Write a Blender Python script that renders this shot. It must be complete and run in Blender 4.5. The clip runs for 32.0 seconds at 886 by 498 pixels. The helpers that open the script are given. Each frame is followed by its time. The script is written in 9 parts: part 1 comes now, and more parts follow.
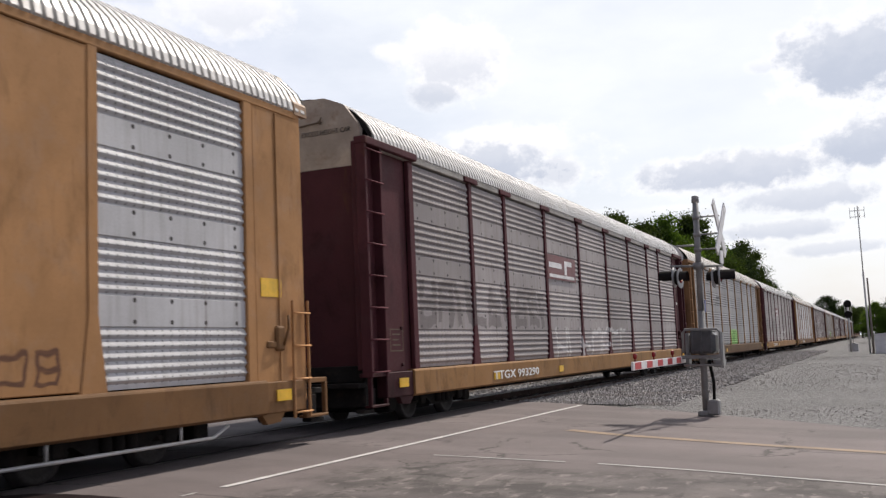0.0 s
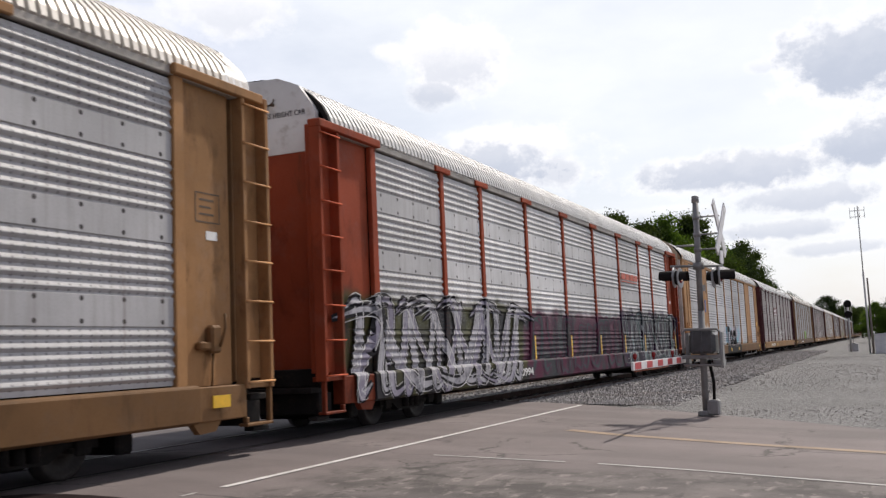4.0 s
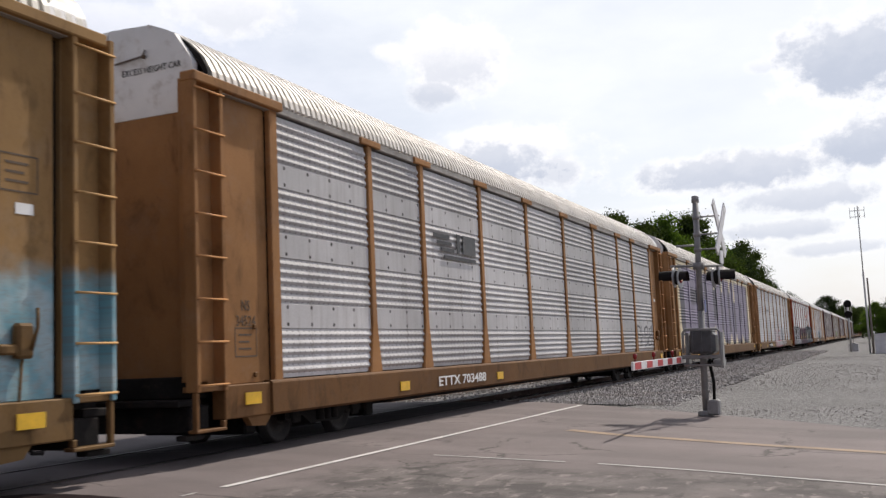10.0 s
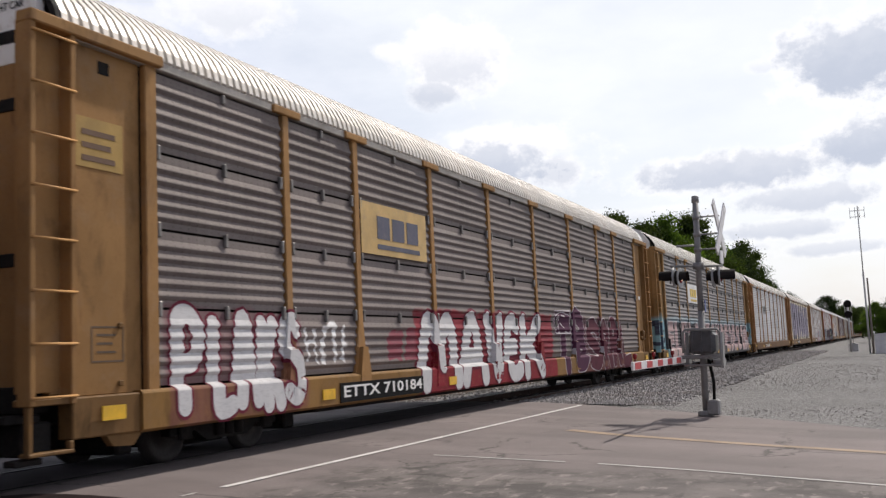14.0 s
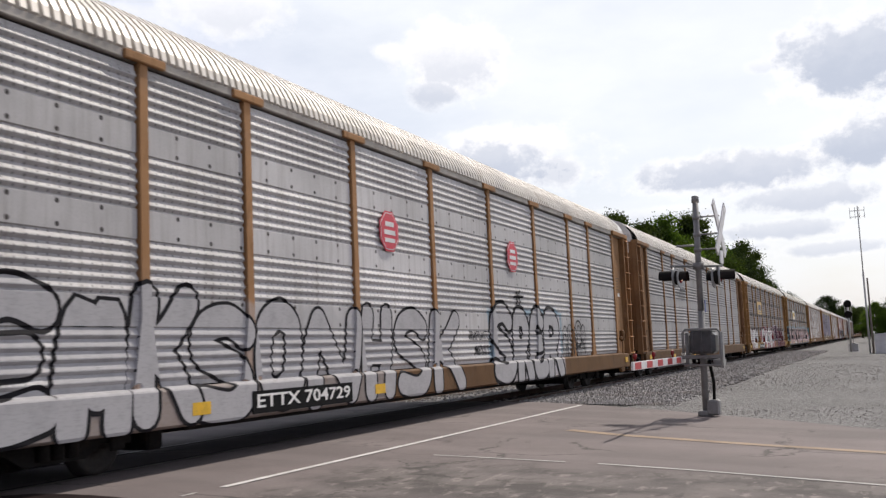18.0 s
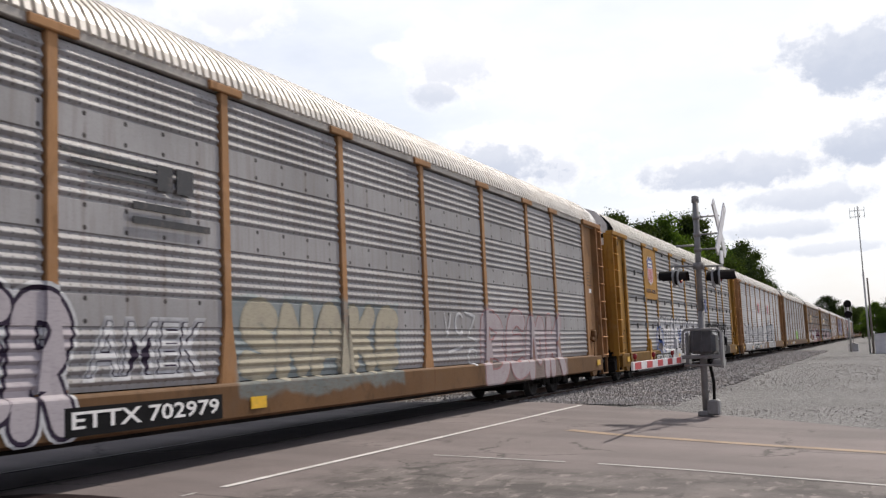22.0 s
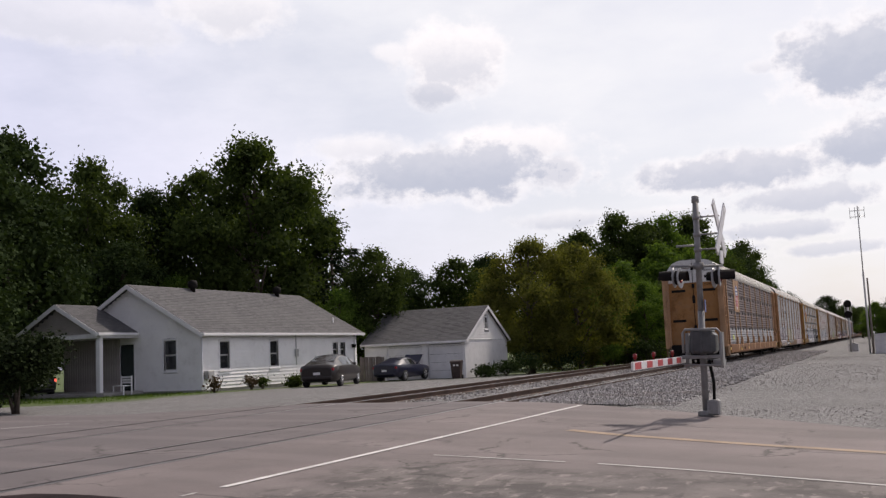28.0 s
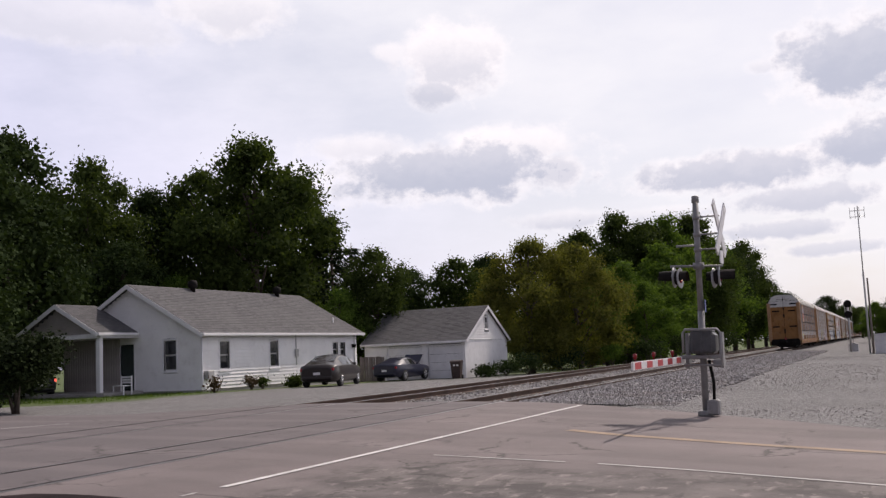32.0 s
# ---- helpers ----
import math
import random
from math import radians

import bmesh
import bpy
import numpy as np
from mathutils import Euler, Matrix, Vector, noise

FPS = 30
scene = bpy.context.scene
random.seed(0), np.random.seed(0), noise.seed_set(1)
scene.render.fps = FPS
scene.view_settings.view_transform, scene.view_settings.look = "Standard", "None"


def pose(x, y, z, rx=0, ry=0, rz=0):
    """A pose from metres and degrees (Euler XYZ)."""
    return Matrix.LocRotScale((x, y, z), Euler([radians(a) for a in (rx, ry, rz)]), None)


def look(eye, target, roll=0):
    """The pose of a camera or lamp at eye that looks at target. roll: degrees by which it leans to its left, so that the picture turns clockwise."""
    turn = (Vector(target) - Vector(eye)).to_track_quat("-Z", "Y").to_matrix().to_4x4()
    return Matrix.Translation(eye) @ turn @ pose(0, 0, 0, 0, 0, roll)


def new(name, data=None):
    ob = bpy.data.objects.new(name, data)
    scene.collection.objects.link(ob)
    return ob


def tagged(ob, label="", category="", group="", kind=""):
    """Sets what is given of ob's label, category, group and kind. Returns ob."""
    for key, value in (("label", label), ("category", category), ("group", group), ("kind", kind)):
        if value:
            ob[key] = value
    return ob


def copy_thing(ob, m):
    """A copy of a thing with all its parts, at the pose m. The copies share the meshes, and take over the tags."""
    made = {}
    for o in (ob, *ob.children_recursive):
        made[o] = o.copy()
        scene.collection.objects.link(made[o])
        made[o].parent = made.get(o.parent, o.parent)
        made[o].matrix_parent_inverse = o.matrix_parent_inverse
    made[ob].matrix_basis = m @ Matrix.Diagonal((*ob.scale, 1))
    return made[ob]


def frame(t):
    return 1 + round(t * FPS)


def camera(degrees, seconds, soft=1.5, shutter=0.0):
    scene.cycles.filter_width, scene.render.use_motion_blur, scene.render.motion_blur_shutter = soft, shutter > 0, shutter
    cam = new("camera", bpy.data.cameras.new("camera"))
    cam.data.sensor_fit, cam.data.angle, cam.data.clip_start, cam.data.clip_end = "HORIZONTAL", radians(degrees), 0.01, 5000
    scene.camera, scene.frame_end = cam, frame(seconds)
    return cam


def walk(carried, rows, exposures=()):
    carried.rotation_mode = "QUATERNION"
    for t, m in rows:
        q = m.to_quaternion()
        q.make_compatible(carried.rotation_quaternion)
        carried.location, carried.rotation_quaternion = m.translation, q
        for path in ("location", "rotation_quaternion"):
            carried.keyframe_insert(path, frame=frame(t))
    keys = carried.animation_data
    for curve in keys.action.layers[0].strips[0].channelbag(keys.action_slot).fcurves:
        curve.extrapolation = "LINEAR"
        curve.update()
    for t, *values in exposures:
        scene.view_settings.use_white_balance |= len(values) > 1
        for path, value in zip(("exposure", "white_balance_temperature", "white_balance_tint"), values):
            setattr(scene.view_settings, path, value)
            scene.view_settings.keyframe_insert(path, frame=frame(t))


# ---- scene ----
# World: z = 0 at the rail heads, the train's track runs along y at x = 0.
ROLL_DEG = -2.561
CAM_EYE = Vector((8.965, 0.0, 1.202))
FORWARD = Vector((-0.4028, 0.9091, 0.1060))
# seconds, stops, kelvin, tint: the picture brightens a little while the train fills it
EXPOSURES = [(0.0, 0.18, 6620, 11), (19.0, 0.18, 6620, 11), (22.0, 0.26, 6620, 11), (25.2, 0.22, 6620, 11), (27.8, 0.05, 6780, 15), (32.0, 0.05, 6760, 18)]
cam = camera(49.03, 32.0, soft=1.35, shutter=0.08)
CAM_POSE = look(CAM_EYE, CAM_EYE + FORWARD * 10, ROLL_DEG)
walk(cam, [(0.0, CAM_POSE), (32.0, CAM_POSE)], exposures=EXPOSURES)

# ---- daylight ----
SUN_ELEV, SUN_AZ = radians(49), radians(17)   # azimuth from +y towards +x
sun_dir = Vector((math.sin(SUN_AZ) * math.cos(SUN_ELEV), math.cos(SUN_AZ) * math.cos(SUN_ELEV), math.sin(SUN_ELEV)))
sun = new("sun", bpy.data.lights.new("sun", "SUN"))
sun.data.energy, sun.data.angle, sun.data.color = 3.1, radians(1.5), (1.0, 0.94, 0.86)
sun.matrix_world = look((0, 0, 60), Vector((0, 0, 60)) - sun_dir)


# ---- mesh tools ----
class MB:
    """Collects vertices and faces of one mesh."""

    def __init__(self):
        self.v, self.f, self.s = [], [], []

    def quad(self, *pts, smooth=False):
        n = len(self.v)
        self.v.extend(tuple(p) for p in pts)
        self.f.append(tuple(range(n, n + len(pts))))
        self.s.append(smooth)

    def box(self, x0, x1, y0, y1, z0, z1, c=0.0):
        if c <= 0:
            n = len(self.v)
            self.v += [(x, y, z) for z in (z0, z1) for y in (y0, y1) for x in (x0, x1)]
            for q in ((0, 2, 3, 1), (4, 5, 7, 6), (0, 1, 5, 4), (2, 6, 7, 3), (0, 4, 6, 2), (1, 3, 7, 5)):
                self.f.append(tuple(n + i for i in q))
                self.s.append(False)
            return
        c = min(c, (x1 - x0) * 0.45, (y1 - y0) * 0.45, (z1 - z0) * 0.45)
        n, ids, lo, hi = len(self.v), {}, (x0, y0, z0), (x1, y1, z1)
        for sx in (0, 1):
            for sy in (0, 1):
                for sz in (0, 1):
                    sg = (sx, sy, sz)
                    for ax in range(3):
                        p = [(hi[i] if sg[i] else lo[i]) - (0 if i == ax else (c if sg[i] else -c)) for i in range(3)]
                        ids[(sg, ax)] = len(self.v)
                        self.v.append(tuple(p))

        def add(idx, out):
            a, b, d = (Vector(self.v[i]) for i in idx[:3])
            if (b - a).cross(d - a).dot(out) < 0:
                idx = idx[::-1]
            self.f.append(tuple(idx))
            self.s.append(False)

        for ax in range(3):
            b, d = (ax + 1) % 3, (ax + 2) % 3
            for s in (0, 1):
                loop = []
                for sb, sd in ((0, 0), (1, 0), (1, 1), (0, 1)):
                    sg = [0, 0, 0]
                    sg[ax], sg[b], sg[d] = s, sb, sd
                    loop.append(ids[(tuple(sg), ax)])
                out = Vector((0, 0, 0))
                out[ax] = 1 if s else -1
                add(loop, out)
            for sb in (0, 1):
                for sd in (0, 1):
                    sg0, sg1 = [0, 0, 0], [0, 0, 0]
                    sg0[ax], sg1[ax] = 0, 1
                    for sg in (sg0, sg1):
                        sg[b], sg[d] = sb, sd
                    out = Vector((0, 0, 0))
                    out[b], out[d] = (1 if sb else -1), (1 if sd else -1)
                    add([ids[(tuple(sg0), b)], ids[(tuple(sg1), b)], ids[(tuple(sg1), d)], ids[(tuple(sg0), d)]], out)
        for sx in (0, 1):
            for sy in (0, 1):
                for sz in (0, 1):
                    add([ids[((sx, sy, sz), a)] for a in range(3)], Vector((sx * 2 - 1, sy * 2 - 1, sz * 2 - 1)))

    def prism(self, poly, axis, a0, a1, smooth=False, caps=True):
        """A polygon of (u, v) pairs pushed along an axis: x takes (y, z), y takes (x, z), z takes (x, y)."""
        n, k = len(self.v), len(poly)
        for a in (a0, a1):
            for u, w in poly:
                self.v.append({"x": (a, u, w), "y": (u, a, w), "z": (u, w, a)}[axis])
        area = sum(poly[i][0] * poly[(i + 1) % k][1] - poly[(i + 1) % k][0] * poly[i][1] for i in range(k))
        flip = (area > 0) == (axis == "y")
        for i in range(k):
            j = (i + 1) % k
            q = (n + i, n + j, n + k + j, n + k + i)
            self.f.append(q[::-1] if flip else q)
            self.s.append(smooth)
        if caps:
            top, bot = tuple(range(n + k, n + 2 * k)), tuple(range(n + k - 1, n - 1, -1))
            self.f += [top[::-1], bot[::-1]] if flip else [top, bot]
            self.s += [False, False]

    def strip(self, rows, smooth=False):
        """A sheet through rows of points, all of one length."""
        n, k = len(self.v), len(rows[0])
        for r in rows:
            self.v.extend(tuple(p) for p in r)
        for i in range(len(rows) - 1):
            for j in range(k - 1):
                a = n + i * k + j
                self.f.append((a, a + 1, a + k + 1, a + k))
                self.s.append(smooth)

    def tube(self, pts, radii, sides=8, caps=True):
        """A round bar through points; radii is a number or one number for each point."""
        pts = [Vector(p) for p in pts]
        if not isinstance(radii, (list, tuple)):
            radii = [radii] * len(pts)
        n = len(self.v)
        ref = None
        for i, p in enumerate(pts):
            d = (pts[min(i + 1, len(pts) - 1)] - pts[max(i - 1, 0)]).normalized()
            if ref is None:
                ref = d.orthogonal().normalized()
            ref = (ref - d * ref.dot(d)).normalized()
            side = d.cross(ref)
            for a in range(sides):
                w = 2 * math.pi * a / sides
                self.v.append(tuple(p + (ref * math.cos(w) + side * math.sin(w)) * radii[i]))
        for i in range(len(pts) - 1):
            for a in range(sides):
                b = (a + 1) % sides
                self.f.append((n + i * sides + a, n + i * sides + b, n + (i + 1) * sides + b, n + (i + 1) * sides + a))
                self.s.append(True)
        if caps:
            e = n + (len(pts) - 1) * sides
            self.f += [tuple(range(n + sides - 1, n - 1, -1)), tuple(range(e, e + sides))]
            self.s += [False, False]

    def disc(self, center, axis, profile, sides=20):
        """A turned body: profile of (offset along axis, radius)."""
        c, ax = Vector(center), Vector(axis).normalized()
        r0 = ax.orthogonal().normalized()
        r1 = ax.cross(r0)
        n = len(self.v)
        for o, r in profile:
            for a in range(sides):
                w = 2 * math.pi * a / sides
                self.v.append(tuple(c + ax * o + (r0 * math.cos(w) + r1 * math.sin(w)) * r))
        for i in range(len(profile) - 1):
            for a in range(sides):
                b = (a + 1) % sides
                self.f.append((n + i * sides + a, n + i * sides + b, n + (i + 1) * sides + b, n + (i + 1) * sides + a))
                self.s.append(True)
        e = n + (len(profile) - 1) * sides
        self.f += [tuple(range(n + sides - 1, n - 1, -1)), tuple(range(e, e + sides))]
        self.s += [False, False]

    def mesh(self, name, material):
        m = bpy.data.meshes.new(name)
        m.from_pydata(self.v, [], self.f)
        m.polygons.foreach_set("use_smooth", self.s)
        m.materials.append(material)
        m.update()
        return m


def part(name, mb, material, parent, label="", at=None, data=None):
    """One mesh object under a thing or a part."""
    ob = new(name, data if data else mb.mesh(name, material))
    ob.parent = parent
    if at is not None:
        ob.matrix_local = at
    if label:
        tagged(ob, label)
    return ob


def thing(name, label, category, at=None, group="", kind=""):
    ob = new(name)
    ob.empty_display_size = 0.2
    if at is not None:
        ob.matrix_world = at
    return tagged(ob, label, category, group, kind)


def solid(name, mb, material, label, category, at=None, group="", kind=""):
    ob = new(name, mb.mesh(name, material))
    if at is not None:
        ob.matrix_world = at
    return tagged(ob, label, category, group, kind)


def lettering(text, size, material, parent, m, name="lettering", width=None, bold=0.0):
    """Letters as a flat mesh from the built-in font; m places their middle, x along the line, z out of it."""
    cu = bpy.data.curves.new(name, "FONT")
    cu.body, cu.size, cu.align_x, cu.align_y, cu.extrude, cu.offset = text, size, "CENTER", "CENTER", 0.002, bold
    cu.resolution_u = 2
    tmp = bpy.data.objects.new(name, cu)
    me = bpy.data.meshes.new_from_object(tmp)
    bpy.data.objects.remove(tmp)
    bpy.data.curves.remove(cu)
    if width:
        w = max(v.co.x for v in me.vertices) - min(v.co.x for v in me.vertices)
        for v in me.vertices:
            v.co.x *= width / w
    me.materials.clear()
    me.materials.append(material)
    ob = new(name, me)
    ob.parent = parent
    ob.matrix_local = m
    return ob


FACE_X = Matrix(((0, 0, 1, 0), (1, 0, 0, 0), (0, 1, 0, 0), (0, 0, 0, 1)))        # reads from the +x side
FACE_BACK = Matrix(((1, 0, 0, 0), (0, 0, -1, 0), (0, 1, 0, 0), (0, 0, 0, 1)))    # reads from the -y side


# ---- material tools ----
class NT:
    """A short hand for shader nodes."""

    def __init__(self, tree):
        self.t = tree

    def node(self, kind):
        return self.t.nodes.new(kind)

    def put(self, sock, val):
        if isinstance(val, bpy.types.NodeSocket):
            self.t.links.new(val, sock)
        elif isinstance(val, (tuple, list)) and sock.type == "RGBA" and len(val) == 3:
            sock.default_value = (*val, 1)
        else:
            sock.default_value = val

    def m(self, op, a, b=0.0, c=None, clamp=False):
        n = self.node("ShaderNodeMath")
        n.operation, n.use_clamp = op, clamp
        self.put(n.inputs[0], a)
        self.put(n.inputs[1], b)
        if c is not None:
            self.put(n.inputs[2], c)
        return n.outputs[0]

    def mix(self, fac, a, b, mode="MIX"):
        n = self.node("ShaderNodeMix")
        n.data_type, n.blend_type = "RGBA", mode
        self.put(n.inputs["Factor"], fac)
        self.put(n.inputs[6], a)
        self.put(n.inputs[7], b)
        return n.outputs[2]

    def ramp(self, x, lo, hi, a=0.0, b=1.0, smooth=True):
        n = self.node("ShaderNodeMapRange")
        n.interpolation_type = "SMOOTHSTEP" if smooth else "LINEAR"
        for i, v in enumerate((x, lo, hi, a, b)):
            self.put(n.inputs[i], v)
        return n.outputs[0]

    def noise(self, vec, scale, detail=3.0, rough=0.55, dist=0.0):
        n = self.node("ShaderNodeTexNoise")
        if vec is not None:
            self.put(n.inputs["Vector"], vec)
        for k, v in (("Scale", scale), ("Detail", detail), ("Roughness", rough), ("Distortion", dist)):
            self.put(n.inputs[k], v)
        return n.outputs[0]

    def voro(self, vec, scale, feature="F1", out="Distance"):
        n = self.node("ShaderNodeTexVoronoi")
        n.feature = feature
        self.put(n.inputs["Vector"], vec)
        self.put(n.inputs["Scale"], scale)
        return n.outputs[out]

    def xyz(self, vec):
        n = self.node("ShaderNodeSeparateXYZ")
        self.put(n.inputs[0], vec)
        return n.outputs

    def vec(self, x, y, z):
        n = self.node("ShaderNodeCombineXYZ")
        for i, v in enumerate((x, y, z)):
            self.put(n.inputs[i], v)
        return n.outputs[0]

    def vm(self, op, a, b):
        n = self.node("ShaderNodeVectorMath")
        n.operation = op
        self.put(n.inputs[0], a)
        self.put(n.inputs[1], b)
        return n.outputs[0]

    def coord(self, which="Object"):
        return self.node("ShaderNodeTexCoord").outputs[which]

    def rand(self):
        return self.node("ShaderNodeObjectInfo").outputs["Random"]

    def white(self, x):
        n = self.node("ShaderNodeTexWhiteNoise")
        n.noise_dimensions = "1D"
        self.put(n.inputs["W"], x)
        return n.outputs["Value"]

    def bump(self, height, strength, dist=0.01):
        n = self.node("ShaderNodeBump")
        self.put(n.inputs["Height"], height)
        n.inputs["Strength"].default_value = strength
        n.inputs["Distance"].default_value = dist
        return n.outputs[0]


def material(name, paint, rough=0.6, metal=0.0, spec=0.5):
    """A material whose paint(nt) gives colour, and where needed roughness and normal, as a dict."""
    mt = bpy.data.materials.new(name)
    mt.use_nodes = True
    nt = NT(mt.node_tree)
    bsdf = mt.node_tree.nodes["Principled BSDF"]
    bsdf.inputs["Roughness"].default_value = rough
    bsdf.inputs["Metallic"].default_value = metal
    bsdf.inputs["Specular IOR Level"].default_value = spec
    for k, v in paint(nt).items():
        nt.put(bsdf.inputs[k], v)
    return mt


def scaled(col, k):
    return tuple(max(0.0, min(1.0, c * k)) for c in col)


def surf(name, col, rough=0.6, metal=0.0, var=0.22, big=0.6, fine=25.0, bump=0.15, dirt=None, dirt_amt=0.35, world=False, spec=0.5, each=0.0, dist=0.01):
    """A plain surface with variation at two scales, optional dirt and a little relief."""
    def paint(nt):
        co = nt.node("ShaderNodeNewGeometry").outputs["Position"] if world else nt.coord()
        n1, n2 = nt.noise(co, big, 5), nt.noise(co, fine, 4, 0.65)
        c = nt.mix(nt.ramp(n1, 0.3, 0.7), scaled(col, 1 - var), scaled(col, 1 + var))
        c = nt.mix(nt.m("MULTIPLY", nt.ramp(n2, 0.35, 0.75), var), c, scaled(col, 1 - 1.6 * var))
        if dirt:
            d = nt.ramp(nt.noise(co, big * 2.7, 8, 0.7), 0.5, 0.72)
            c = nt.mix(nt.m("MULTIPLY", d, dirt_amt), c, dirt)
        if each:
            k = nt.m("ADD", nt.m("MULTIPLY", nt.rand(), 2 * each), 1 - each)
            c = nt.mix(1.0, c, nt.vec(k, k, k), "MULTIPLY")
        return {"Base Color": c, "Roughness": nt.ramp(n2, 0.2, 0.8, max(0.02, rough - 0.1), min(1, rough + 0.12)), "Normal": nt.bump(n2, bump, dist)}
    return material(name, paint, rough, metal, spec)


# ---- sky ----
def look_dir(px, py):
    """A direction from the camera, in units of half the picture's width from its middle."""
    m = CAM_POSE.to_3x3()
    h = math.tan(radians(49.03) / 2)
    return (m @ Vector((px * h, py * h, -1))).normalized()


def az_el(d):
    return math.atan2(d.x, d.y), math.asin(d.z)


def build_sky():
    world = bpy.data.worlds.new("sky")
    world.use_nodes = True
    scene.world = world
    nt = NT(world.node_tree)
    bg = world.node_tree.nodes["Background"]
    sky = nt.node("ShaderNodeTexSky")
    sky.sky_type, sky.sun_disc = "NISHITA", False
    sky.sun_elevation, sky.sun_rotation = SUN_ELEV, SUN_AZ
    sky.air_density, sky.dust_density, sky.altitude = 1.0, 3.0, 200
    d = nt.coord("Generated")
    x, y, z = nt.xyz(d)
    az = nt.m("ARCTAN2", x, y)
    el = nt.m("ARCSINE", z)
    base = nt.mix(1.0, sky.outputs[0], (SKY_K, SKY_K, SKY_K * 1.02), "MULTIPLY")
    # thin high veil over all of the sky
    flow = nt.vec(nt.m("MULTIPLY", az, 3.0), nt.m("MULTIPLY", el, 7.0), 0.0)
    veil = nt.ramp(nt.noise(flow, 1.3, 6, 0.55), 0.25, 0.75, 0.55, 0.97)
    # the haze is brightest towards the sun and near the horizon, and thins overhead
    toward = nt.node("ShaderNodeVectorMath")
    toward.operation = "DOT_PRODUCT"
    nt.put(toward.inputs[0], d)
    toward.inputs[1].default_value = sun_dir
    glow = nt.m("MULTIPLY", nt.ramp(toward.outputs["Value"], -0.5, 0.40, 0.29, 1.0), nt.ramp(z, 0.40, 0.85, 1.0, 0.24))
    tone = nt.mix(nt.ramp(toward.outputs["Value"], 0.36, 0.74), VEIL, VEIL_SUN)
    col = nt.mix(veil, base, nt.mix(1.0, tone, nt.vec(glow, glow, glow), "MULTIPLY"))
    # cumulus: puffs by direction share one ragged outline; thin edges stay bright, thick middles and bases go grey
    warp = nt.vec(nt.m("MULTIPLY", az, 26.0), nt.m("MULTIPLY", el, 32.0), 0.0)
    w1 = nt.m("SUBTRACT", nt.noise(warp, 0.9, 8, 0.62), 0.5)
    w2 = nt.m("SUBTRACT", nt.noise(nt.vm("ADD", warp, (7.3, 1.9, 4.0)), 2.3, 6, 0.6), 0.5)
    w3 = nt.noise(nt.vm("ADD", warp, (2.1, 5.5, 1.0)), 1.7, 7, 0.62)
    body = thick = None
    for cx, cy, hw, hh, grey, dens in CLOUDS:
        a0, e0 = az_el(look_dir((cx - 784) / 784, (441 - cy) / 784))
        du = nt.m("DIVIDE", nt.m("SUBTRACT", az, a0), hw / 1718)
        dv = nt.m("DIVIDE", nt.m("SUBTRACT", el, e0), hh / 1718)
        r = nt.m("SQRT", nt.m("ADD", nt.m("MULTIPLY", du, du), nt.m("MULTIPLY", dv, dv)))
        soft = min(1.0, hh / 60)
        fld = nt.m("ADD", nt.m("SUBTRACT", 1.0, r), nt.m("ADD", nt.m("MULTIPLY", w1, 1.25), nt.m("MULTIPLY", w2, 0.55)))
        cover = nt.ramp(fld, -0.10, 0.42 + 0.25 * (1 - soft), 0.0, dens)
        deep = nt.ramp(nt.m("ADD", fld, nt.m("MULTIPLY", nt.m("SUBTRACT", w3, 0.5), 0.8)), 0.06, 0.55, 0.0, grey)
        low = nt.m("MULTIPLY", deep, nt.ramp(nt.m("ADD", dv, nt.m("MULTIPLY", w2, 0.9)), 0.75, -0.45, 0.15 if grey < 0.6 else 0.72, 1.0))
        body = cover if body is None else nt.m("MAXIMUM", body, cover)
        thick = low if thick is None else nt.m("MAXIMUM", thick, low)
    col = nt.mix(body, col, CLOUD_LIT)
    col = nt.mix(thick, col, CLOUD_BASE)
    nt.put(bg.inputs["Color"], col)
    bg.inputs["Strength"].default_value = 1.0


SKY_K = 0.10
VEIL, VEIL_SUN = (0.79, 0.82, 1.02), (0.885, 0.925, 0.97)
CLOUD_LIT, CLOUD_BASE = (0.99, 0.995, 1.02), (0.49, 0.545, 0.66)
# clouds by direction: across and down, half width, half height, share of grey, density
CLOUDS = [
    (800, 105, 118, 74, 0.55, 1.0), (765, 165, 62, 34, 0.7, 0.6), (700, 92, 46, 24, 0.1, 0.7),
    (900, 262, 150, 44, 0.35, 1.0), (800, 306, 290, 62, 0.95, 0.9), (640, 262, 110, 30, 0.3, 0.7), (985, 300, 66, 42, 0.6, 0.9),
    (1505, 100, 150, 84, 0.95, 0.85), (1530, 250, 92, 56, 0.95, 0.9), (1345, 118, 30, 16, 0.3, 0.5),
    (1310, 304, 225, 44, 0.85, 1.0), (1400, 275, 60, 22, 0.2, 0.9), (1240, 322, 90, 22, 0.8, 0.9), (1430, 350, 150, 30, 0.75, 0.8),
    (1380, 408, 140, 20, 0.7, 0.7), (1000, 390, 110, 22, 0.55, 0.5), (1480, 440, 120, 16, 0.6, 0.6), (1290, 440, 90, 14, 0.5, 0.5),
    (400, 22, 130, 52, 0.4, 0.75), (140, 40, 230, 50, 0.3, 0.4), (1180, 380, 130, 18, 0.4, 0.5),
]
build_sky()


# ---- materials ----


def ground_height(x, y):
    """Height of the natural ground; the rails' heads are at zero."""
    if x > 1.8:
        return max(-0.75, -0.035 * (x - 1.8))
    if x < -6.3:
        f = min(1.0, (-6.3 - x) / 4)
        return -0.06 * f - max(0.0, min(40.0, y - 36)) * 0.0158 * f
    return 0.0


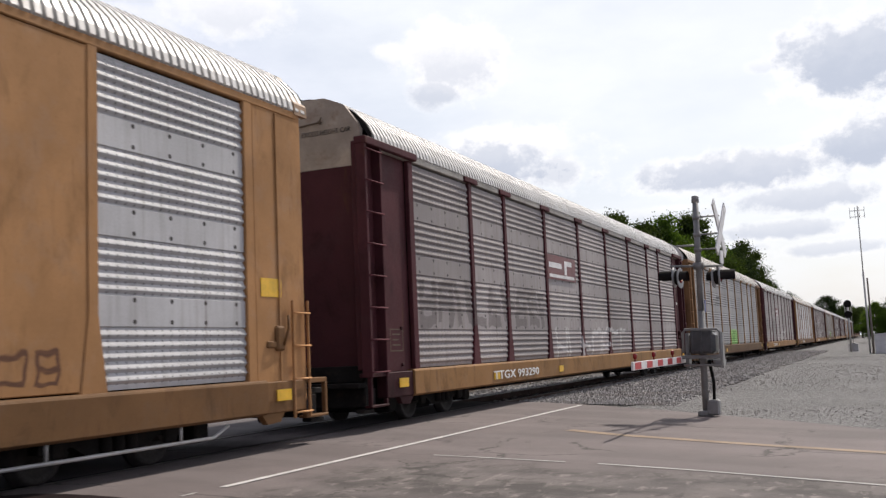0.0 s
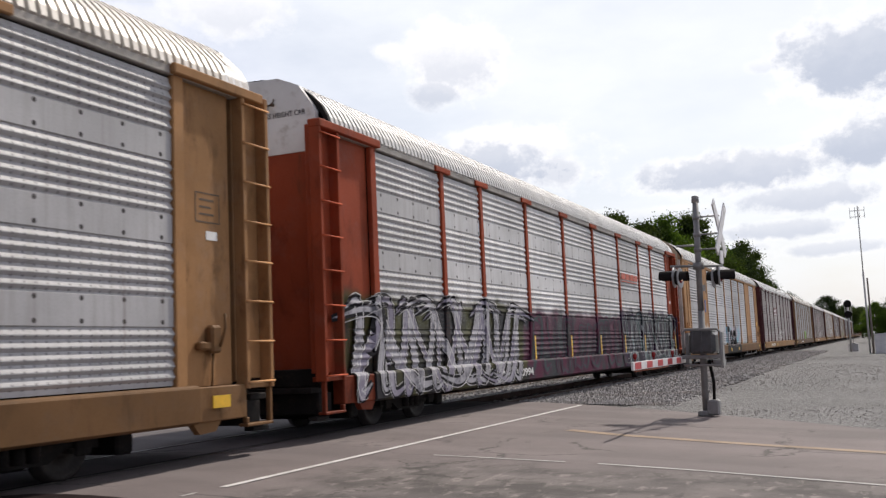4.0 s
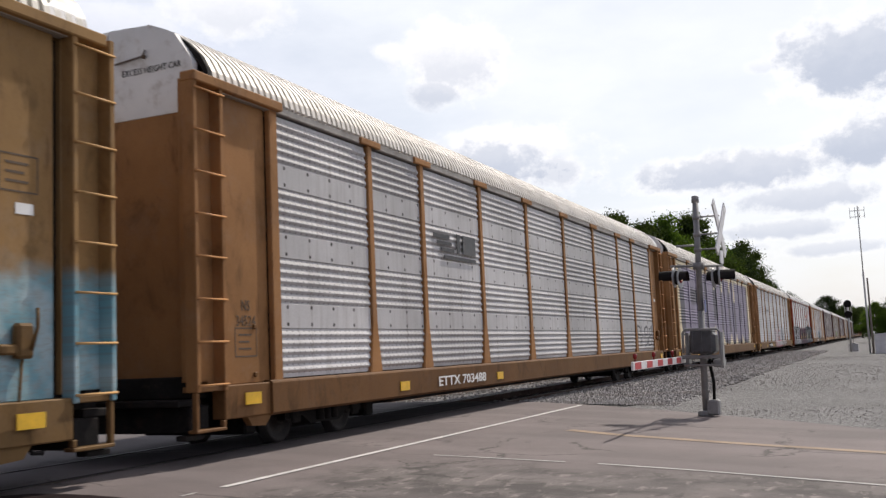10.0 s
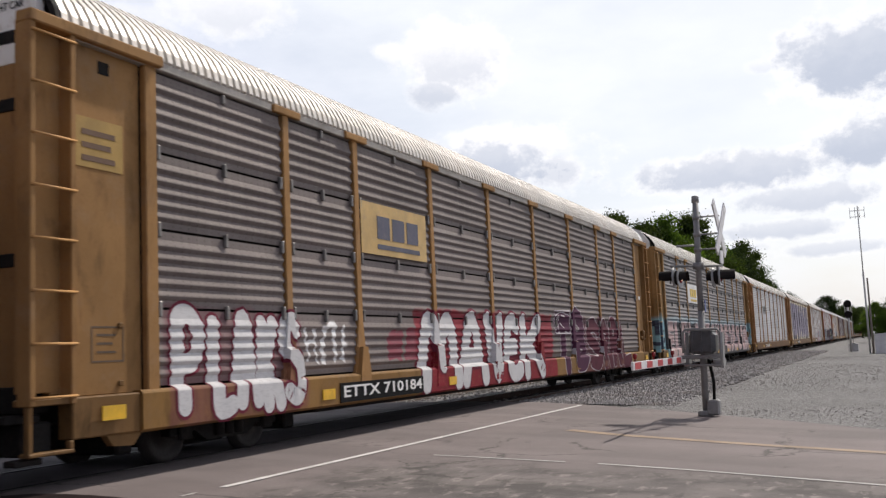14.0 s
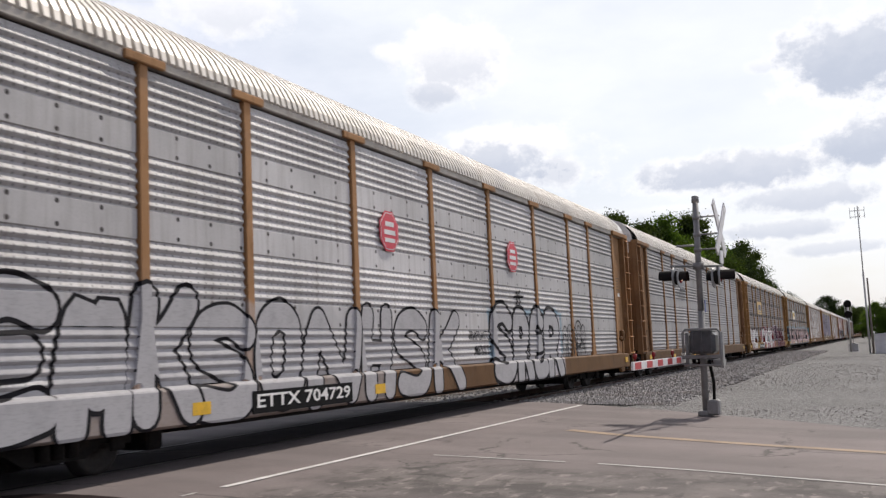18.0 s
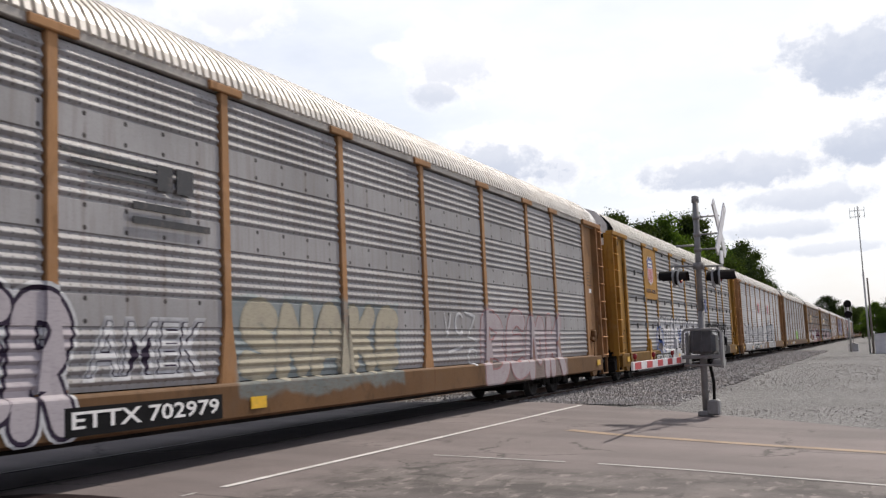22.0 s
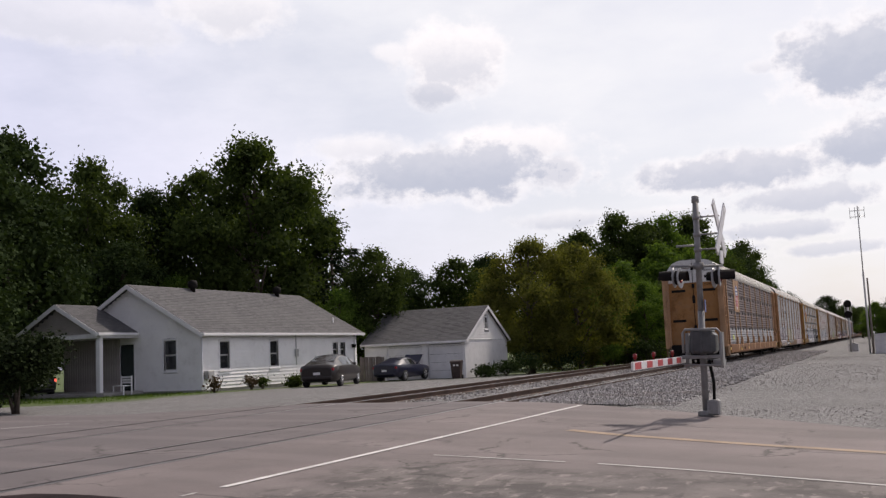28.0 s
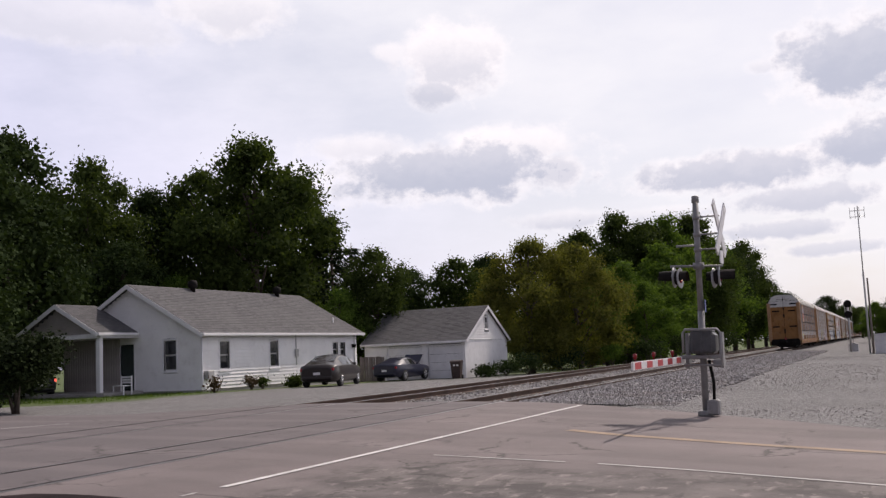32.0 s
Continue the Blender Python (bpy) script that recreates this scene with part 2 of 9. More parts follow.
def asphalt_paint(nt):
    co = nt.node("ShaderNodeNewGeometry").outputs["Position"]
    x, y, z = nt.xyz(co)
    big, mid = nt.noise(co, 0.35, 6, 0.6), nt.noise(co, 2.2, 6, 0.65)
    fine = nt.noise(co, 90.0, 3, 0.7)
    c = nt.mix(nt.ramp(big, 0.35, 0.65), (0.140, 0.115, 0.112), (0.196, 0.161, 0.156))
    # older, greyer surface between and beyond the tracks
    old = nt.ramp(nt.m("ADD", x, nt.m("MULTIPLY", nt.m("SUBTRACT", mid, 0.5), 0.7)), 0.95, 0.55)
    c = nt.mix(nt.m("MULTIPLY", old, 0.62), c, (0.094, 0.083, 0.087))
    # older, patched apron nearer the kerb side
    apron = nt.ramp(nt.m("ADD", nt.m("SUBTRACT", 10.6, y), nt.m("MULTIPLY", nt.m("SUBTRACT", mid, 0.5), 3.0)), -0.6, 0.9)
    apron = nt.m("MULTIPLY", apron, nt.ramp(nt.m("ADD", x, nt.m("MULTIPLY", mid, 1.5)), 3.6, 4.8))
    c = nt.mix(nt.m("MULTIPLY", apron, 0.95), c, nt.mix(nt.ramp(nt.noise(co, 1.3, 7, 0.6), 0.38, 0.62), (0.055, 0.046, 0.043), (0.155, 0.133, 0.125)))
    # broken crust of the apron: dark pits, pale worn spots, cracks that run across the road
    run = nt.vec(nt.m("MULTIPLY", x, 1.7), nt.m("MULTIPLY", y, 0.75), 0.0)
    pits = nt.ramp(nt.noise(run, 3.0, 7, 0.66), 0.53, 0.60)
    c = nt.mix(nt.m("MULTIPLY", nt.m("MULTIPLY", pits, apron), 0.75), c, (0.055, 0.044, 0.040))
    pale = nt.ramp(nt.noise(nt.vm("ADD", run, (3.3, 8.1, 0.0)), 3.6, 7, 0.66), 0.55, 0.63)
    c = nt.mix(nt.m("MULTIPLY", nt.m("MULTIPLY", pale, apron), 0.6), c, (0.33, 0.285, 0.265))
    rent = nt.ramp(nt.noise(nt.vm("ADD", run, (9.7, 2.2, 0.0)), 0.9, 9, 0.72), 0.61, 0.65)
    c = nt.mix(nt.m("MULTIPLY", rent, 0.55), c, (0.035, 0.03, 0.028))
    blot = nt.ramp(nt.noise(co, 1.1, 8, 0.75, 0.6), 0.56, 0.74)
    c = nt.mix(nt.m("MULTIPLY", blot, 0.5), c, (0.10, 0.085, 0.08))
    # wheel tracks worn lighter along the road
    trk = nt.ramp(nt.m("SINE", nt.m("MULTIPLY", nt.m("ADD", y, nt.m("MULTIPLY", x, 0.2)), 3.6)), 0.2, 1.0)
    c = nt.mix(nt.m("MULTIPLY", trk, 0.22), c, (0.26, 0.222, 0.216))
    crack = nt.voro(nt.vm("ADD", co, nt.vec(nt.m("MULTIPLY", mid, 1.2), nt.m("MULTIPLY", big, 1.5), 0.0)), 0.42, "DISTANCE_TO_EDGE")
    cm = nt.m("MULTIPLY", nt.ramp(crack, 0.012, 0.004), nt.ramp(big, 0.46, 0.56))
    c = nt.mix(nt.m("MULTIPLY", cm, 0.85), c, (0.04, 0.035, 0.03))
    c = nt.mix(nt.m("MULTIPLY", nt.ramp(fine, 0.4, 0.7), 0.3), c, (0.11, 0.1, 0.095))
    return {"Base Color": c, "Roughness": nt.ramp(fine, 0.2, 0.8, 0.75, 0.95), "Normal": nt.bump(nt.m("SUBTRACT", fine, nt.m("MULTIPLY", cm, 2.0)), 0.35, 0.008)}


def gravel_paint(nt):
    co = nt.node("ShaderNodeNewGeometry").outputs["Position"]
    x, y, z = nt.xyz(co)
    big, mid = nt.noise(co, 0.22, 6, 0.6), nt.noise(co, 1.4, 7, 0.7)
    peb = nt.voro(co, 27.0, "F1", "Color")
    pd = nt.voro(co, 27.0)
    c = nt.mix(nt.ramp(big, 0.35, 0.65), (0.080, 0.078, 0.078), (0.140, 0.136, 0.135))
    pv = nt.xyz(peb)[0]
    c = nt.mix(0.6, c, nt.mix(pv, (0.040, 0.039, 0.039), (0.37, 0.36, 0.355)))
    c = nt.mix(nt.m("MULTIPLY", nt.ramp(mid, 0.52, 0.72), 0.25), c, (0.11, 0.095, 0.085))
    # grass on the lawns and beyond
    lawn = nt.ramp(nt.m("ADD", nt.m("SUBTRACT", nt.m("MULTIPLY", x, -1.0), 17.5), nt.m("MULTIPLY", nt.m("SUBTRACT", mid, 0.5), 5.0)), -0.8, 0.8)
    front = nt.ramp(nt.m("ADD", nt.m("SUBTRACT", y, nt.m("ADD", 28.5, nt.m("MULTIPLY", nt.m("ADD", x, 17.0), 0.45))), nt.m("MULTIPLY", nt.m("SUBTRACT", mid, 0.5), 3.0)), -0.5, 0.5)
    far = nt.ramp(nt.m("ADD", y, nt.m("MULTIPLY", mid, 30.0)), 60.0, 95.0)
    far = nt.m("MULTIPLY", far, nt.ramp(x, -9.0, -13.0))
    wide = nt.ramp(nt.m("ADD", nt.m("ABSOLUTE", x), nt.m("MULTIPLY", mid, 20.0)), 45.0, 60.0)
    g = nt.m("MAXIMUM", nt.m("MAXIMUM", nt.m("MULTIPLY", lawn, front), far), wide)
    green = nt.mix(nt.ramp(nt.noise(co, 14.0, 5, 0.7), 0.3, 0.7), (0.035, 0.06, 0.012), (0.10, 0.14, 0.03))
    c = nt.mix(g, c, green)
    return {"Base Color": c, "Normal": nt.bump(nt.m("ADD", pd, nt.m("MULTIPLY", mid, 0.3)), 0.7, 0.03), "Roughness": 0.92}


ROAD = material("asphalt", asphalt_paint, 0.85)
GRAVEL = material("gravel", gravel_paint, 0.92)


def stone_paint(nt):
    geo = nt.node("ShaderNodeNewGeometry")
    co, rnd = geo.outputs["Position"], geo.outputs["Random Per Island"]
    c = nt.mix(nt.m("POWER", rnd, 1.3), (0.15, 0.14, 0.136), (0.54, 0.515, 0.50))
    c = nt.mix(nt.m("MULTIPLY", nt.ramp(nt.noise(co, 0.8, 5), 0.45, 0.65), 0.4), c, (0.20, 0.155, 0.125))
    c = nt.mix(nt.m("MULTIPLY", nt.noise(co, 60, 3), 0.4), c, (0.2, 0.19, 0.185))
    return {"Base Color": c}


BALLAST = material("ballast", stone_paint, 0.9)
PAINT_WHITE = surf("road_paint_white", (0.64, 0.62, 0.60), 0.7, var=0.12, big=3, fine=30, dirt=(0.30, 0.27, 0.25), dirt_amt=0.6, world=True)
PAINT_YELLOW = surf("road_paint_yellow", (0.31, 0.22, 0.145), 0.75, var=0.2, big=3, fine=20, dirt=(0.22, 0.185, 0.175), dirt_amt=0.9, world=True)
PAINT_FADED = surf("road_paint_faded", (0.46, 0.44, 0.425), 0.75, var=0.15, big=2, fine=20, dirt=(0.28, 0.25, 0.24), dirt_amt=0.85, world=True)
RAIL_TOP = surf("rail_polished", (0.20, 0.185, 0.18), 0.34, 1.0, var=0.08, big=1, fine=60, bump=0.03)
RAIL_RUST = surf("rail_rust", (0.085, 0.05, 0.035), 0.85, 0.0, var=0.3, big=1.5, fine=30, bump=0.3)
RUBBER = surf("crossing_rubber", (0.045, 0.040, 0.040), 0.8, var=0.3, big=2, fine=30)
TIE = surf("tie_wood", (0.10, 0.075, 0.06), 0.9, var=0.35, big=3, fine=40, bump=0.5, each=0.3)
BLACK = surf("black_steel", (0.016, 0.0145, 0.014), 0.75, 0.0, var=0.35, big=2, fine=30, dirt=(0.05, 0.034, 0.026), dirt_amt=0.5)
WHEEL = surf("wheel_steel", (0.024, 0.019, 0.017), 0.7, 0.1, var=0.3, big=4, fine=40, dirt=(0.05, 0.03, 0.02), dirt_amt=0.5)
TREAD = surf("tread_steel", (0.5, 0.48, 0.46), 0.3, 1.0, var=0.1, big=4, fine=40, bump=0.03)
GALV = surf("galvanised_steel", (0.46, 0.45, 0.44), 0.5, 0.35, var=0.14, big=2.5, fine=25, bump=0.08, dirt=(0.2, 0.16, 0.13), dirt_amt=0.35)
ALU_GREY = surf("grey_aluminium", (0.42, 0.42, 0.43), 0.5, 0.4, var=0.12, big=2.5, fine=30, bump=0.08, dirt=(0.22, 0.2, 0.18))
WHITE_END = surf("white_enamel", (0.66, 0.65, 0.64), 0.55, var=0.08, big=1.2, fine=20, dirt=(0.30, 0.24, 0.19), dirt_amt=0.5)
STENCIL_W = surf("stencil_white", (0.78, 0.77, 0.75), 0.6, var=0.08, big=6, fine=40)
STENCIL_B = surf("stencil_black", (0.012, 0.012, 0.013), 0.85, spec=0.1, var=0.2, big=6, fine=40)
STENCIL_F = surf("stencil_faded", (0.10, 0.065, 0.04), 0.7, var=0.2, big=6, fine=40)
SAFETY_Y = surf("reflector_yellow", (0.72, 0.42, 0.02), 0.4, var=0.12, big=6, fine=40, dirt=(0.3, 0.2, 0.06))

for mt in (BLACK, RUBBER):
    mt.node_tree.nodes["Principled BSDF"].inputs["Specular IOR Level"].default_value = 0.12


# ---- the train ----
CAR_LEN = 29.064          # from one car's rear ladder to the next one's
MID = 13.32               # middle of a car, from its rear ladder
POSTS = [1.25, 4.05, 6.05, 8.9, 11.85, 14.8, 17.75, 20.6, 22.6, 25.4]
Z_TOP, Z_BOT, Z_SILL = 4.62, 0.96, 0.48


def box_mask(nt, y, z, y0, y1, z0, z1, soft=0.05):
    a = nt.m("MULTIPLY", nt.ramp(y, y0 - soft, y0 + soft), nt.ramp(y, y1 + soft, y1 - soft))
    b = nt.m("MULTIPLY", nt.ramp(z, z0 - soft, z0 + soft), nt.ramp(z, z1 + soft, z1 - soft))
    return nt.m("MULTIPLY", a, b)


def sprayed(nt, c, layers):
    """Sprayed lettering over the colour c. Each layer: where it lies along the car and in height, the letters'
    width and stroke, the colours of fill, outline and ground, and how far the strokes wander."""
    if not layers:
        return c
    co = nt.coord()
    x, y0, z0 = nt.xyz(co)
    for i, g in enumerate(layers):
        wv = nt.vm("ADD", nt.vec(0.0, y0, z0), (i * 3.7 + g.get("seed", 0) * 1.3, 0.0, 0.0))
        n1 = nt.m("SUBTRACT", nt.noise(wv, g.get("freq", 1.6), 2), 0.5)
        n2 = nt.m("SUBTRACT", nt.noise(nt.vm("ADD", wv, (9.0, 0, 0)), g.get("freq", 1.6), 2), 0.5)
        k = g.get("wander", 0.25)
        y = nt.m("ADD", y0, nt.m("MULTIPLY", n1, k))
        z = nt.m("ADD", z0, nt.m("MULTIPLY", n2, k))
        ya, yb, za, zb = g["at"]
        area = box_mask(nt, y, z, ya, yb, za, zb, g.get("soft", 0.05))
        worn = nt.ramp(nt.noise(nt.vec(0.0, nt.m("MULTIPLY", y0, 6.0), nt.m("MULTIPLY", z0, 25.0)), 1.0, 4, 0.7), 0.25, 0.6, g.get("fade", 0.75), 1.0)
        if g.get("cuts"):
            # one broad painted field with notches cut from its lower and upper edge
            cut = None
            for kind_, yc, half_w, zc in g["cuts"]:
                dy = nt.m("ABSOLUTE", nt.m("SUBTRACT", y, yc))
                if kind_ == "tri":
                    m_ = nt.ramp(nt.m("SUBTRACT", nt.m("SUBTRACT", zc, nt.m("MULTIPLY", dy, (zc - 0.9) / half_w)), z), -0.04, 0.04)
                else:
                    m_ = nt.m("MULTIPLY", nt.ramp(dy, half_w + 0.04, half_w - 0.04), nt.ramp(z, zc - 0.05, zc + 0.05))
                cut = m_ if cut is None else nt.m("MAXIMUM", cut, m_)
            body = nt.m("MULTIPLY", area, nt.m("SUBTRACT", 1.0, cut))
            tone_ = nt.mix(nt.ramp(nt.noise(nt.vec(0.0, y0, z0), 0.9, 4), 0.35, 0.7, 0.0, 0.3), g["fill"], g["fill2"])
            for sh in g.get("shade", ()):
                tone_ = nt.mix(box_mask(nt, y, z, *sh, 0.12), tone_, g["fill2"])
            c = nt.mix(nt.m("MULTIPLY", body, worn), c, tone_)
            continue
        if g.get("plain"):
            c = nt.mix(nt.m("MULTIPLY", area, nt.m("MULTIPLY", worn, g.get("cover", 1.0))), c, nt.mix(nt.ramp(n1, -0.12, 0.12), g["fill"], g.get("fill2", scaled(g["fill"], 0.8))))
            continue
        w, hw = g["w"], g["stroke"]
        q = nt.m("DIVIDE", nt.m("SUBTRACT", y, ya), w)
        cell = nt.m("FLOOR", q)
        u = nt.m("MULTIPLY", nt.m("SUBTRACT", nt.m("FRACT", q), 0.5), w)
        pad = g.get("pad", 0.1)
        mid, half = (za + zb) / 2 + g.get("lift", 0.0), (zb - za) / 2 - pad
        v = nt.m("SUBTRACT", z, mid)
        v = nt.m("ADD", v, nt.m("MULTIPLY", nt.m("SUBTRACT", nt.white(nt.m("ADD", cell, 31.7)), 0.5), 0.3 * half))
        r = [nt.white(nt.m("ADD", nt.m("MULTIPLY", cell, 1.37), 5.1 * s + g.get("seed", 0))) for s in range(5)]
        reach = w * 0.5 - hw - 0.06
        lean = nt.m("MULTIPLY", nt.m("SUBTRACT", r[4], 0.5), 0.5)
        us = nt.m("ADD", u, nt.m("MULTIPLY", v, lean))

        def bar(off, axis_v, on):
            """Distance to one stroke, far away where the letter has none."""
            if axis_v:
                d = nt.m("MAXIMUM", nt.m("SUBTRACT", nt.m("ABSOLUTE", nt.m("SUBTRACT", us, off)), hw), nt.m("SUBTRACT", nt.m("ABSOLUTE", v), half))
            else:
                d = nt.m("MAXIMUM", nt.m("SUBTRACT", nt.m("ABSOLUTE", nt.m("SUBTRACT", v, off)), hw), nt.m("SUBTRACT", nt.m("ABSOLUTE", us), reach + hw))
            return nt.m("ADD", d, nt.m("MULTIPLY", on, 5.0)) if on is not None else d

        off = [nt.m("LESS_THAN", q1, 0.46) for q1 in r]
        d = bar(-reach, True, None)
        d = nt.m("MINIMUM", d, bar(reach, True, off[0]))
        d = nt.m("MINIMUM", d, bar(half - hw, False, off[1]))
        d = nt.m("MINIMUM", d, bar(0.0, False, off[2]))
        d = nt.m("MINIMUM", d, bar(hw - half, False, off[3]))
        line = g.get("line", 0.05)
        fill = nt.ramp(d, 0.012, -0.012)
        edge = nt.m("MULTIPLY", nt.ramp(d, line + 0.015, line - 0.015), nt.m("SUBTRACT", 1.0, fill))
        inside = nt.ramp(nt.m("ADD", z, nt.m("MULTIPLY", n1, 0.8)), za, zb)
        colour = nt.mix(inside, g["fill"], g.get("fill2", g["fill"]))
        if g.get("ground"):
            c = nt.mix(nt.m("MULTIPLY", area, nt.m("MULTIPLY", worn, g.get("cover", 1.0))), c, g["ground"])
        c = nt.mix(nt.m("MULTIPLY", nt.m("MULTIPLY", fill, area), nt.m("MULTIPLY", worn, g.get("opacity", 1.0))), c, colour)
        if g.get("outline"):
            c = nt.mix(nt.m("MULTIPLY", nt.m("MULTIPLY", edge, area), worn), c, g["outline"])
    return c


def panel_material(name, col, layers, metal=0.2, rough=0.60, low=None, low_z=1.84, dusty=(0.24, 0.21, 0.19), dust=0.35, bolts=False):
    def paint(nt):
        co = nt.coord()
        x, y, z = nt.xyz(co)
        n1 = nt.noise(nt.vec(0.0, nt.m("MULTIPLY", y, 0.35), nt.m("MULTIPLY", z, 0.5)), 1.0, 5)
        streak = nt.noise(nt.vec(0.0, nt.m("MULTIPLY", y, 9.0), nt.m("MULTIPLY", z, 0.7)), 1.0, 5, 0.6)
        fine = nt.noise(co, 45, 4, 0.65)
        c = nt.mix(nt.ramp(n1, 0.3, 0.7), scaled(col, 0.82), scaled(col, 1.12))
        k = nt.m("ADD", nt.m("MULTIPLY", nt.rand(), 0.24), 0.88)
        c = nt.mix(1.0, c, nt.vec(k, k, k), "MULTIPLY")
        if low:
            c = nt.mix(nt.m("LESS_THAN", z, low_z), c, low)
        c = nt.mix(nt.m("MULTIPLY", nt.ramp(streak, 0.42, 0.75), dust), c, dusty)
        c = nt.mix(nt.m("MULTIPLY", nt.ramp(fine, 0.45, 0.8), 0.25), c, scaled(col, 0.5))
        # rows of punched holes
        hy = nt.m("ABSOLUTE", nt.m("SUBTRACT", nt.m("FRACT", nt.m("DIVIDE", y, 0.145)), 0.5))
        hz = nt.m("ABSOLUTE", nt.m("SUBTRACT", nt.m("FRACT", nt.m("DIVIDE", z, 0.058)), 0.5))
        hole = nt.m("MULTIPLY", nt.m("MULTIPLY", nt.m("LESS_THAN", hy, 0.10), nt.m("LESS_THAN", hz, 0.2)), HOLES if bolts else 0.45)
        if bolts:
            rib, flat = band_sizes(Z_BOT, Z_TOP - 0.02)
            ph = nt.m("FRACT", nt.m("DIVIDE", nt.m("SUBTRACT", z, Z_BOT + 0.05), rib + flat))
            hole = nt.m("MULTIPLY", hole, nt.m("LESS_THAN", ph, rib / (rib + flat)))
        c = nt.mix(nt.m("MULTIPLY", hole, 0.6), c, (0.03, 0.028, 0.028))
        c = sprayed(nt, c, layers)
        if bolts:
            # bolt heads along both edges of the flat bands
            rib, flat = band_sizes(Z_BOT, Z_TOP - 0.02)
            near = None
            for g in range(3):
                top = Z_BOT + 0.05 + g * (rib + flat) + rib
                for zz in (top + 0.07, top + flat - 0.06):
                    dz = nt.m("ABSOLUTE", nt.m("SUBTRACT", z, zz))
                    near = dz if near is None else nt.m("MINIMUM", near, dz)
            by = nt.m("MULTIPLY", nt.m("SUBTRACT", nt.m("FRACT", nt.m("DIVIDE", y, 0.62)), 0.5), 0.62)
            rr = nt.m("SQRT", nt.m("ADD", nt.m("MULTIPLY", by, by), nt.m("MULTIPLY", near, near)))
            c = nt.mix(nt.ramp(rr, 0.034, 0.022), c, (0.05, 0.045, 0.045))
            run = nt.m("MULTIPLY", nt.ramp(nt.m("ABSOLUTE", by), 0.03, 0.005), nt.ramp(streak, 0.45, 0.7))
            c = nt.mix(nt.m("MULTIPLY", run, 0.3), c, (0.16, 0.12, 0.10))
        return {"Base Color": c, "Roughness": nt.ramp(fine, 0.2, 0.8, rough - 0.06, rough + 0.16), "Normal": nt.bump(nt.m("ADD", fine, nt.m("MULTIPLY", streak, 0.6)), 0.12, 0.006)}
    return material(name, paint, rough, metal, 0.22)


HOLES = 0.8


def frame_material(name, col, layers=(), rust=(0.10, 0.045, 0.022), rusty=0.35, rough=0.6, grime=0.55):
    col = (col[0] * 0.96, col[1] * 0.91, col[2] * 0.92)

    def paint(nt):
        co = nt.coord()
        x, y, z = nt.xyz(co)
        n1, fine = nt.noise(co, 0.7, 6, 0.6), nt.noise(co, 30, 4, 0.65)
        streak = nt.noise(nt.vec(nt.m("MULTIPLY", x, 3.0), nt.m("MULTIPLY", y, 4.2), nt.m("MULTIPLY", z, 0.9)), 1.0, 7, 0.7, 0.4)
        blot = nt.noise(nt.vec(nt.m("MULTIPLY", x, 1.5), nt.m("MULTIPLY", y, 2.2), nt.m("MULTIPLY", z, 1.1)), 1.0, 7, 0.68, 0.5)
        c = nt.mix(nt.ramp(n1, 0.3, 0.7), scaled(col, 0.78), scaled(col, 1.1))
        # faded chalky paint, soot, runs of rust
        pale = tuple(0.6 * v + 0.4 * (sum(col) / 3) * 1.25 for v in col)
        c = nt.mix(nt.m("MULTIPLY", nt.ramp(nt.noise(co, 1.9, 6, 0.7), 0.48, 0.70), 0.3), c, pale)
        c = nt.mix(nt.m("MULTIPLY", nt.ramp(blot, 0.50, 0.72), grime), c, scaled(col, 0.42))
        c = nt.mix(nt.m("MULTIPLY", nt.ramp(streak, 0.56, 0.74), rusty), c, rust)
        c = nt.mix(nt.m("MULTIPLY", nt.ramp(fine, 0.5, 0.8), 0.25), c, scaled(col, 0.5))
        c = sprayed(nt, c, layers)
        return {"Base Color": c, "Roughness": nt.ramp(fine, 0.2, 0.8, rough - 0.08, rough + 0.14), "Normal": nt.bump(nt.m("ADD", fine, blot), 0.14, 0.008)}
    mt = material(name, paint, rough)
    mt.node_tree.nodes["Principled BSDF"].inputs["Specular IOR Level"].default_value = 0.12
    return mt


def band_sizes(z0, z1):
    """Heights of a ribbed group and of a flat band: four groups, three bands."""
    flat = (z1 - z0 - 0.10) / 9.6
    return 1.65 * flat, flat


def rib_profile(z0, z1, kind):
    """The section (x, z) of a corrugated side panel between two heights."""
    pts, base, out = [], 1.485, 1.520 if kind == "row" else 1.518
    def ridges(za, zb, n):
        p = (zb - za) / n
        for i in range(n):
            a = za + i * p
            pts.extend([(base, a + 0.06 * p), (out, a + 0.36 * p), (out, a + 0.46 * p), (base + 0.006, a + 0.94 * p)])
    pts.append((base, z0))
    if kind == "banded":
        rib, flat, a = *band_sizes(z0, z1), z0 + 0.05
        for g in range(4):
            ridges(a, a + rib, 5)
            if g < 3:
                pts.extend([(base, a + rib + 0.008), (1.507, a + rib + 0.02), (1.507, a + rib + flat - 0.02), (base, a + rib + flat - 0.004)])
            a += rib + flat
    elif kind == "row":
        ridges(z0 + 0.07, z1 - 0.09, 5)
    else:
        ridges(z0 + 0.06, z1 - 0.06, 16)
    pts.append((base, z1))
    return pts


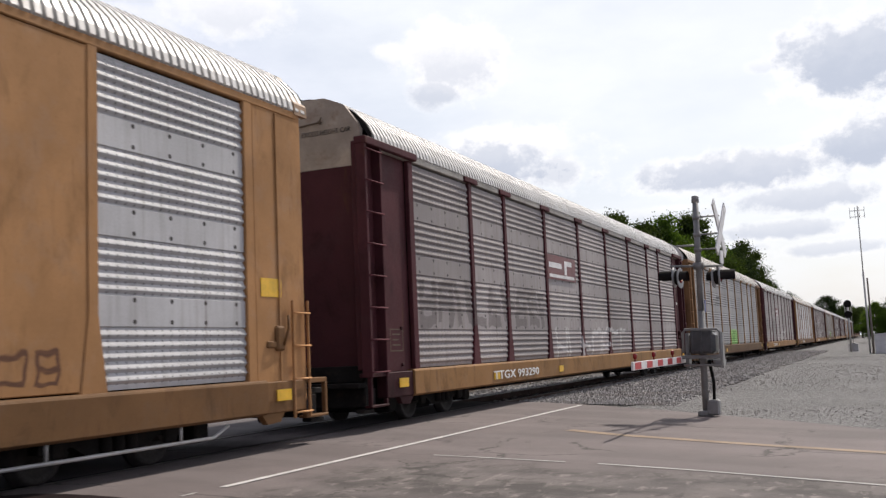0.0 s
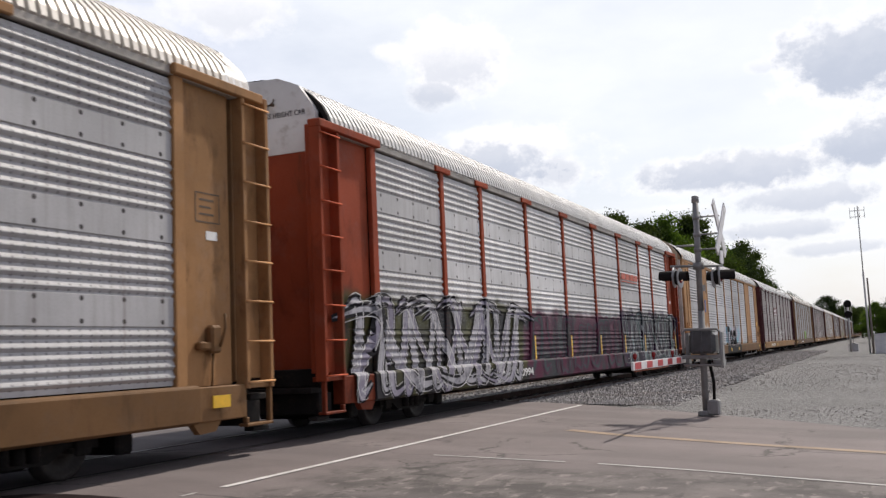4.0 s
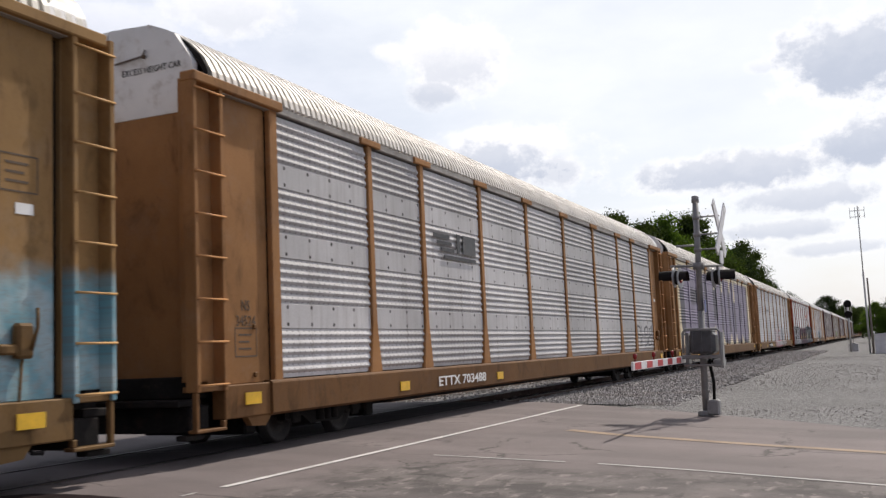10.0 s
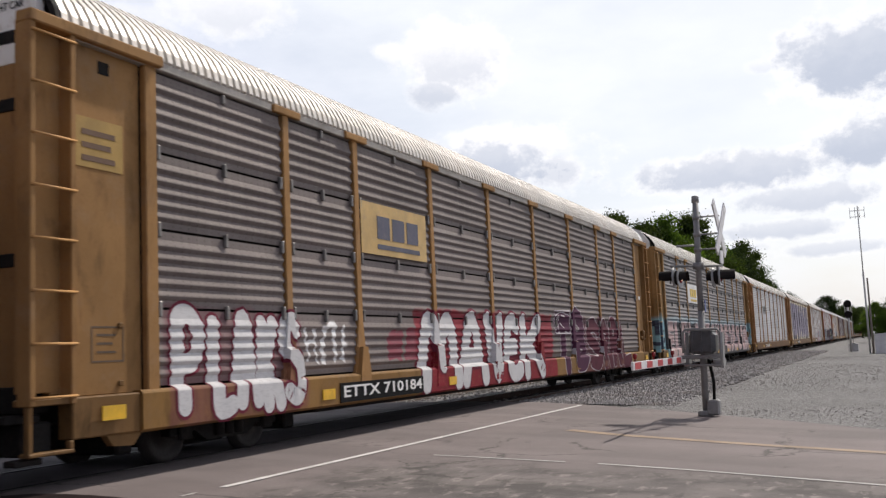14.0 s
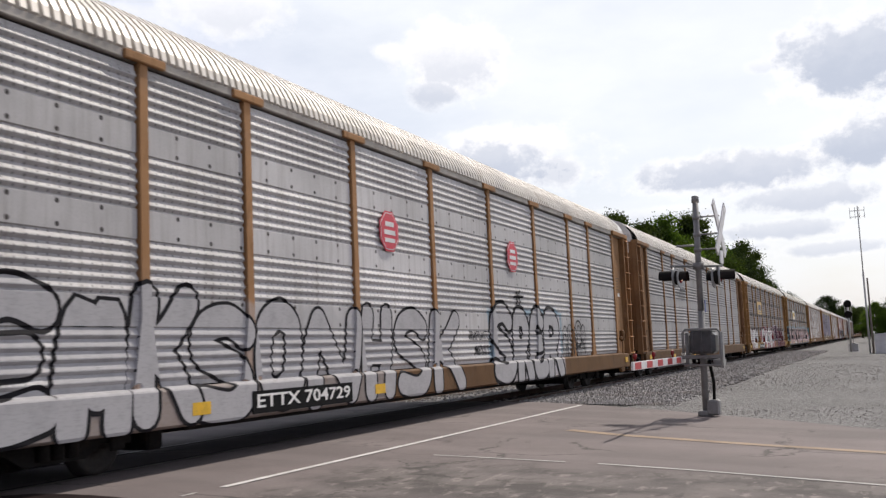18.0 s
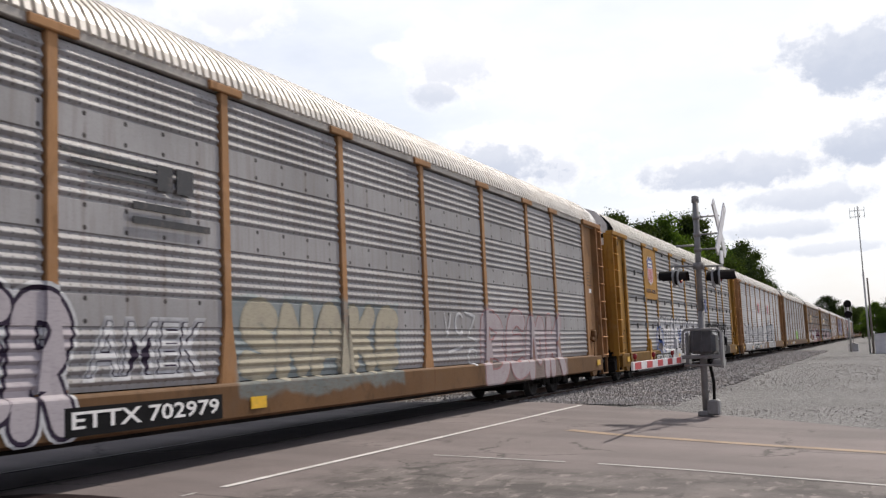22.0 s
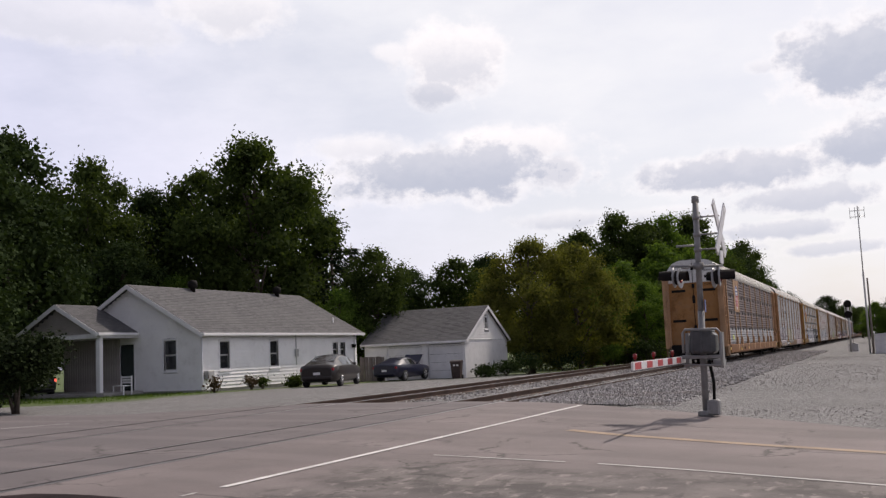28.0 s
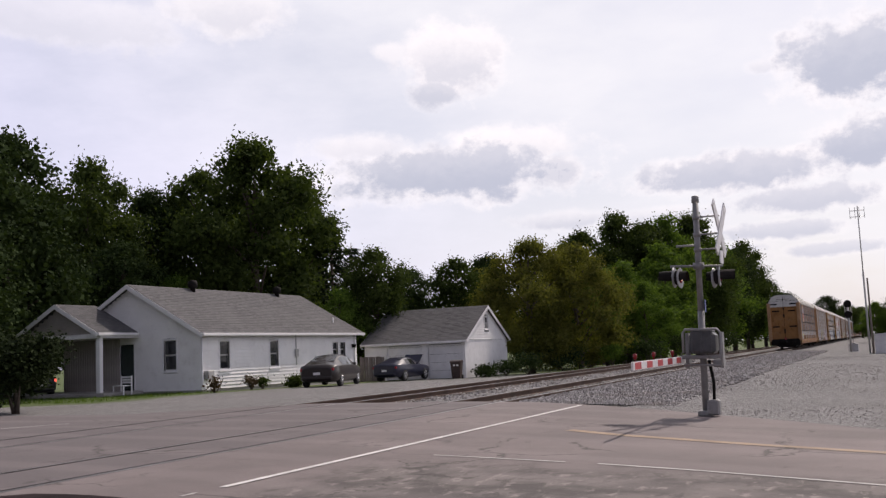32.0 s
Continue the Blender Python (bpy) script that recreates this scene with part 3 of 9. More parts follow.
def sheet(mb, pts, y0, y1, thick=0.012):
    """A corrugated sheet along y: outer skin, end faces and a flat back."""
    n, k = len(mb.v), len(pts)
    for yy in (y0, y1):
        mb.v += [(x, yy, z) for x, z in pts]
    for i in range(k - 1):
        mb.f.append((n + i, n + k + i, n + k + i + 1, n + i + 1))
        mb.s.append(False)
    xb = 1.485 - thick
    b = len(mb.v)
    mb.v += [(xb, y0, pts[0][1]), (xb, y1, pts[0][1]), (xb, y1, pts[-1][1]), (xb, y0, pts[-1][1])]
    mb.f += [(b, b + 3, b + 2, b + 1), (n, b, b + 1, n + k), (n + k - 1, n + 2 * k - 1, b + 2, b + 3)]
    mb.f += [tuple(range(n + k - 1, n - 1, -1)) + (b, b + 3)[::1], tuple(range(n + k, n + 2 * k)) + (b + 2, b + 1)]
    mb.s += [False] * 5


FLIP = pose(0, 2 * MID, 0, 0, 0, 180)      # the far side is the near side turned about the car's middle
ROOF_PROFILE = [(1.50, 4.70), (1.525, 4.74), (1.50, 4.86), (1.40, 5.04), (1.20, 5.24), (0.95, 5.42), (0.70, 5.53), (0.35, 5.585), (0.0, 5.60)]
ROOF_MESHES = {}


def roof_mesh(mat):
    if mat.name in ROOF_MESHES:
        return ROOF_MESHES[mat.name]
    mb = MB()
    prof = ROOF_PROFILE + [(-x, z) for x, z in ROOF_PROFILE[-2::-1]]
    rows, y, pitch = [], -0.15, 0.148
    end = 2 * MID + 0.16
    while y < end:
        for o, lift in ((0.0, -0.03), (0.046, -0.03), (0.054, 0.05), (0.139, 0.05)):
            yy = min(y + o, end)
            rows.append([(x * (1 + lift * 0.55), yy, z + lift * (0.25 + 0.75 * min(1, max(0, (z - 4.8) / 0.6)))) if 4.71 < z else (x, yy, z) for x, z in prof])
        y += pitch
    rows.append([(x, end, z) for x, z in prof])
    mb.strip(rows)
    # underside
    mb.strip([[(x * 0.985, yy, z - 0.02) for x, z in prof[::-1]] for yy in (-0.15, end)])
    ROOF_MESHES[mat.name] = mb.mesh("roof", mat)
    return ROOF_MESHES[mat.name]


def post_mesh(y, w=0.20, cap=True, flare=True, skirt=False):
    mb = MB()
    if skirt:
        mb.prism([(y - w / 2, 1.35), (y - w / 2 - 0.08, 0.96), (y - w / 2 - 0.10, 0.60), (y + w / 2 + 0.10, 0.60), (y + w / 2 + 0.08, 0.96), (y + w / 2, 1.35)], "x", 1.50, 1.612)
    h = w / 2
    if flare:
        poly = [(y - h, Z_TOP + 0.06), (y - h, 1.75), (y - h - 0.12, 0.98), (y - h - 0.14, 0.78), (y + h + 0.14, 0.78), (y + h + 0.12, 0.98), (y + h, 1.75), (y + h, Z_TOP + 0.06)]
    else:
        poly = [(y - h, Z_TOP + 0.06), (y - h, 0.78), (y + h, 0.78), (y + h, Z_TOP + 0.06)]
    mb.prism(poly[::-1], "x", 1.47, 1.532)
    mb.prism([(p[0] * 0.86 + y * 0.14, p[1]) for p in poly[::-1]], "x", 1.532, 1.541)
    if cap:
        mb.box(1.50, 1.585, y - 0.34, y + 0.34, Z_TOP + 0.01, Z_TOP + 0.115, 0.012)
    return mb


def ladder(car, y0, y1, mat, rung_mat, z0=0.88, z1=4.62, side=1, full=True):
    """Two stiles, the end wall between them and the rungs."""
    ob = MB()
    tall = z1 > 3
    xi, xo = (1.42, 1.60) if tall else (1.56, 1.60)
    flip = Matrix.Identity(4) if side > 0 else FLIP
    ob.box(xi, xo, y0, y0 + (0.075 if tall else 0.035), z0 - 0.02, z1 + 0.12, 0.01)
    lad = part("ladder", ob, mat, car, at=flip)
    st = MB()
    st.box(xi, xo, y1 - (0.075 if tall else 0.035), y1, z0 - 0.02, z1 + 0.12, 0.01)
    part("stile", st, mat, lad)
    if tall:
        bk = MB()
        bk.box(1.30, 1.44, y0 + 0.075, y1 - 0.075, z0 + 0.1, z1 + 0.1, 0.01)
        part("backing", bk, mat, lad)
    n = 8 if tall else 4
    for i in range(n):
        z = z0 + 0.06 + i * (z1 - z0 - 0.12) / (n - 1)
        rg = MB()
        rg.tube([(1.615, y0 + 0.01, z), (1.615, y1 - 0.01, z)], 0.014, 6)
        part("rung", rg, rung_mat, lad)


BOGIE_MESH = {}


def bogie(car, yc):
    """A two-axle bogie; each wheelset is a part that turns."""
    if not BOGIE_MESH:
        f = MB()
        f.prism([(-1.12, 0.34), (-1.12, 0.50), (-0.62, 0.62), (0.62, 0.62), (1.12, 0.50), (1.12, 0.34), (0.66, 0.38), (0.42, 0.24), (-0.42, 0.24), (-0.66, 0.38)][::-1], "x", 0.92, 1.06)
        for yy in (-0.87, 0.87):
            f.box(1.06, 1.11, yy - 0.12, yy + 0.12, 0.28, 0.48, 0.03)
        for yy in (-0.2, 0.0, 0.2):
            f.tube([(1.08, yy, 0.28), (1.08, yy, 0.52)], 0.075, 8)
        BOGIE_MESH["frame"] = f.mesh("side_frame", BLACK)
        b = MB()
        b.box(-0.95, 0.95, -0.2, 0.2, 0.44, 0.66, 0.03)
        BOGIE_MESH["bolster"] = b.mesh("bogie", BLACK)
        w = MB()
        w.tube([(-0.97, 0, 0), (0.97, 0, 0)], 0.075, 10)
        for s in (1, -1):
            w.disc((0.66 * s, 0, 0), (s, 0, 0), [(0.0, 0.40), (0.03, 0.40), (0.035, 0.372), (0.13, 0.365), (0.13, 0.30), (0.09, 0.27), (0.09, 0.13), (0.14, 0.12), (0.14, 0.05)], 24)
        BOGIE_MESH["wheelset"] = w.mesh("wheelset", WHEEL)
    e = part("bogie", None, None, car, data=BOGIE_MESH["bolster"], at=pose(0, yc, 0))
    part("side_frame", None, None, e, data=BOGIE_MESH["frame"])
    part("side_frame", None, None, e, data=BOGIE_MESH["frame"], at=pose(0, 0, 0, 0, 0, 180))
    return [part("wheelset", None, None, e, data=BOGIE_MESH["wheelset"], at=pose(0, y, 0.37)) for y in (-0.87, 0.87)]


def coupler(car, front):
    c = MB()
    y0 = 2 * MID + 0.25 if front else -0.25
    s = 1 if front else -1
    c.box(-0.11, 0.11, min(y0 - s * 0.7, y0 + s * 0.45), max(y0 - s * 0.7, y0 + s * 0.45), 0.72, 0.92, 0.03)
    c.box(-0.19, 0.17, min(y0 + s * 0.35, y0 + s * 0.78), max(y0 + s * 0.35, y0 + s * 0.78), 0.67, 0.97, 0.06)
    ob = part("coupler", c, BLACK, car)
    h = MB()
    x = 0.42 if front else -0.42
    pts = [(x, y0 - s * 0.1, 0.62), (x, y0 + s * 0.15, 0.45), (x * 0.8, y0 + s * 0.35, 0.30), (x * 0.5, y0 + s * 0.6, 0.27), (x * 0.2, y0 + s * 0.78, 0.42)]
    h.tube(pts, 0.026, 7)
    part("air_hose", h, RUBBER, ob)
    p = MB()
    p.tube([(1.2, y0 - s * 0.1, 0.78), (0.3, y0 + s * 0.1, 0.70)], 0.018, 6)
    part("uncoupling_lever", p, GALV, ob)


def end_wall(car, rear, mat, white, vents):
    """The two folding doors that close a car's end, with their white head."""
    s = -1 if rear else 1
    y = 0.10 - 0.36 if rear else 2 * MID - 0.10 + 0.36
    y_in = y + 0.10 if rear else y - 0.10
    ya, yb = min(y, y_in), max(y, y_in)
    for sx in (-1, 1):
        d = MB()
        d.prism([(sx * 0.012, 1.05), (sx * 1.05, 1.05), (sx * 1.30, 1.05), (sx * 1.30, 4.36), (sx * 0.012, 4.36)], "y", ya, yb)
        door = part("end_door", d, mat, car)
        h = MB()
        h.prism([(sx * 0.012, 4.364), (sx * 1.36, 4.364), (sx * 1.37, 4.97), (sx * 1.31, 5.10), (sx * 1.09, 5.40), (sx * 0.98, 5.46), (sx * 0.70, 5.575), (sx * 0.012, 5.60)], "y", ya, yb)
        head = part("door_head", h, white, door, "white upper part of the end door")
        if vents:
            for zz, x0, x1 in ((4.58, 0.62, 1.30), (3.86, 0.42, 1.16), (2.25, 0.48, 1.18)):
                v = MB()
                v.box(min(sx * x0, sx * x1), max(sx * x0, sx * x1), y - 0.012, y + 0.02, zz, zz + 0.14, 0.01)
                part("vent_slot", v, BLACK, door)
            if sx == 1:
                for zz, hh in ((4.06, 0.22), (3.24, 0.42), (1.62, 0.44), (5.02, 0.20)):
                    v = MB()
                    v.box(-0.07, 0.07, y - 0.05, y + 0.02, zz, zz + hh, 0.02)
                    part("latch", v, BLACK, door)
    # corner posts of the end and the dark lower frame
    for sx in (-1, 1):
        p = MB()
        p.box(min(sx * 1.31, sx * 1.44), max(sx * 1.31, sx * 1.44), min(y_in, y_in + (0.22 if rear else -0.22)), max(y_in, y_in + (0.22 if rear else -0.22)), 0.95, 4.72, 0.012)
        part("corner_post", p, mat, car)
    f = MB()
    f.box(-1.34, 1.34, ya - 0.1, yb + 0.1, 0.78, 1.048, 0.015)
    f.box(-1.42, 1.42, min(y, y + s * 0.42), max(y, y + s * 0.42), 0.70, 0.78, 0.01)
    f.box(-1.42, 1.42, min(y - s * 0.15, y + s * 0.22), max(y - s * 0.15, y + s * 0.22), 0.38, 0.70, 0.02)
    f.box(-1.46, -1.30, min(y, y + s * 0.34), max(y, y + s * 0.34), 0.30, 0.36, 0.01)
    f.box(1.30, 1.46, min(y, y + s * 0.34), max(y, y + s * 0.34), 0.30, 0.36, 0.01)
    part("end_frame", f, BLACK, car)


CLIP_STEEL = surf("clip_steel", (0.24, 0.225, 0.21), 0.55, 0.4, var=0.25, big=3, fine=30, dirt=(0.1, 0.07, 0.05), dirt_amt=0.5)
CAR_COUNT = [0]


def railcar(label, spec):
    """One covered car carrier. Its origin is on the rails under the rear ladder; it points along +y."""
    CAR_COUNT[0] += 1
    tag = "car%d" % CAR_COUNT[0]
    car = thing("railcar", label, "railcar", group="freight train")
    fr, kind = spec["frame"], spec["kind"]
    layers = spec.get("layers", ())
    frame = frame_material(tag + "_frame", fr, layers, rusty=spec.get("rusty", 0.48))
    # bay paint is toned for the light there, mostly darker as shade of the recess
    bay = frame_material(tag + "_bay", scaled(fr, spec.get("bay_light", 0.86)), layers, rusty=0.6, grime=0.7)
    # end doors: frame paint darkened by default for the shade between cars
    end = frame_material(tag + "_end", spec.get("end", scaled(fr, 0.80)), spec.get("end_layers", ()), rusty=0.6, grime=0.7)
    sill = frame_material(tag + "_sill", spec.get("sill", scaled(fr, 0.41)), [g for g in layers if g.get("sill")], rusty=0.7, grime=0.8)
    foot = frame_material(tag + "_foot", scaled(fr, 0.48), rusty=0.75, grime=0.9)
    skin = panel_material(tag + "_panel", scaled(spec["skin"], spec.get("skin_tone", 0.95)), layers, bolts=kind != "rows", **spec.get("skin_args", {}))
    # rungs repeat the frame paint brightened, the sunlight on them put into the colour
    rungs = frame_material(tag + "_rung", scaled(fr, 1.6), rusty=0.15)
    roof_mat = spec.get("roof", ROOF_TAN)
    # side sill, floor and underframe, with added boxes that block light below
    sl = MB()
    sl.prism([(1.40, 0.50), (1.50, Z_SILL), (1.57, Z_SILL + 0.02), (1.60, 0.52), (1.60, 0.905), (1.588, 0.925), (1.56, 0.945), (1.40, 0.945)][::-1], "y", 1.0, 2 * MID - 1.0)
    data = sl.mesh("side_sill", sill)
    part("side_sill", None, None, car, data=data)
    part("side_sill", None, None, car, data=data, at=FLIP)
    y2 = 2 * MID
    for rear in (True, False):
        def at_end(a0, b0):
            return (a0, b0) if rear else (y2 - b0, y2 - a0)
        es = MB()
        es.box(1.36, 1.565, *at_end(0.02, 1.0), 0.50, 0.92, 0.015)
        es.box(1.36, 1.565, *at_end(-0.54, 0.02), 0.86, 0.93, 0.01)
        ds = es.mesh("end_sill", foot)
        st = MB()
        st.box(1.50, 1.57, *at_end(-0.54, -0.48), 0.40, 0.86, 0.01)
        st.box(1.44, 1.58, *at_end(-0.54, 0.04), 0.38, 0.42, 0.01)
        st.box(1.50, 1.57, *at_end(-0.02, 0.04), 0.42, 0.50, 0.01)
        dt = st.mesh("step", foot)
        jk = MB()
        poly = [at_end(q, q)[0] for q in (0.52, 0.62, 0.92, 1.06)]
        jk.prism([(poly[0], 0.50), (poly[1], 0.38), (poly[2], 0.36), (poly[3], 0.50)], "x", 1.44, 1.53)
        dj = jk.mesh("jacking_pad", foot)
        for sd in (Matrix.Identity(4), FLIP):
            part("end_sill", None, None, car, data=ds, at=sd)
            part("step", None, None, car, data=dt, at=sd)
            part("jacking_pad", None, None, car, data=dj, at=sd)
    uf = MB()
    uf.box(-1.30, 1.30, 5.0, 2 * MID - 5.0, 0.41, 0.86, 0.04)
    uf.box(-0.45, 0.45, 5.0, 2 * MID - 5.0, 0.33, 0.86, 0.04)
    uf.box(-1.38, 1.38, 0.0, 2 * MID, 0.86, 0.95)
    uf.box(-0.35, 0.35, -0.3, 2 * MID + 0.3, 0.58, 0.86, 0.03)
    for yy in (6.5, 10, 13.3, 16.6, 20):
        uf.box(-1.38, 1.38, yy - 0.08, yy + 0.08, 0.60, 0.86, 0.02)
    # deep boxes about the bogies, added to keep the ground under the car dark
    for yy in (3.2, 2 * MID - 3.2):
        uf.box(-0.55, 0.55, yy - 0.62, yy + 0.62, 0.16, 0.60, 0.03)
        for e in (-1.72, 1.72):
            uf.box(-0.9, 0.9, yy + e - 0.14, yy + e + 0.14, 0.20, 0.60, 0.03)
    part("underframe", uf, BLACK, car)
    # roof
    part("roof", None, None, car, data=roof_mesh(roof_mat))
    ev = MB()
    ev.box(1.40, 1.545, 0.05, 2 * MID - 0.05, Z_TOP + 0.01, 4.735, 0.012)
    data = ev.mesh("eave_rail", frame if kind == "smooth" else EAVE)
    part("eave_rail", None, None, car, data=data)
    part("eave_rail", None, None, car, data=data, at=FLIP)
    core = MB()
    core.box(-1.44, 1.44, 0.3, 2 * MID - 0.3, 0.95, 4.70)
    part("inner_body", core, BLACK, car)
    # bays
    bays = list(zip(POSTS[:-1], POSTS[1:]))
    if kind == "smooth":
        bays = bays[:]
    for i, (a, b) in enumerate(bays):
        ya, yb = a + 0.10, b - 0.10
        for sd in (None, FLIP):
            if kind == "rows" and sd is None:
                zs = [Z_BOT, 1.85, 2.76, 3.66, Z_TOP]
                for j in range(4):
                    if spec.get("shield_bay") == i and j >= 2:
                        continue
                    mb = MB()
                    sheet(mb, rib_profile(zs[j] + 0.014, zs[j + 1] - 0.018, "row"), ya, yb)
                    pn = part("side_panel", mb, skin, car)
                    cl = MB()
                    ym = (ya + yb) / 2
                    cl.box(1.487, 1.54, ym - 0.028, ym + 0.028, zs[j + 1] - 0.12, zs[j + 1] + (0.05 if j < 3 else -0.0), 0.01)
                    part("clip", cl, CLIP_STEEL, pn)
                    if j < 3:
                        for ye in (ya + 0.035, yb - 0.035):
                            hg = MB()
                            hg.box(1.487, 1.545, ye - 0.028, ye + 0.028, zs[j + 1] - 0.10, zs[j + 1] + 0.08, 0.012)
                            part("hinge", hg, CLIP_STEEL, pn)
            elif kind == "smooth" and i in spec.get("blank", ()):
                mb = MB()
                mb.box(1.43, 1.53, a, b, Z_BOT, Z_TOP, 0.01)
                part("blank_panel", mb, frame, car, at=sd)
            else:
                mb = MB()
                sheet(mb, rib_profile(Z_BOT, Z_TOP - 0.02, "banded"), ya, yb)
                part("side_panel", mb, skin, car, at=sd)
    for i, y in enumerate(POSTS):
        edge = i in (0, len(POSTS) - 1)
        data = post_mesh(y, 0.20 if edge else 0.155, cap=spec.get("caps", True) and not edge, flare=not edge, skirt=kind == "rows" and not edge).mesh("post", frame)
        for sd in (None, FLIP):
            part("post", None, None, car, data=data, at=sd)
    # blank end bays with their header and ladders
    flush = kind == "smooth"
    for y0, y1 in ((0.04, 1.14), (2 * MID - 1.14, 2 * MID - (0.04 if flush else 0.18))):
        mb = MB()
        if flush:
            mb.box(1.30, 1.53, y0 + (-0.1 if y0 < 5 else 0.0), y1 + (0.0 if y0 < 5 else 0.1), 0.62, Z_TOP + 0.1, 0.02)
            mb.box(1.53, 1.55, (y0 + y1) / 2 - 0.02, (y0 + y1) / 2 + 0.02, 0.70, Z_TOP, 0.005)
        else:
            mb.box(1.36, 1.46, y0, y1, 0.92, Z_TOP + 0.05, 0.01)
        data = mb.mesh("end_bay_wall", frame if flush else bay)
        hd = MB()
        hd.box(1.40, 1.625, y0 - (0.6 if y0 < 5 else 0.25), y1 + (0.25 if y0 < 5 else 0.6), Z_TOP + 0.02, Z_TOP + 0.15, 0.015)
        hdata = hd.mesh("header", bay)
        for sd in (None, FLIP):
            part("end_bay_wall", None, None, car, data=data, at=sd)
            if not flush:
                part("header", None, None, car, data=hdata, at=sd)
    if not flush:
        # a solid black block stands in for the shade in the gap beside the ladder
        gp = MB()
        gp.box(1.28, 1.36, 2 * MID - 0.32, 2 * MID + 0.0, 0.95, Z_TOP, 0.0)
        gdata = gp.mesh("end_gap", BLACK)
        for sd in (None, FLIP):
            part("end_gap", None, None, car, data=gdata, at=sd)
    for sd in (1, -1):
        if flush:
            ladder(car, -0.06, 0.36, frame, rungs, 0.42, 1.9, sd)
            ladder(car, 2 * MID - 0.36, 2 * MID + 0.06, frame, rungs, 0.42, 1.9, sd)
            continue
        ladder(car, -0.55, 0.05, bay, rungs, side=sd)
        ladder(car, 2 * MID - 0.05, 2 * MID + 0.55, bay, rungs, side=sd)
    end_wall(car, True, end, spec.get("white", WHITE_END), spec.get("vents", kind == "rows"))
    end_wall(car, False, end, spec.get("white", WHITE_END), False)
    coupler(car, False)
    coupler(car, True)
    for yy in (3.2, 2 * MID - 3.2):
        bogie(car, yy)
    hb = MB()
    hy = 2 * MID - 0.62
    hb.box(1.462, 1.58, hy - 0.10, hy + 0.10, 1.32, 1.66, 0.03)
    hb.box(1.462, 1.56, hy - 0.30, hy - 0.08, 1.36, 1.46, 0.02)
    hb.tube([(1.58, hy + 0.05, 1.40), (1.66, hy + 0.05, 1.62), (1.66, hy + 0.05, 1.80)], 0.018, 6)
    hb.tube([(1.51, hy, 1.32), (1.51, hy - 0.05, 0.75)], 0.016, 6)
    part("hand_brake", hb, foot, car, "hand brake box with its lever and chain")
    if not flush:
        for yc, zc in ((2 * MID - 0.62, 3.12), (0.62, 1.45)):
            sb = MB()
            outer = [(yc - 0.24, zc - 0.19), (yc + 0.24, zc - 0.19), (yc + 0.24, zc + 0.19), (yc - 0.24, zc + 0.19)]
            inner = [(yc - 0.222, zc - 0.172), (yc + 0.222, zc - 0.172), (yc + 0.222, zc + 0.172), (yc - 0.222, zc + 0.172)]
            sb.strip([[(1.4635, *outer[i % 4]), (1.4635, *inner[i % 4])] for i in range(4, -1, -1)])
            board = part("stencil_box", sb, STENCIL_F, car)
            for j in range(3):
                q = MB()
                q.box(1.461, 1.4635, yc - 0.16, yc + 0.12 - 0.05 * (j % 2), zc + 0.085 - j * 0.09, zc + 0.11 - j * 0.09)
                part("stencil_bar", q, STENCIL_F, board)
        lb = MB()
        lb.box(1.461, 1.466, 2 * MID - 0.66, 2 * MID - 0.44, 2.72, 2.83)
        part("label_plate", lb, STENCIL_W, car)
        for zz in (1.0, 1.62):
            kn = MB()
            kn.box(1.462, 1.49, 0.76, 0.83, zz, zz + 0.06, 0.01)
            part("hasp", kn, foot, car)
    # corner plates over the roof's front end, or a plain hood at both ends
    y2 = 2 * MID
    for sx in (-1, 1):
        if spec.get("hood"):
            prof = [(1.37, 4.70), (1.56, 4.70), (1.555, 4.86), (1.46, 5.00), (1.12, 5.36), (0.80, 5.56), (0.80, 5.50), (1.08, 5.31), (1.37, 4.98)]
            for ya, yb in ((-0.16, 0.18), (y2 - 0.12, y2 + 0.2)):
                hp = MB()
                pts = [(sx * x, z) for x, z in prof]
                hp.prism(pts if sx > 0 else pts[::-1], "y", ya, yb)
                part("roof_hood", hp, spec["hood"], car)
            continue
        cp = MB()
        rows = []
        for (x, z), back in zip(ROOF_PROFILE[1:6], (0.62, 0.52, 0.34, 0.16, 0.05)):
            rows.append([(sx * (x + 0.035), y2 + 0.20 - back, z + 0.036), (sx * (x + 0.035), y2 + 0.20, z + 0.036), (sx * x, y2 + 0.20, z - 0.03)])
        cp.strip(rows if sx > 0 else [r[::-1] for r in rows])
        part("corner_plate", cp, WHITE_END, car)
    # a black band stands in for the dark gap round each roof end
    for yy, sgn in ((y2 + 0.165, 1), (-0.155, -1)):
        dark_rim = MB()
        arch = ROOF_PROFILE + [(-x, z) for x, z in ROOF_PROFILE[-2::-1]]
        rows = [[(x * 1.02, yy - 0.02, z + 0.04), (x * 1.02, yy + 0.03, z + 0.04), (x * 0.985, yy + 0.03, z - 0.02)] for x, z in arch[1:-1]]
        dark_rim.strip(rows[::-1])
        dark_rim.strip([[(x * 0.985, yy - 0.02, z - 0.02), (x * 1.02, yy - 0.02, z + 0.04)] for x, z in arch[1:-1]][::-1])
        part("roof_end_seal", dark_rim, BLACK, car, "black band set in the dark gap at the roof end")
    for sx in (-1, 1):
        rod = MB()
        rod.tube([(sx * 0.16, -0.30, 5.12), (sx * 0.62, -0.30, 5.16), (sx * 0.66, -0.30, 5.24)], 0.014, 6)
        rod.tube([(sx * 0.62, -0.27, 5.16), (sx * 0.62, -0.31, 5.16)], 0.03, 6)
        part("door_rod", rod, STENCIL_F, car)
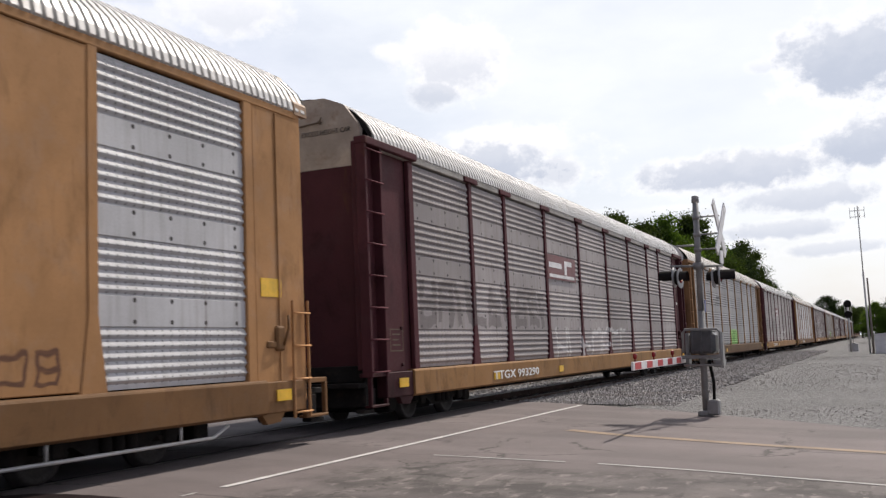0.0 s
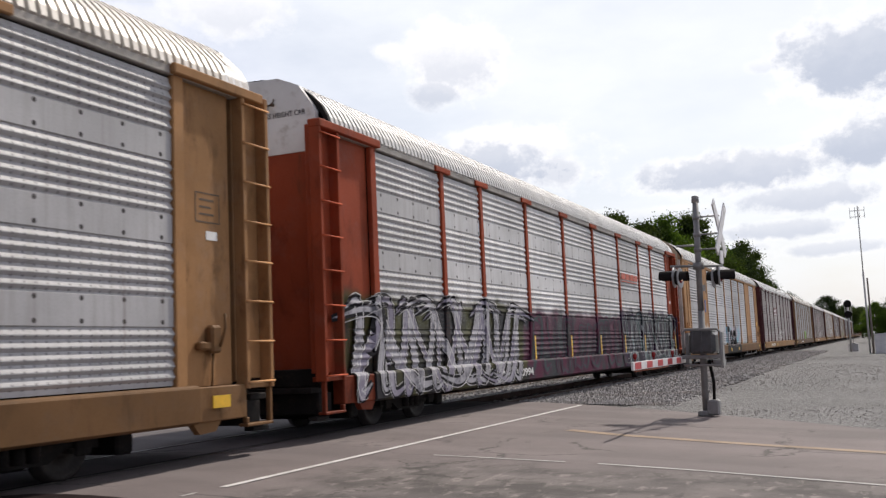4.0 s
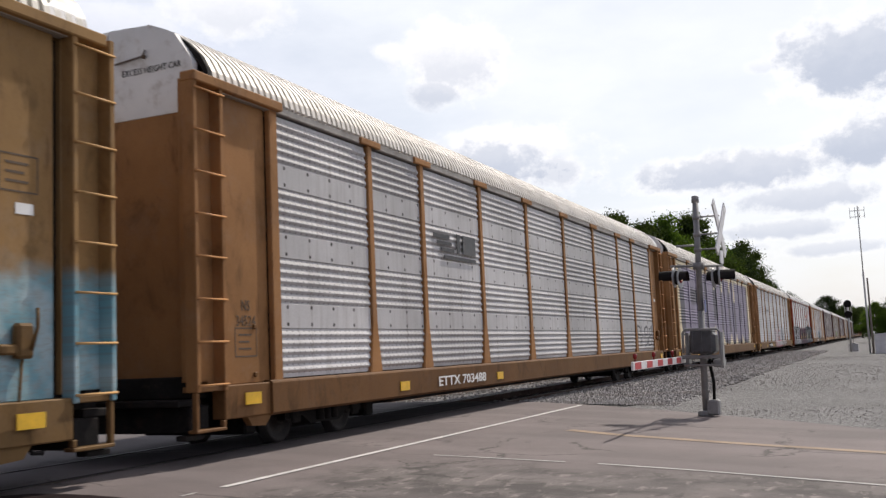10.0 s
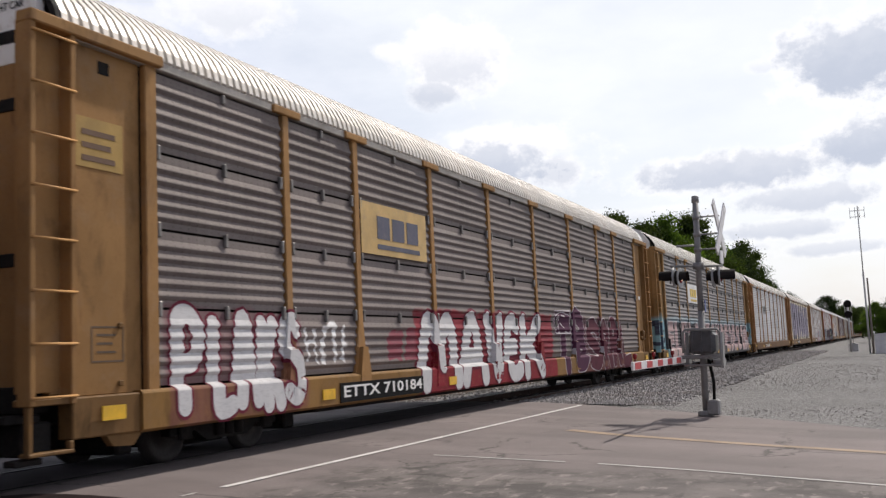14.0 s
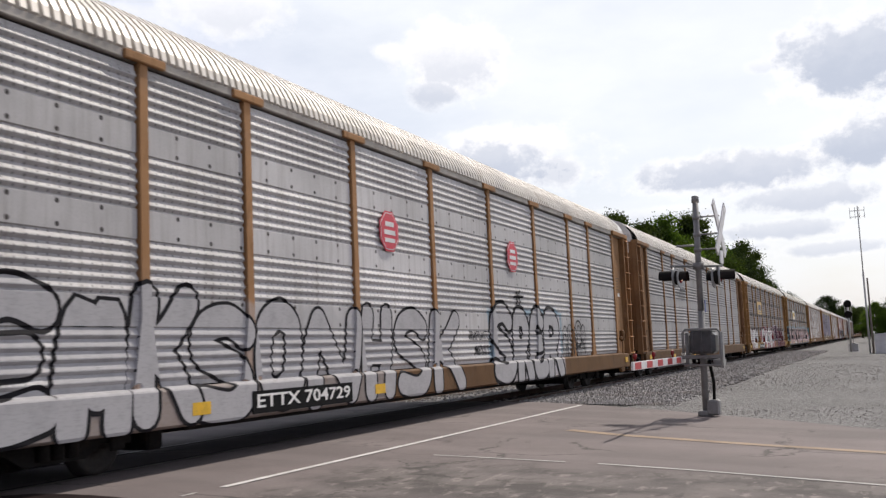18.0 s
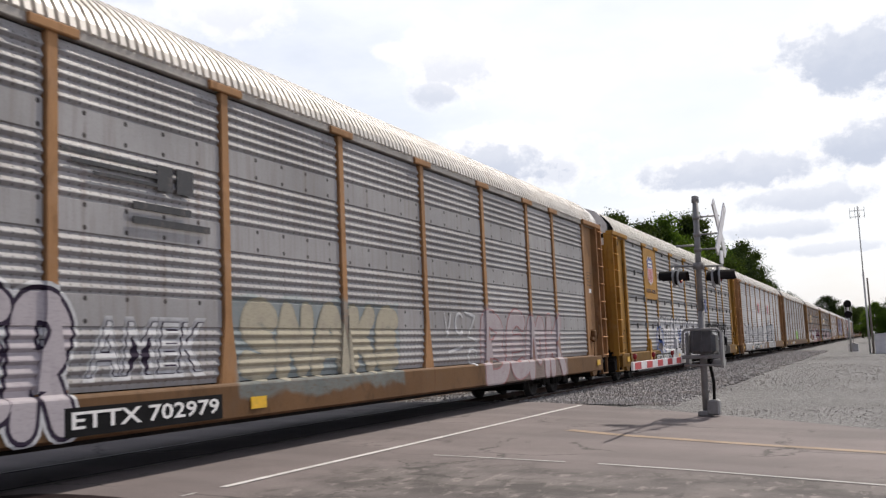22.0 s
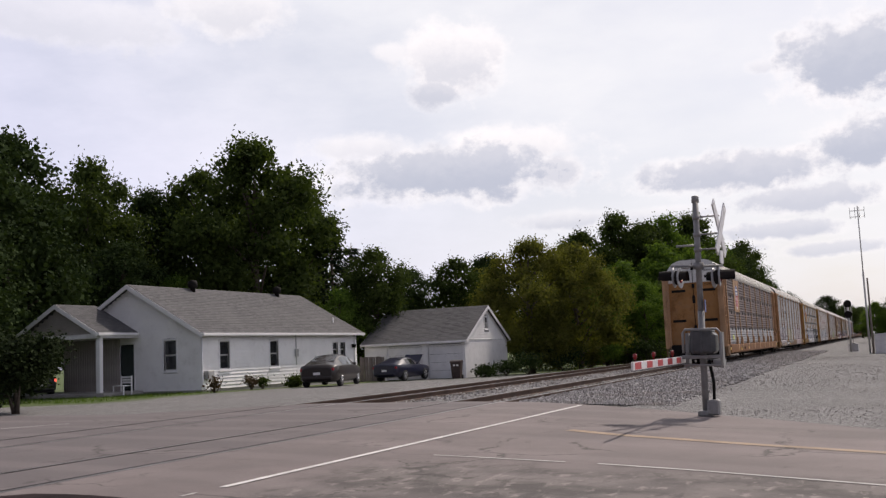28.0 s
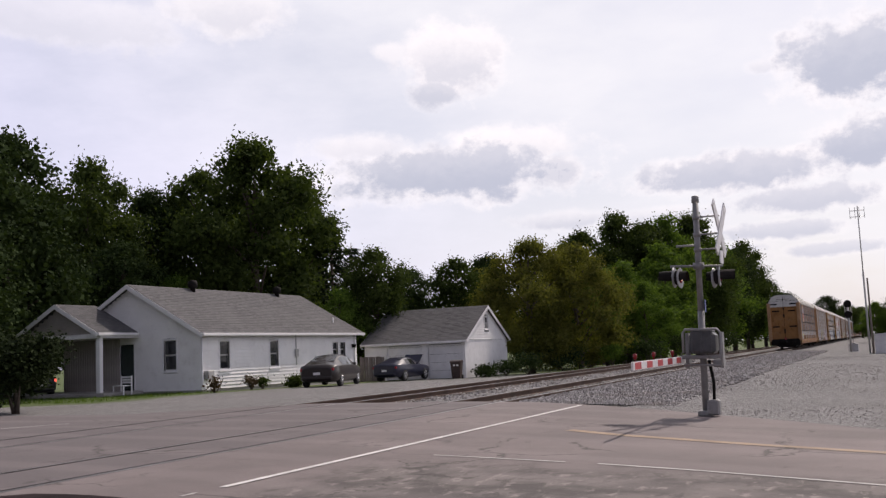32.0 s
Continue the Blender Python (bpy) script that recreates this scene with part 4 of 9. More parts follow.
    if kind == "rows":
        for sd in (None, FLIP):
            vh = MB()
            vh.box(1.462, 1.468, 0.50, 0.66, 4.38, 4.52)
            part("vent_hole", vh, BLACK, car, at=sd)
    if spec.get("pipe"):
        pp = MB()
        pp.tube([(1.50, 19.2, 0.30), (1.50, 24.6, 0.30), (1.50, 24.9, 0.42)], 0.022, 7)
        for yy in (20.0, 22.0, 24.0):
            pp.tube([(1.50, yy, 0.30), (1.50, yy, 0.52)], 0.018, 6)
        part("side_pipe", pp, spec["pipe"], car)
    for yy in spec.get("plates", (0.55, 4.9, 9.4, 2 * MID - 0.6)):
        pl = MB()
        low = 0.60 if 1 < yy < 2 * MID - 1 else 0.66
        pl.box(1.602, 1.614, yy - 0.17, yy + 0.17, low, low + 0.15)
        part("reflector", pl, SAFETY_Y, car, "yellow reflector plate")
    if spec.get("mark"):
        text, y0, y1, plate = spec["mark"]
        if plate:
            pl = MB()
            pl.box(1.602, 1.618, y0 - 0.08, y1 + 0.08, 0.53, 0.82)
            part("number_board", pl, STENCIL_B, car)
        lettering(text, 0.24, STENCIL_W, car, Matrix.Translation((1.622, (y0 + y1) / 2, 0.68)) @ FACE_X, "reporting_mark", width=y1 - y0, bold=0.004)
    lettering("EXCESS HEIGHT CAR", 0.12, STENCIL_B, car, Matrix.Translation((0.72, -0.265, 4.98)) @ FACE_BACK, "end_lettering", width=0.95)
    lettering("EXCESS HEIGHT CAR", 0.12, STENCIL_B, car, Matrix.Translation((-0.66, -0.265, 4.98)) @ FACE_BACK, "end_lettering", width=0.85)
    return car


# ---- sprayed pieces that lie on the corrugated sides ----
def side_profile(kind):
    pts = [(1.57, 0.44), (1.60, 0.52), (1.60, 0.905), (1.588, 0.925), (1.56, 0.945)]
    if kind == "rows":
        zs = [Z_BOT, 1.85, 2.76, 3.66, Z_TOP]
        for j in range(4):
            pts += rib_profile(zs[j] + 0.014, zs[j + 1] - 0.018, "row")
    else:
        pts += rib_profile(Z_BOT, Z_TOP - 0.02, "banded")
    return pts


SIDE_PROFILES = {k: side_profile(k) for k in ("rows", "banded")}


def side_x(kind, y, z):
    """How far out the side's surface is."""
    pr = SIDE_PROFILES["rows" if kind == "rows" else "banded"]
    base = float(np.interp(z, [p[1] for p in pr], [p[0] for p in pr]))
    for p in POSTS:
        h = 0.08 if p not in (POSTS[0], POSTS[-1]) else 0.10
        if z < 1.75 and z > 0.78:
            h += 0.12 * min(1.0, (1.75 - z) / 0.77)
        if abs(y - p) < h + 0.004 and z > 0.78:
            return max(base, 1.612 if kind == "rows" and z < 1.35 else 1.542)
    return base


def spray_paint(name, col, col2=None, amount=0.5):
    def paint(nt):
        co = nt.coord()
        x, y, z = nt.xyz(co)
        n = nt.noise(nt.vec(0.0, nt.m("MULTIPLY", y, 3.0), nt.m("MULTIPLY", z, 3.0)), 1.0, 6, 0.7)
        grit = nt.noise(nt.vec(0.0, nt.m("MULTIPLY", y, 8.0), nt.m("MULTIPLY", z, 40.0)), 1.0, 4, 0.7)
        c = nt.mix(nt.m("MULTIPLY", nt.ramp(n, 0.45, 0.65), amount), col, col2 or scaled(col, 0.6))
        c = nt.mix(nt.m("MULTIPLY", nt.ramp(grit, 0.45, 0.75), 0.4), c, scaled(col, 0.5))
        return {"Base Color": c}
    return material(name, paint, 0.75, 0.0, 0.12)


def spray_mesh(name, verts, faces, kind, mat, car, lift, label=""):
    me = bpy.data.meshes.new(name)
    me.from_pydata([(side_x(kind, y, z) + lift, y, z) for y, z in verts], [], faces)
    me.materials.append(mat)
    return part(name, None, None, car, label, data=me)


def spray_text(car, kind, text, y0, y1, z0, z1, mat, lift=0.004, bold=0.0, name="graffiti_letters", spacing=1.0, lean=0.0):
    """Letters laid over ribs and posts."""
    cu = bpy.data.curves.new(name, "FONT")
    cu.body, cu.size, cu.offset, cu.space_character = text, 1.0, bold, spacing
    cu.resolution_u = 2
    tmp = bpy.data.objects.new(name, cu)
    me = bpy.data.meshes.new_from_object(tmp)
    bpy.data.objects.remove(tmp)
    bpy.data.curves.remove(cu)
    xs, zs = [v.co.x for v in me.vertices], [v.co.y for v in me.vertices]
    ax, bx, az_, bz = min(xs), max(xs), min(zs), max(zs)
    bm = bmesh.new()
    bm.from_mesh(me)
    for v in bm.verts:
        fy, fz = (v.co.x - ax) / (bx - ax), (v.co.y - az_) / (bz - az_)
        v.co = (0.0, y0 + fy * (y1 - y0) + lean * (fz - 0.5), z0 + fz * (z1 - z0))
    cuts = [((0, 0, p[1]), (0, 0, 1)) for p in SIDE_PROFILES["rows" if kind == "rows" else "banded"] if z0 < p[1] < z1]
    for p in POSTS:
        if y0 - 0.25 < p < y1 + 0.25:
            for sg in (-1, 1):
                for e in (0.0825, 0.0875):
                    cuts.append(((0, p + sg * e, 0), (0, 1, 0)))
                    if z0 < 1.75:
                        cuts.append(((0, p + sg * e, 1.75), Vector((0, 0.77, sg * 0.12)).normalized()))
    for co, no in cuts:
        bmesh.ops.bisect_plane(bm, geom=bm.verts[:] + bm.edges[:] + bm.faces[:], plane_co=co, plane_no=no)
    for v in bm.verts:
        v.co.x = side_x(kind, v.co.y, v.co.z) + lift
    for f in bm.faces:
        if f.normal.x < 0:
            f.normal_flip()
    bm.to_mesh(me)
    bm.free()
    me.materials.clear()
    me.materials.append(mat)
    return part(name, None, None, car, data=me)


def spray_lines(car, kind, lines, width, mat, lift=0.010, name="graffiti_stroke"):
    """Freehand lines of one can's width; each line is a row of (y, z)."""
    across = max(1, int(width / 0.022))
    for ln in lines:
        verts, faces, pts = [], [], []
        for a, b in zip(ln[:-1], ln[1:]):
            n = max(1, int(math.hypot(b[0] - a[0], b[1] - a[1]) / 0.02))
            pts += [(a[0] + (b[0] - a[0]) * i / n, a[1] + (b[1] - a[1]) * i / n) for i in range(n)]
        pts.append(ln[-1])
        for i, (y, z) in enumerate(pts):
            p, q = pts[max(0, i - 3)], pts[min(len(pts) - 1, i + 3)]
            d = math.hypot(q[0] - p[0], q[1] - p[1]) or 1.0
            ny, nz = -(q[1] - p[1]) / d, (q[0] - p[0]) / d
            w = width * 0.5 * (0.75 + 0.5 * abs(math.sin(i * 0.035 + y)))
            for j in range(across + 1):
                k = 1 - 2 * j / across
                verts.append((y + ny * w * k, z + nz * w * k))
            if i:
                n = len(verts) - 2 * (across + 1)
                for j in range(across):
                    faces.append((n + j, n + j + 1, n + across + 2 + j, n + across + 1 + j))
        spray_mesh(name, verts, faces, kind, mat, car, lift)


def arc(y, z, ry, rz, a0, a1, n=14):
    return [(y + ry * math.cos(radians(a0 + (a1 - a0) * i / n)), z + rz * math.sin(radians(a0 + (a1 - a0) * i / n))) for i in range(n + 1)]


def throwup(seed, y0, y1, z0, z1, n, loops=True):
    """Outlines of swollen letters: arched tops, wavering sides, inner strokes."""
    rng = random.Random(seed)
    lines, w = [], (y1 - y0) / n
    for i in range(n):
        a = y0 + i * w
        top = z1 - rng.uniform(0.0, 0.14) * (z1 - z0)
        h = top - z0
        yc, r = a + w * 0.5, w * rng.uniform(0.46, 0.54)
        left = [(yc - r - 0.04 * w + 0.10 * w * math.sin(j * 1.1 + i), z0 + h * 0.64 * j / 6) for j in range(7)]
        cap = arc(yc, z0 + h * 0.64, r, h * 0.36, 180, 0)
        right = [(yc + r + 0.08 * w * math.sin(j * 0.9 + 2 * i), z0 + h * 0.64 * (1 - j / 6 * rng.uniform(0.75, 1.0))) for j in range(7)]
        lines.append(left + cap + right)
        pick = rng.random()
        if loops and pick < 0.4:
            lines.append(arc(yc, z0 + h * 0.62, r * 0.38, h * 0.16, 20, 350))
            lines.append(arc(yc + 0.1 * w, z0 + h * 0.18, r * 0.5, h * 0.22, 170, 20))
        elif loops and pick < 0.75:
            lines.append(arc(yc - 0.1 * w, z0 + h * 0.50, r * 0.75, h * 0.24, 190, 10))
            lines.append([(yc + 0.1 * w, z0 + h * 0.02), (yc + 0.06 * w, z0 + h * 0.26), (yc + 0.2 * w, z0 + h * 0.42)])
        else:
            lines.append([(yc - 0.08 * w, z0 + h * 0.85), (yc - 0.04 * w, z0 + h * 0.55), (yc + 0.3 * w, z0 + h * 0.45)])
            lines.append([(yc, z0 + h * 0.38), (yc + 0.04 * w, z0 + h * 0.2), (yc - 0.05 * w, z0)])
    return lines


# skeletons of swollen letters in a unit box: across, up
BONES = {}
BONES["A"] = [[(0.02, 0), (0.18, 0.5), (0.36, 0.93), (0.6, 0.95), (0.82, 0.5), (0.98, 0)], [(0.2, 0.36), (0.8, 0.36)]]
BONES["B"] = [[(0.1, 0), (0.08, 0.98), (0.6, 0.98), (0.85, 0.78), (0.55, 0.54), (0.2, 0.52)], [(0.3, 0.52), (0.8, 0.46), (0.95, 0.22), (0.65, 0.02), (0.1, 0)]]
BONES["C"] = [[(0.95, 0.8), (0.7, 0.98), (0.3, 0.95), (0.06, 0.6), (0.08, 0.3), (0.3, 0.04), (0.7, 0.02), (0.95, 0.2)]]
BONES["E"] = [[(0.95, 0.9), (0.55, 1.0), (0.2, 0.85), (0.1, 0.5), (0.14, 0.12), (0.5, 0.0), (0.98, 0.08)], [(0.15, 0.5), (0.8, 0.52)]]
BONES["H"] = [[(0.1, 0), (0.06, 0.5), (0.12, 1.0)], [(0.9, 1.0), (0.92, 0.5), (0.86, 0.0)], [(0.1, 0.5), (0.9, 0.48)]]
BONES["K"] = [[(0.12, 0), (0.08, 0.5), (0.12, 1.0)], [(0.9, 1.0), (0.55, 0.68), (0.15, 0.5)], [(0.3, 0.52), (0.65, 0.34), (0.98, 0.0)]]
BONES["L"] = [[(0.2, 1.0), (0.14, 0.5), (0.16, 0.06), (0.55, 0.02), (0.95, 0.06)]]
BONES["M"] = [[(0.04, 0), (0.08, 0.6), (0.22, 0.96), (0.42, 0.7), (0.5, 0.3)], [(0.5, 0.3), (0.6, 0.75), (0.78, 0.96), (0.92, 0.6), (0.96, 0)]]
BONES["N"] = [[(0.06, 0), (0.08, 0.6), (0.2, 0.98)], [(0.2, 0.98), (0.5, 0.5), (0.8, 0.04)], [(0.8, 0.04), (0.92, 0.5), (0.94, 1.0)]]
BONES["O"] = [[(0.5, 1.0), (0.16, 0.86), (0.05, 0.5), (0.16, 0.14), (0.5, 0.0), (0.84, 0.14), (0.95, 0.5), (0.84, 0.86), (0.5, 1.0)]]
BONES["P"] = [[(0.12, 0), (0.1, 0.5), (0.12, 0.96), (0.6, 1.0), (0.92, 0.78), (0.7, 0.5), (0.16, 0.46)]]
BONES["R"] = [[(0.1, 0), (0.1, 0.5), (0.12, 0.96), (0.6, 1.0), (0.9, 0.78), (0.65, 0.52), (0.2, 0.48)], [(0.4, 0.5), (0.7, 0.28), (0.96, 0.0)]]
BONES["S"] = [[(0.92, 0.86), (0.6, 1.0), (0.2, 0.92), (0.12, 0.68), (0.45, 0.54), (0.82, 0.4), (0.9, 0.16), (0.6, 0.0), (0.08, 0.08)]]
BONES["T"] = [[(0.02, 0.92), (0.5, 0.98), (0.98, 0.92)], [(0.5, 0.96), (0.46, 0.5), (0.52, 0.0)]]
BONES["V"] = [[(0.04, 1.0), (0.25, 0.5), (0.5, 0.02), (0.76, 0.5), (0.96, 1.0)]]
BONES["a"] = [[(0.9, 0.62), (0.5, 0.7), (0.12, 0.52), (0.1, 0.2), (0.45, 0.0), (0.85, 0.22), (0.9, 0.62)], [(0.9, 0.64), (0.88, 0.25), (1.0, 0.0)]]
BONES["l"] = [[(0.35, 1.0), (0.32, 0.5), (0.4, 0.08), (0.8, 0.02)]]
BONES["U"] = [[(0.08, 1.0), (0.06, 0.4), (0.25, 0.04), (0.7, 0.02), (0.92, 0.4), (0.94, 1.0)]]


def smooth_line(pts, n=5):
    """A Catmull-Rom line through the points."""
    out = []
    for i in range(len(pts) - 1):
        p0, p1, p2, p3 = pts[max(0, i - 1)], pts[i], pts[i + 1], pts[min(len(pts) - 1, i + 2)]
        for k in range(n):
            t = k / n
            out.append(tuple(0.5 * (2 * b + (c - a) * t + (2 * a - 5 * b + 4 * c - d) * t * t + (3 * b - a - 3 * c + d) * t ** 3) for a, b, c, d in zip(p0, p1, p2, p3)))
    out.append(pts[-1])
    return out


def lay(car, kind, strips, mat, lift, name):
    """Lays flat painted strips over ribs, sill and posts. Each strip: rows of two or more (y, z)."""
    bm = bmesh.new()
    for i, rows in enumerate(strips):
        made = [[bm.verts.new((0.0004 * i, y, max(0.485, z))) for y, z in r] for r in rows]
        for a, b in zip(made[:-1], made[1:]):
            for k in range(len(a) - 1):
                try:
                    bm.faces.new((a[k], a[k + 1], b[k + 1], b[k]))
                except ValueError:
                    pass
    ys, zs = [v.co.y for v in bm.verts], [v.co.z for v in bm.verts]
    y0, y1, z0, z1 = min(ys), max(ys), min(zs), max(zs)
    cuts = [((0, 0, p[1]), (0, 0, 1)) for p in SIDE_PROFILES["rows" if kind == "rows" else "banded"] if z0 < p[1] < z1]
    for p in POSTS:
        if y0 - 0.25 < p < y1 + 0.25:
            for sg in (-1, 1):
                for e in (0.0825, 0.0875):
                    cuts.append(((0, p + sg * e, 0), (0, 1, 0)))
                    if z0 < 1.75:
                        cuts.append(((0, p + sg * e, 1.75), Vector((0, 0.77, sg * 0.12)).normalized()))
    for co, no in cuts:
        bmesh.ops.bisect_plane(bm, geom=bm.verts[:] + bm.edges[:] + bm.faces[:], plane_co=co, plane_no=no)
    for v in bm.verts:
        v.co.x += side_x(kind, v.co.y, v.co.z) + lift
    bm.normal_update()
    for f in bm.faces:
        if f.normal.x < 0:
            f.normal_flip()
    me = bpy.data.meshes.new(name)
    bm.to_mesh(me)
    bm.free()
    me.materials.append(mat)
    return part(name, None, None, car, data=me)


def brush(pts, width, ends=None):
    """A strip of one width along a line, with round ends; ends gives a share of the width at both ends instead."""
    n, rows = len(pts), []

    def unit(a, b):
        d = math.hypot(b[0] - a[0], b[1] - a[1]) or 1.0
        return (b[0] - a[0]) / d, (b[1] - a[1]) / d
    h = width / 2
    for i, (y, z) in enumerate(pts):
        d = unit(pts[max(0, i - 1)], pts[min(n - 1, i + 1)])
        w = h
        if ends:
            t = i / (n - 1)
            w = h * (ends[0] + (1 - ends[0]) * min(1, t * 3)) if t < 0.5 else h * (ends[1] + (1 - ends[1]) * min(1, (1 - t) * 3))
        if not ends and i == 0:
            rows += [[(y - d[0] * h * c - d[1] * h * s_, z - d[1] * h * c + d[0] * h * s_), (y - d[0] * h * c + d[1] * h * s_, z - d[1] * h * c - d[0] * h * s_)] for c, s_ in ((0.97, 0.25), (0.75, 0.66), (0.38, 0.92))]
        rows.append([(y - d[1] * w, z + d[0] * w), (y + d[1] * w, z - d[0] * w)])
        if not ends and i == n - 1:
            rows += [[(y + d[0] * h * c - d[1] * h * s_, z + d[1] * h * c + d[0] * h * s_), (y + d[0] * h * c + d[1] * h * s_, z + d[1] * h * c - d[0] * h * s_)] for c, s_ in ((0.38, 0.92), (0.75, 0.66), (0.97, 0.25))]
    return rows


def bubble(car, kind, text, ys, z0, z1, w, line, edge, fill, lean=0.0, halo=None, wave=0.04):
    """Swollen letters side by side; each overlaps the one before. ys: the letters' borders along the car."""
    for i, ch in enumerate(text):
        a, b = ys[i], ys[i + 1]
        pad = w * 0.5
        up = wave * (z1 - z0) * math.sin(i * 2.3 + a)
        strokes = []
        for bone in BONES[ch]:
            pts = [(a + pad * 0.75 + u * (b - a - pad * 1.5) + lean * (v - 0.5), z0 + pad + up + v * (z1 - z0 - 2 * pad)) for u, v in bone]
            strokes.append(smooth_line(pts))
        step = 0.0016 * i
        if halo:
            lay(car, kind, [brush(p, w + 2 * line + halo[1]) for p in strokes], halo[0], 0.002 + step, "graffiti_halo")
        lay(car, kind, [brush(p, w + 2 * line) for p in strokes], edge, 0.0042 + step, "graffiti_outline")
        lay(car, kind, [brush(p, w) for p in strokes], fill, 0.0072 + step, "graffiti_letter")


def wildstyle(car, kind, seed, y0, y1, z0, z1, n, edge, fills, glint, slant=0.35):
    """Interlocked, pointed, flowing letters: dark outline, shaded body, thin bright lines along the edges."""
    rng = random.Random(seed)
    h = z1 - z0
    for i in range(n):
        yc = y0 + (y1 - y0) * (i + 0.5) / n + rng.uniform(-0.1, 0.1)
        sl = slant * rng.uniform(-2.0, 2.0)
        w = rng.uniform(0.08, 0.20)
        hook = rng.choice((-1, 1)) * rng.uniform(0.3, 1.3)
        a, b = rng.uniform(0.0, 0.12), rng.uniform(0.85, 1.0)
        pts = [(yc - sl * 0.9 + hook * 0.7, z0 + h * (a + 0.08)), (yc - sl * 0.6 + hook * 0.2, z0 + h * a), (yc - sl * 0.25, z0 + h * 0.3), (yc + sl * 0.2, z0 + h * 0.62), (yc + sl * 0.5 - hook * 0.15, z0 + h * b), (yc + sl * 0.8 - hook * 0.9, z0 + h * (b - 0.10))]
        ln = smooth_line(pts, 6)
        step = 0.0011 * i
        lay(car, kind, [brush(ln, w + 0.15, (0.35, 0.3))], edge, 0.003 + step, "graffiti_outline")
        lay(car, kind, [brush(ln, w, (0.15, 0.05))], fills[i % len(fills)], 0.0055 + step, "graffiti_letter")
        for side, k0, k1 in ((-0.5, 2, -3), (0.5, 4, -2)):
            off = []
            for j in range(len(ln) + k1 - k0):
                p, q = ln[k0 + j - 1], ln[k0 + j + 1]
                d = math.hypot(q[0] - p[0], q[1] - p[1]) or 1.0
                off.append((ln[k0 + j][0] - (q[1] - p[1]) / d * side * (w + 0.05), ln[k0 + j][1] + (q[0] - p[0]) / d * side * (w + 0.05)))
            lay(car, kind, [brush(off, 0.026, (0.3, 0.3))], glint, 0.0075 + step, "graffiti_glint")


TAN, YTAN, ORANGE, MAROON = (0.40, 0.228, 0.105), (0.44, 0.24, 0.05), (0.36, 0.075, 0.032), (0.10, 0.034, 0.04)
ROOF_TAN = surf("roof_steel", (0.60, 0.565, 0.52), 0.45, 0.25, var=0.12, big=0.8, fine=20, bump=0.08, dirt=(0.34, 0.26, 0.19), dirt_amt=0.5)
ROOF_GREY = surf("roof_zinc", (0.55, 0.54, 0.53), 0.45, 0.35, var=0.12, big=0.8, fine=20, bump=0.08, dirt=(0.30, 0.26, 0.22), dirt_amt=0.5)
ROOF_CREAM = surf("roof_cream", (0.56, 0.535, 0.48), 0.5, 0.1, var=0.1, big=0.8, fine=20, bump=0.08, dirt=(0.4, 0.32, 0.22), dirt_amt=0.4)
EAVE = surf("eave_steel", (0.36, 0.33, 0.30), 0.6, 0.2, var=0.2, big=1.5, fine=25, dirt=(0.2, 0.13, 0.08))
ALU, ALU_DARK, BROWNISH = (0.56, 0.545, 0.545), (0.35, 0.34, 0.342), (0.165, 0.122, 0.115)
ORANGE_PIPE = surf("pipe_orange", (0.42, 0.12, 0.06), 0.5)
LT_GREY, DK = (0.62, 0.62, 0.64), (0.025, 0.025, 0.03)


def emblem(car, name, polys, label=""):
    """Flat painted plates on the side; each: polygon of (y, z), colour, and how far proud it lies."""
    first = None
    for i, (poly, col, lift) in enumerate(polys):
        mb = MB()
        mb.prism(poly, "x", 1.538, 1.545 + lift)
        key = "emblem_%0.2f_%0.2f_%0.2f" % col
        mt = bpy.data.materials.get(key) or surf(key, col, 0.55, var=0.12, big=3, fine=30, dirt=(0.25, 0.2, 0.17), dirt_amt=0.3)
        ob = part(name if i == 0 else "emblem_piece", mb, mt, first or car, label if i == 0 else "")
        first = first or ob


def rect(y0, y1, z0, z1):
    return [(y0, z0), (y1, z0), (y1, z1), (y0, z1)]


def shield(y, z, w, h):
    o = [(-0.5, 0.36), (-0.36, 0.40), (-0.2, 0.5), (0.0, 0.44), (0.2, 0.5), (0.36, 0.40), (0.5, 0.36), (0.46, 0.1), (0.47, -0.2), (0.36, -0.38), (0.12, -0.46), (0.0, -0.5), (-0.12, -0.46), (-0.36, -0.38), (-0.47, -0.2), (-0.46, 0.1)]
    return [(y + a * w, z + b * h) for a, b in o]


CARS = []          # the rearmost first
INK, CHALK = spray_paint("spray_black", (0.016, 0.015, 0.018)), spray_paint("spray_chalk", (0.55, 0.55, 0.56))

# rearmost: dull brown panels with a pale bottom row and a shield on a tan board
c = railcar("tan auto carrier with brown panels and a pale bottom row", dict(
    kind="rows", frame=(0.47, 0.30, 0.17), sill=(0.25, 0.125, 0.055), skin=BROWNISH, roof=ROOF_CREAM, end=(0.37, 0.195, 0.075), hood=WHITE_END, caps=False, rusty=0.45, shield_bay=1, bay_light=1.05,
    skin_args=dict(metal=0.15, rough=0.6, low=(0.36, 0.36, 0.37), low_z=1.86, dusty=(0.13, 0.10, 0.085), dust=0.6),
    layers=[dict(at=(9, 21, 1.1, 1.75), w=0.9, stroke=0.05, fill=(0.10, 0.10, 0.11), opacity=0.35, wander=0.35, seed=3)], plates=(0.74, 5.2, 8.6, 26.0)))
bd = MB()
bd.box(1.46, 1.535, 4.15, 5.95, 2.78, Z_TOP, 0.01)
part("emblem_board", bd, bpy.data.materials["car1_frame"], c, "tan board with a shield")
SH_W, SH_R, SH_B = (0.72, 0.70, 0.69), (0.50, 0.04, 0.05), (0.05, 0.06, 0.22)


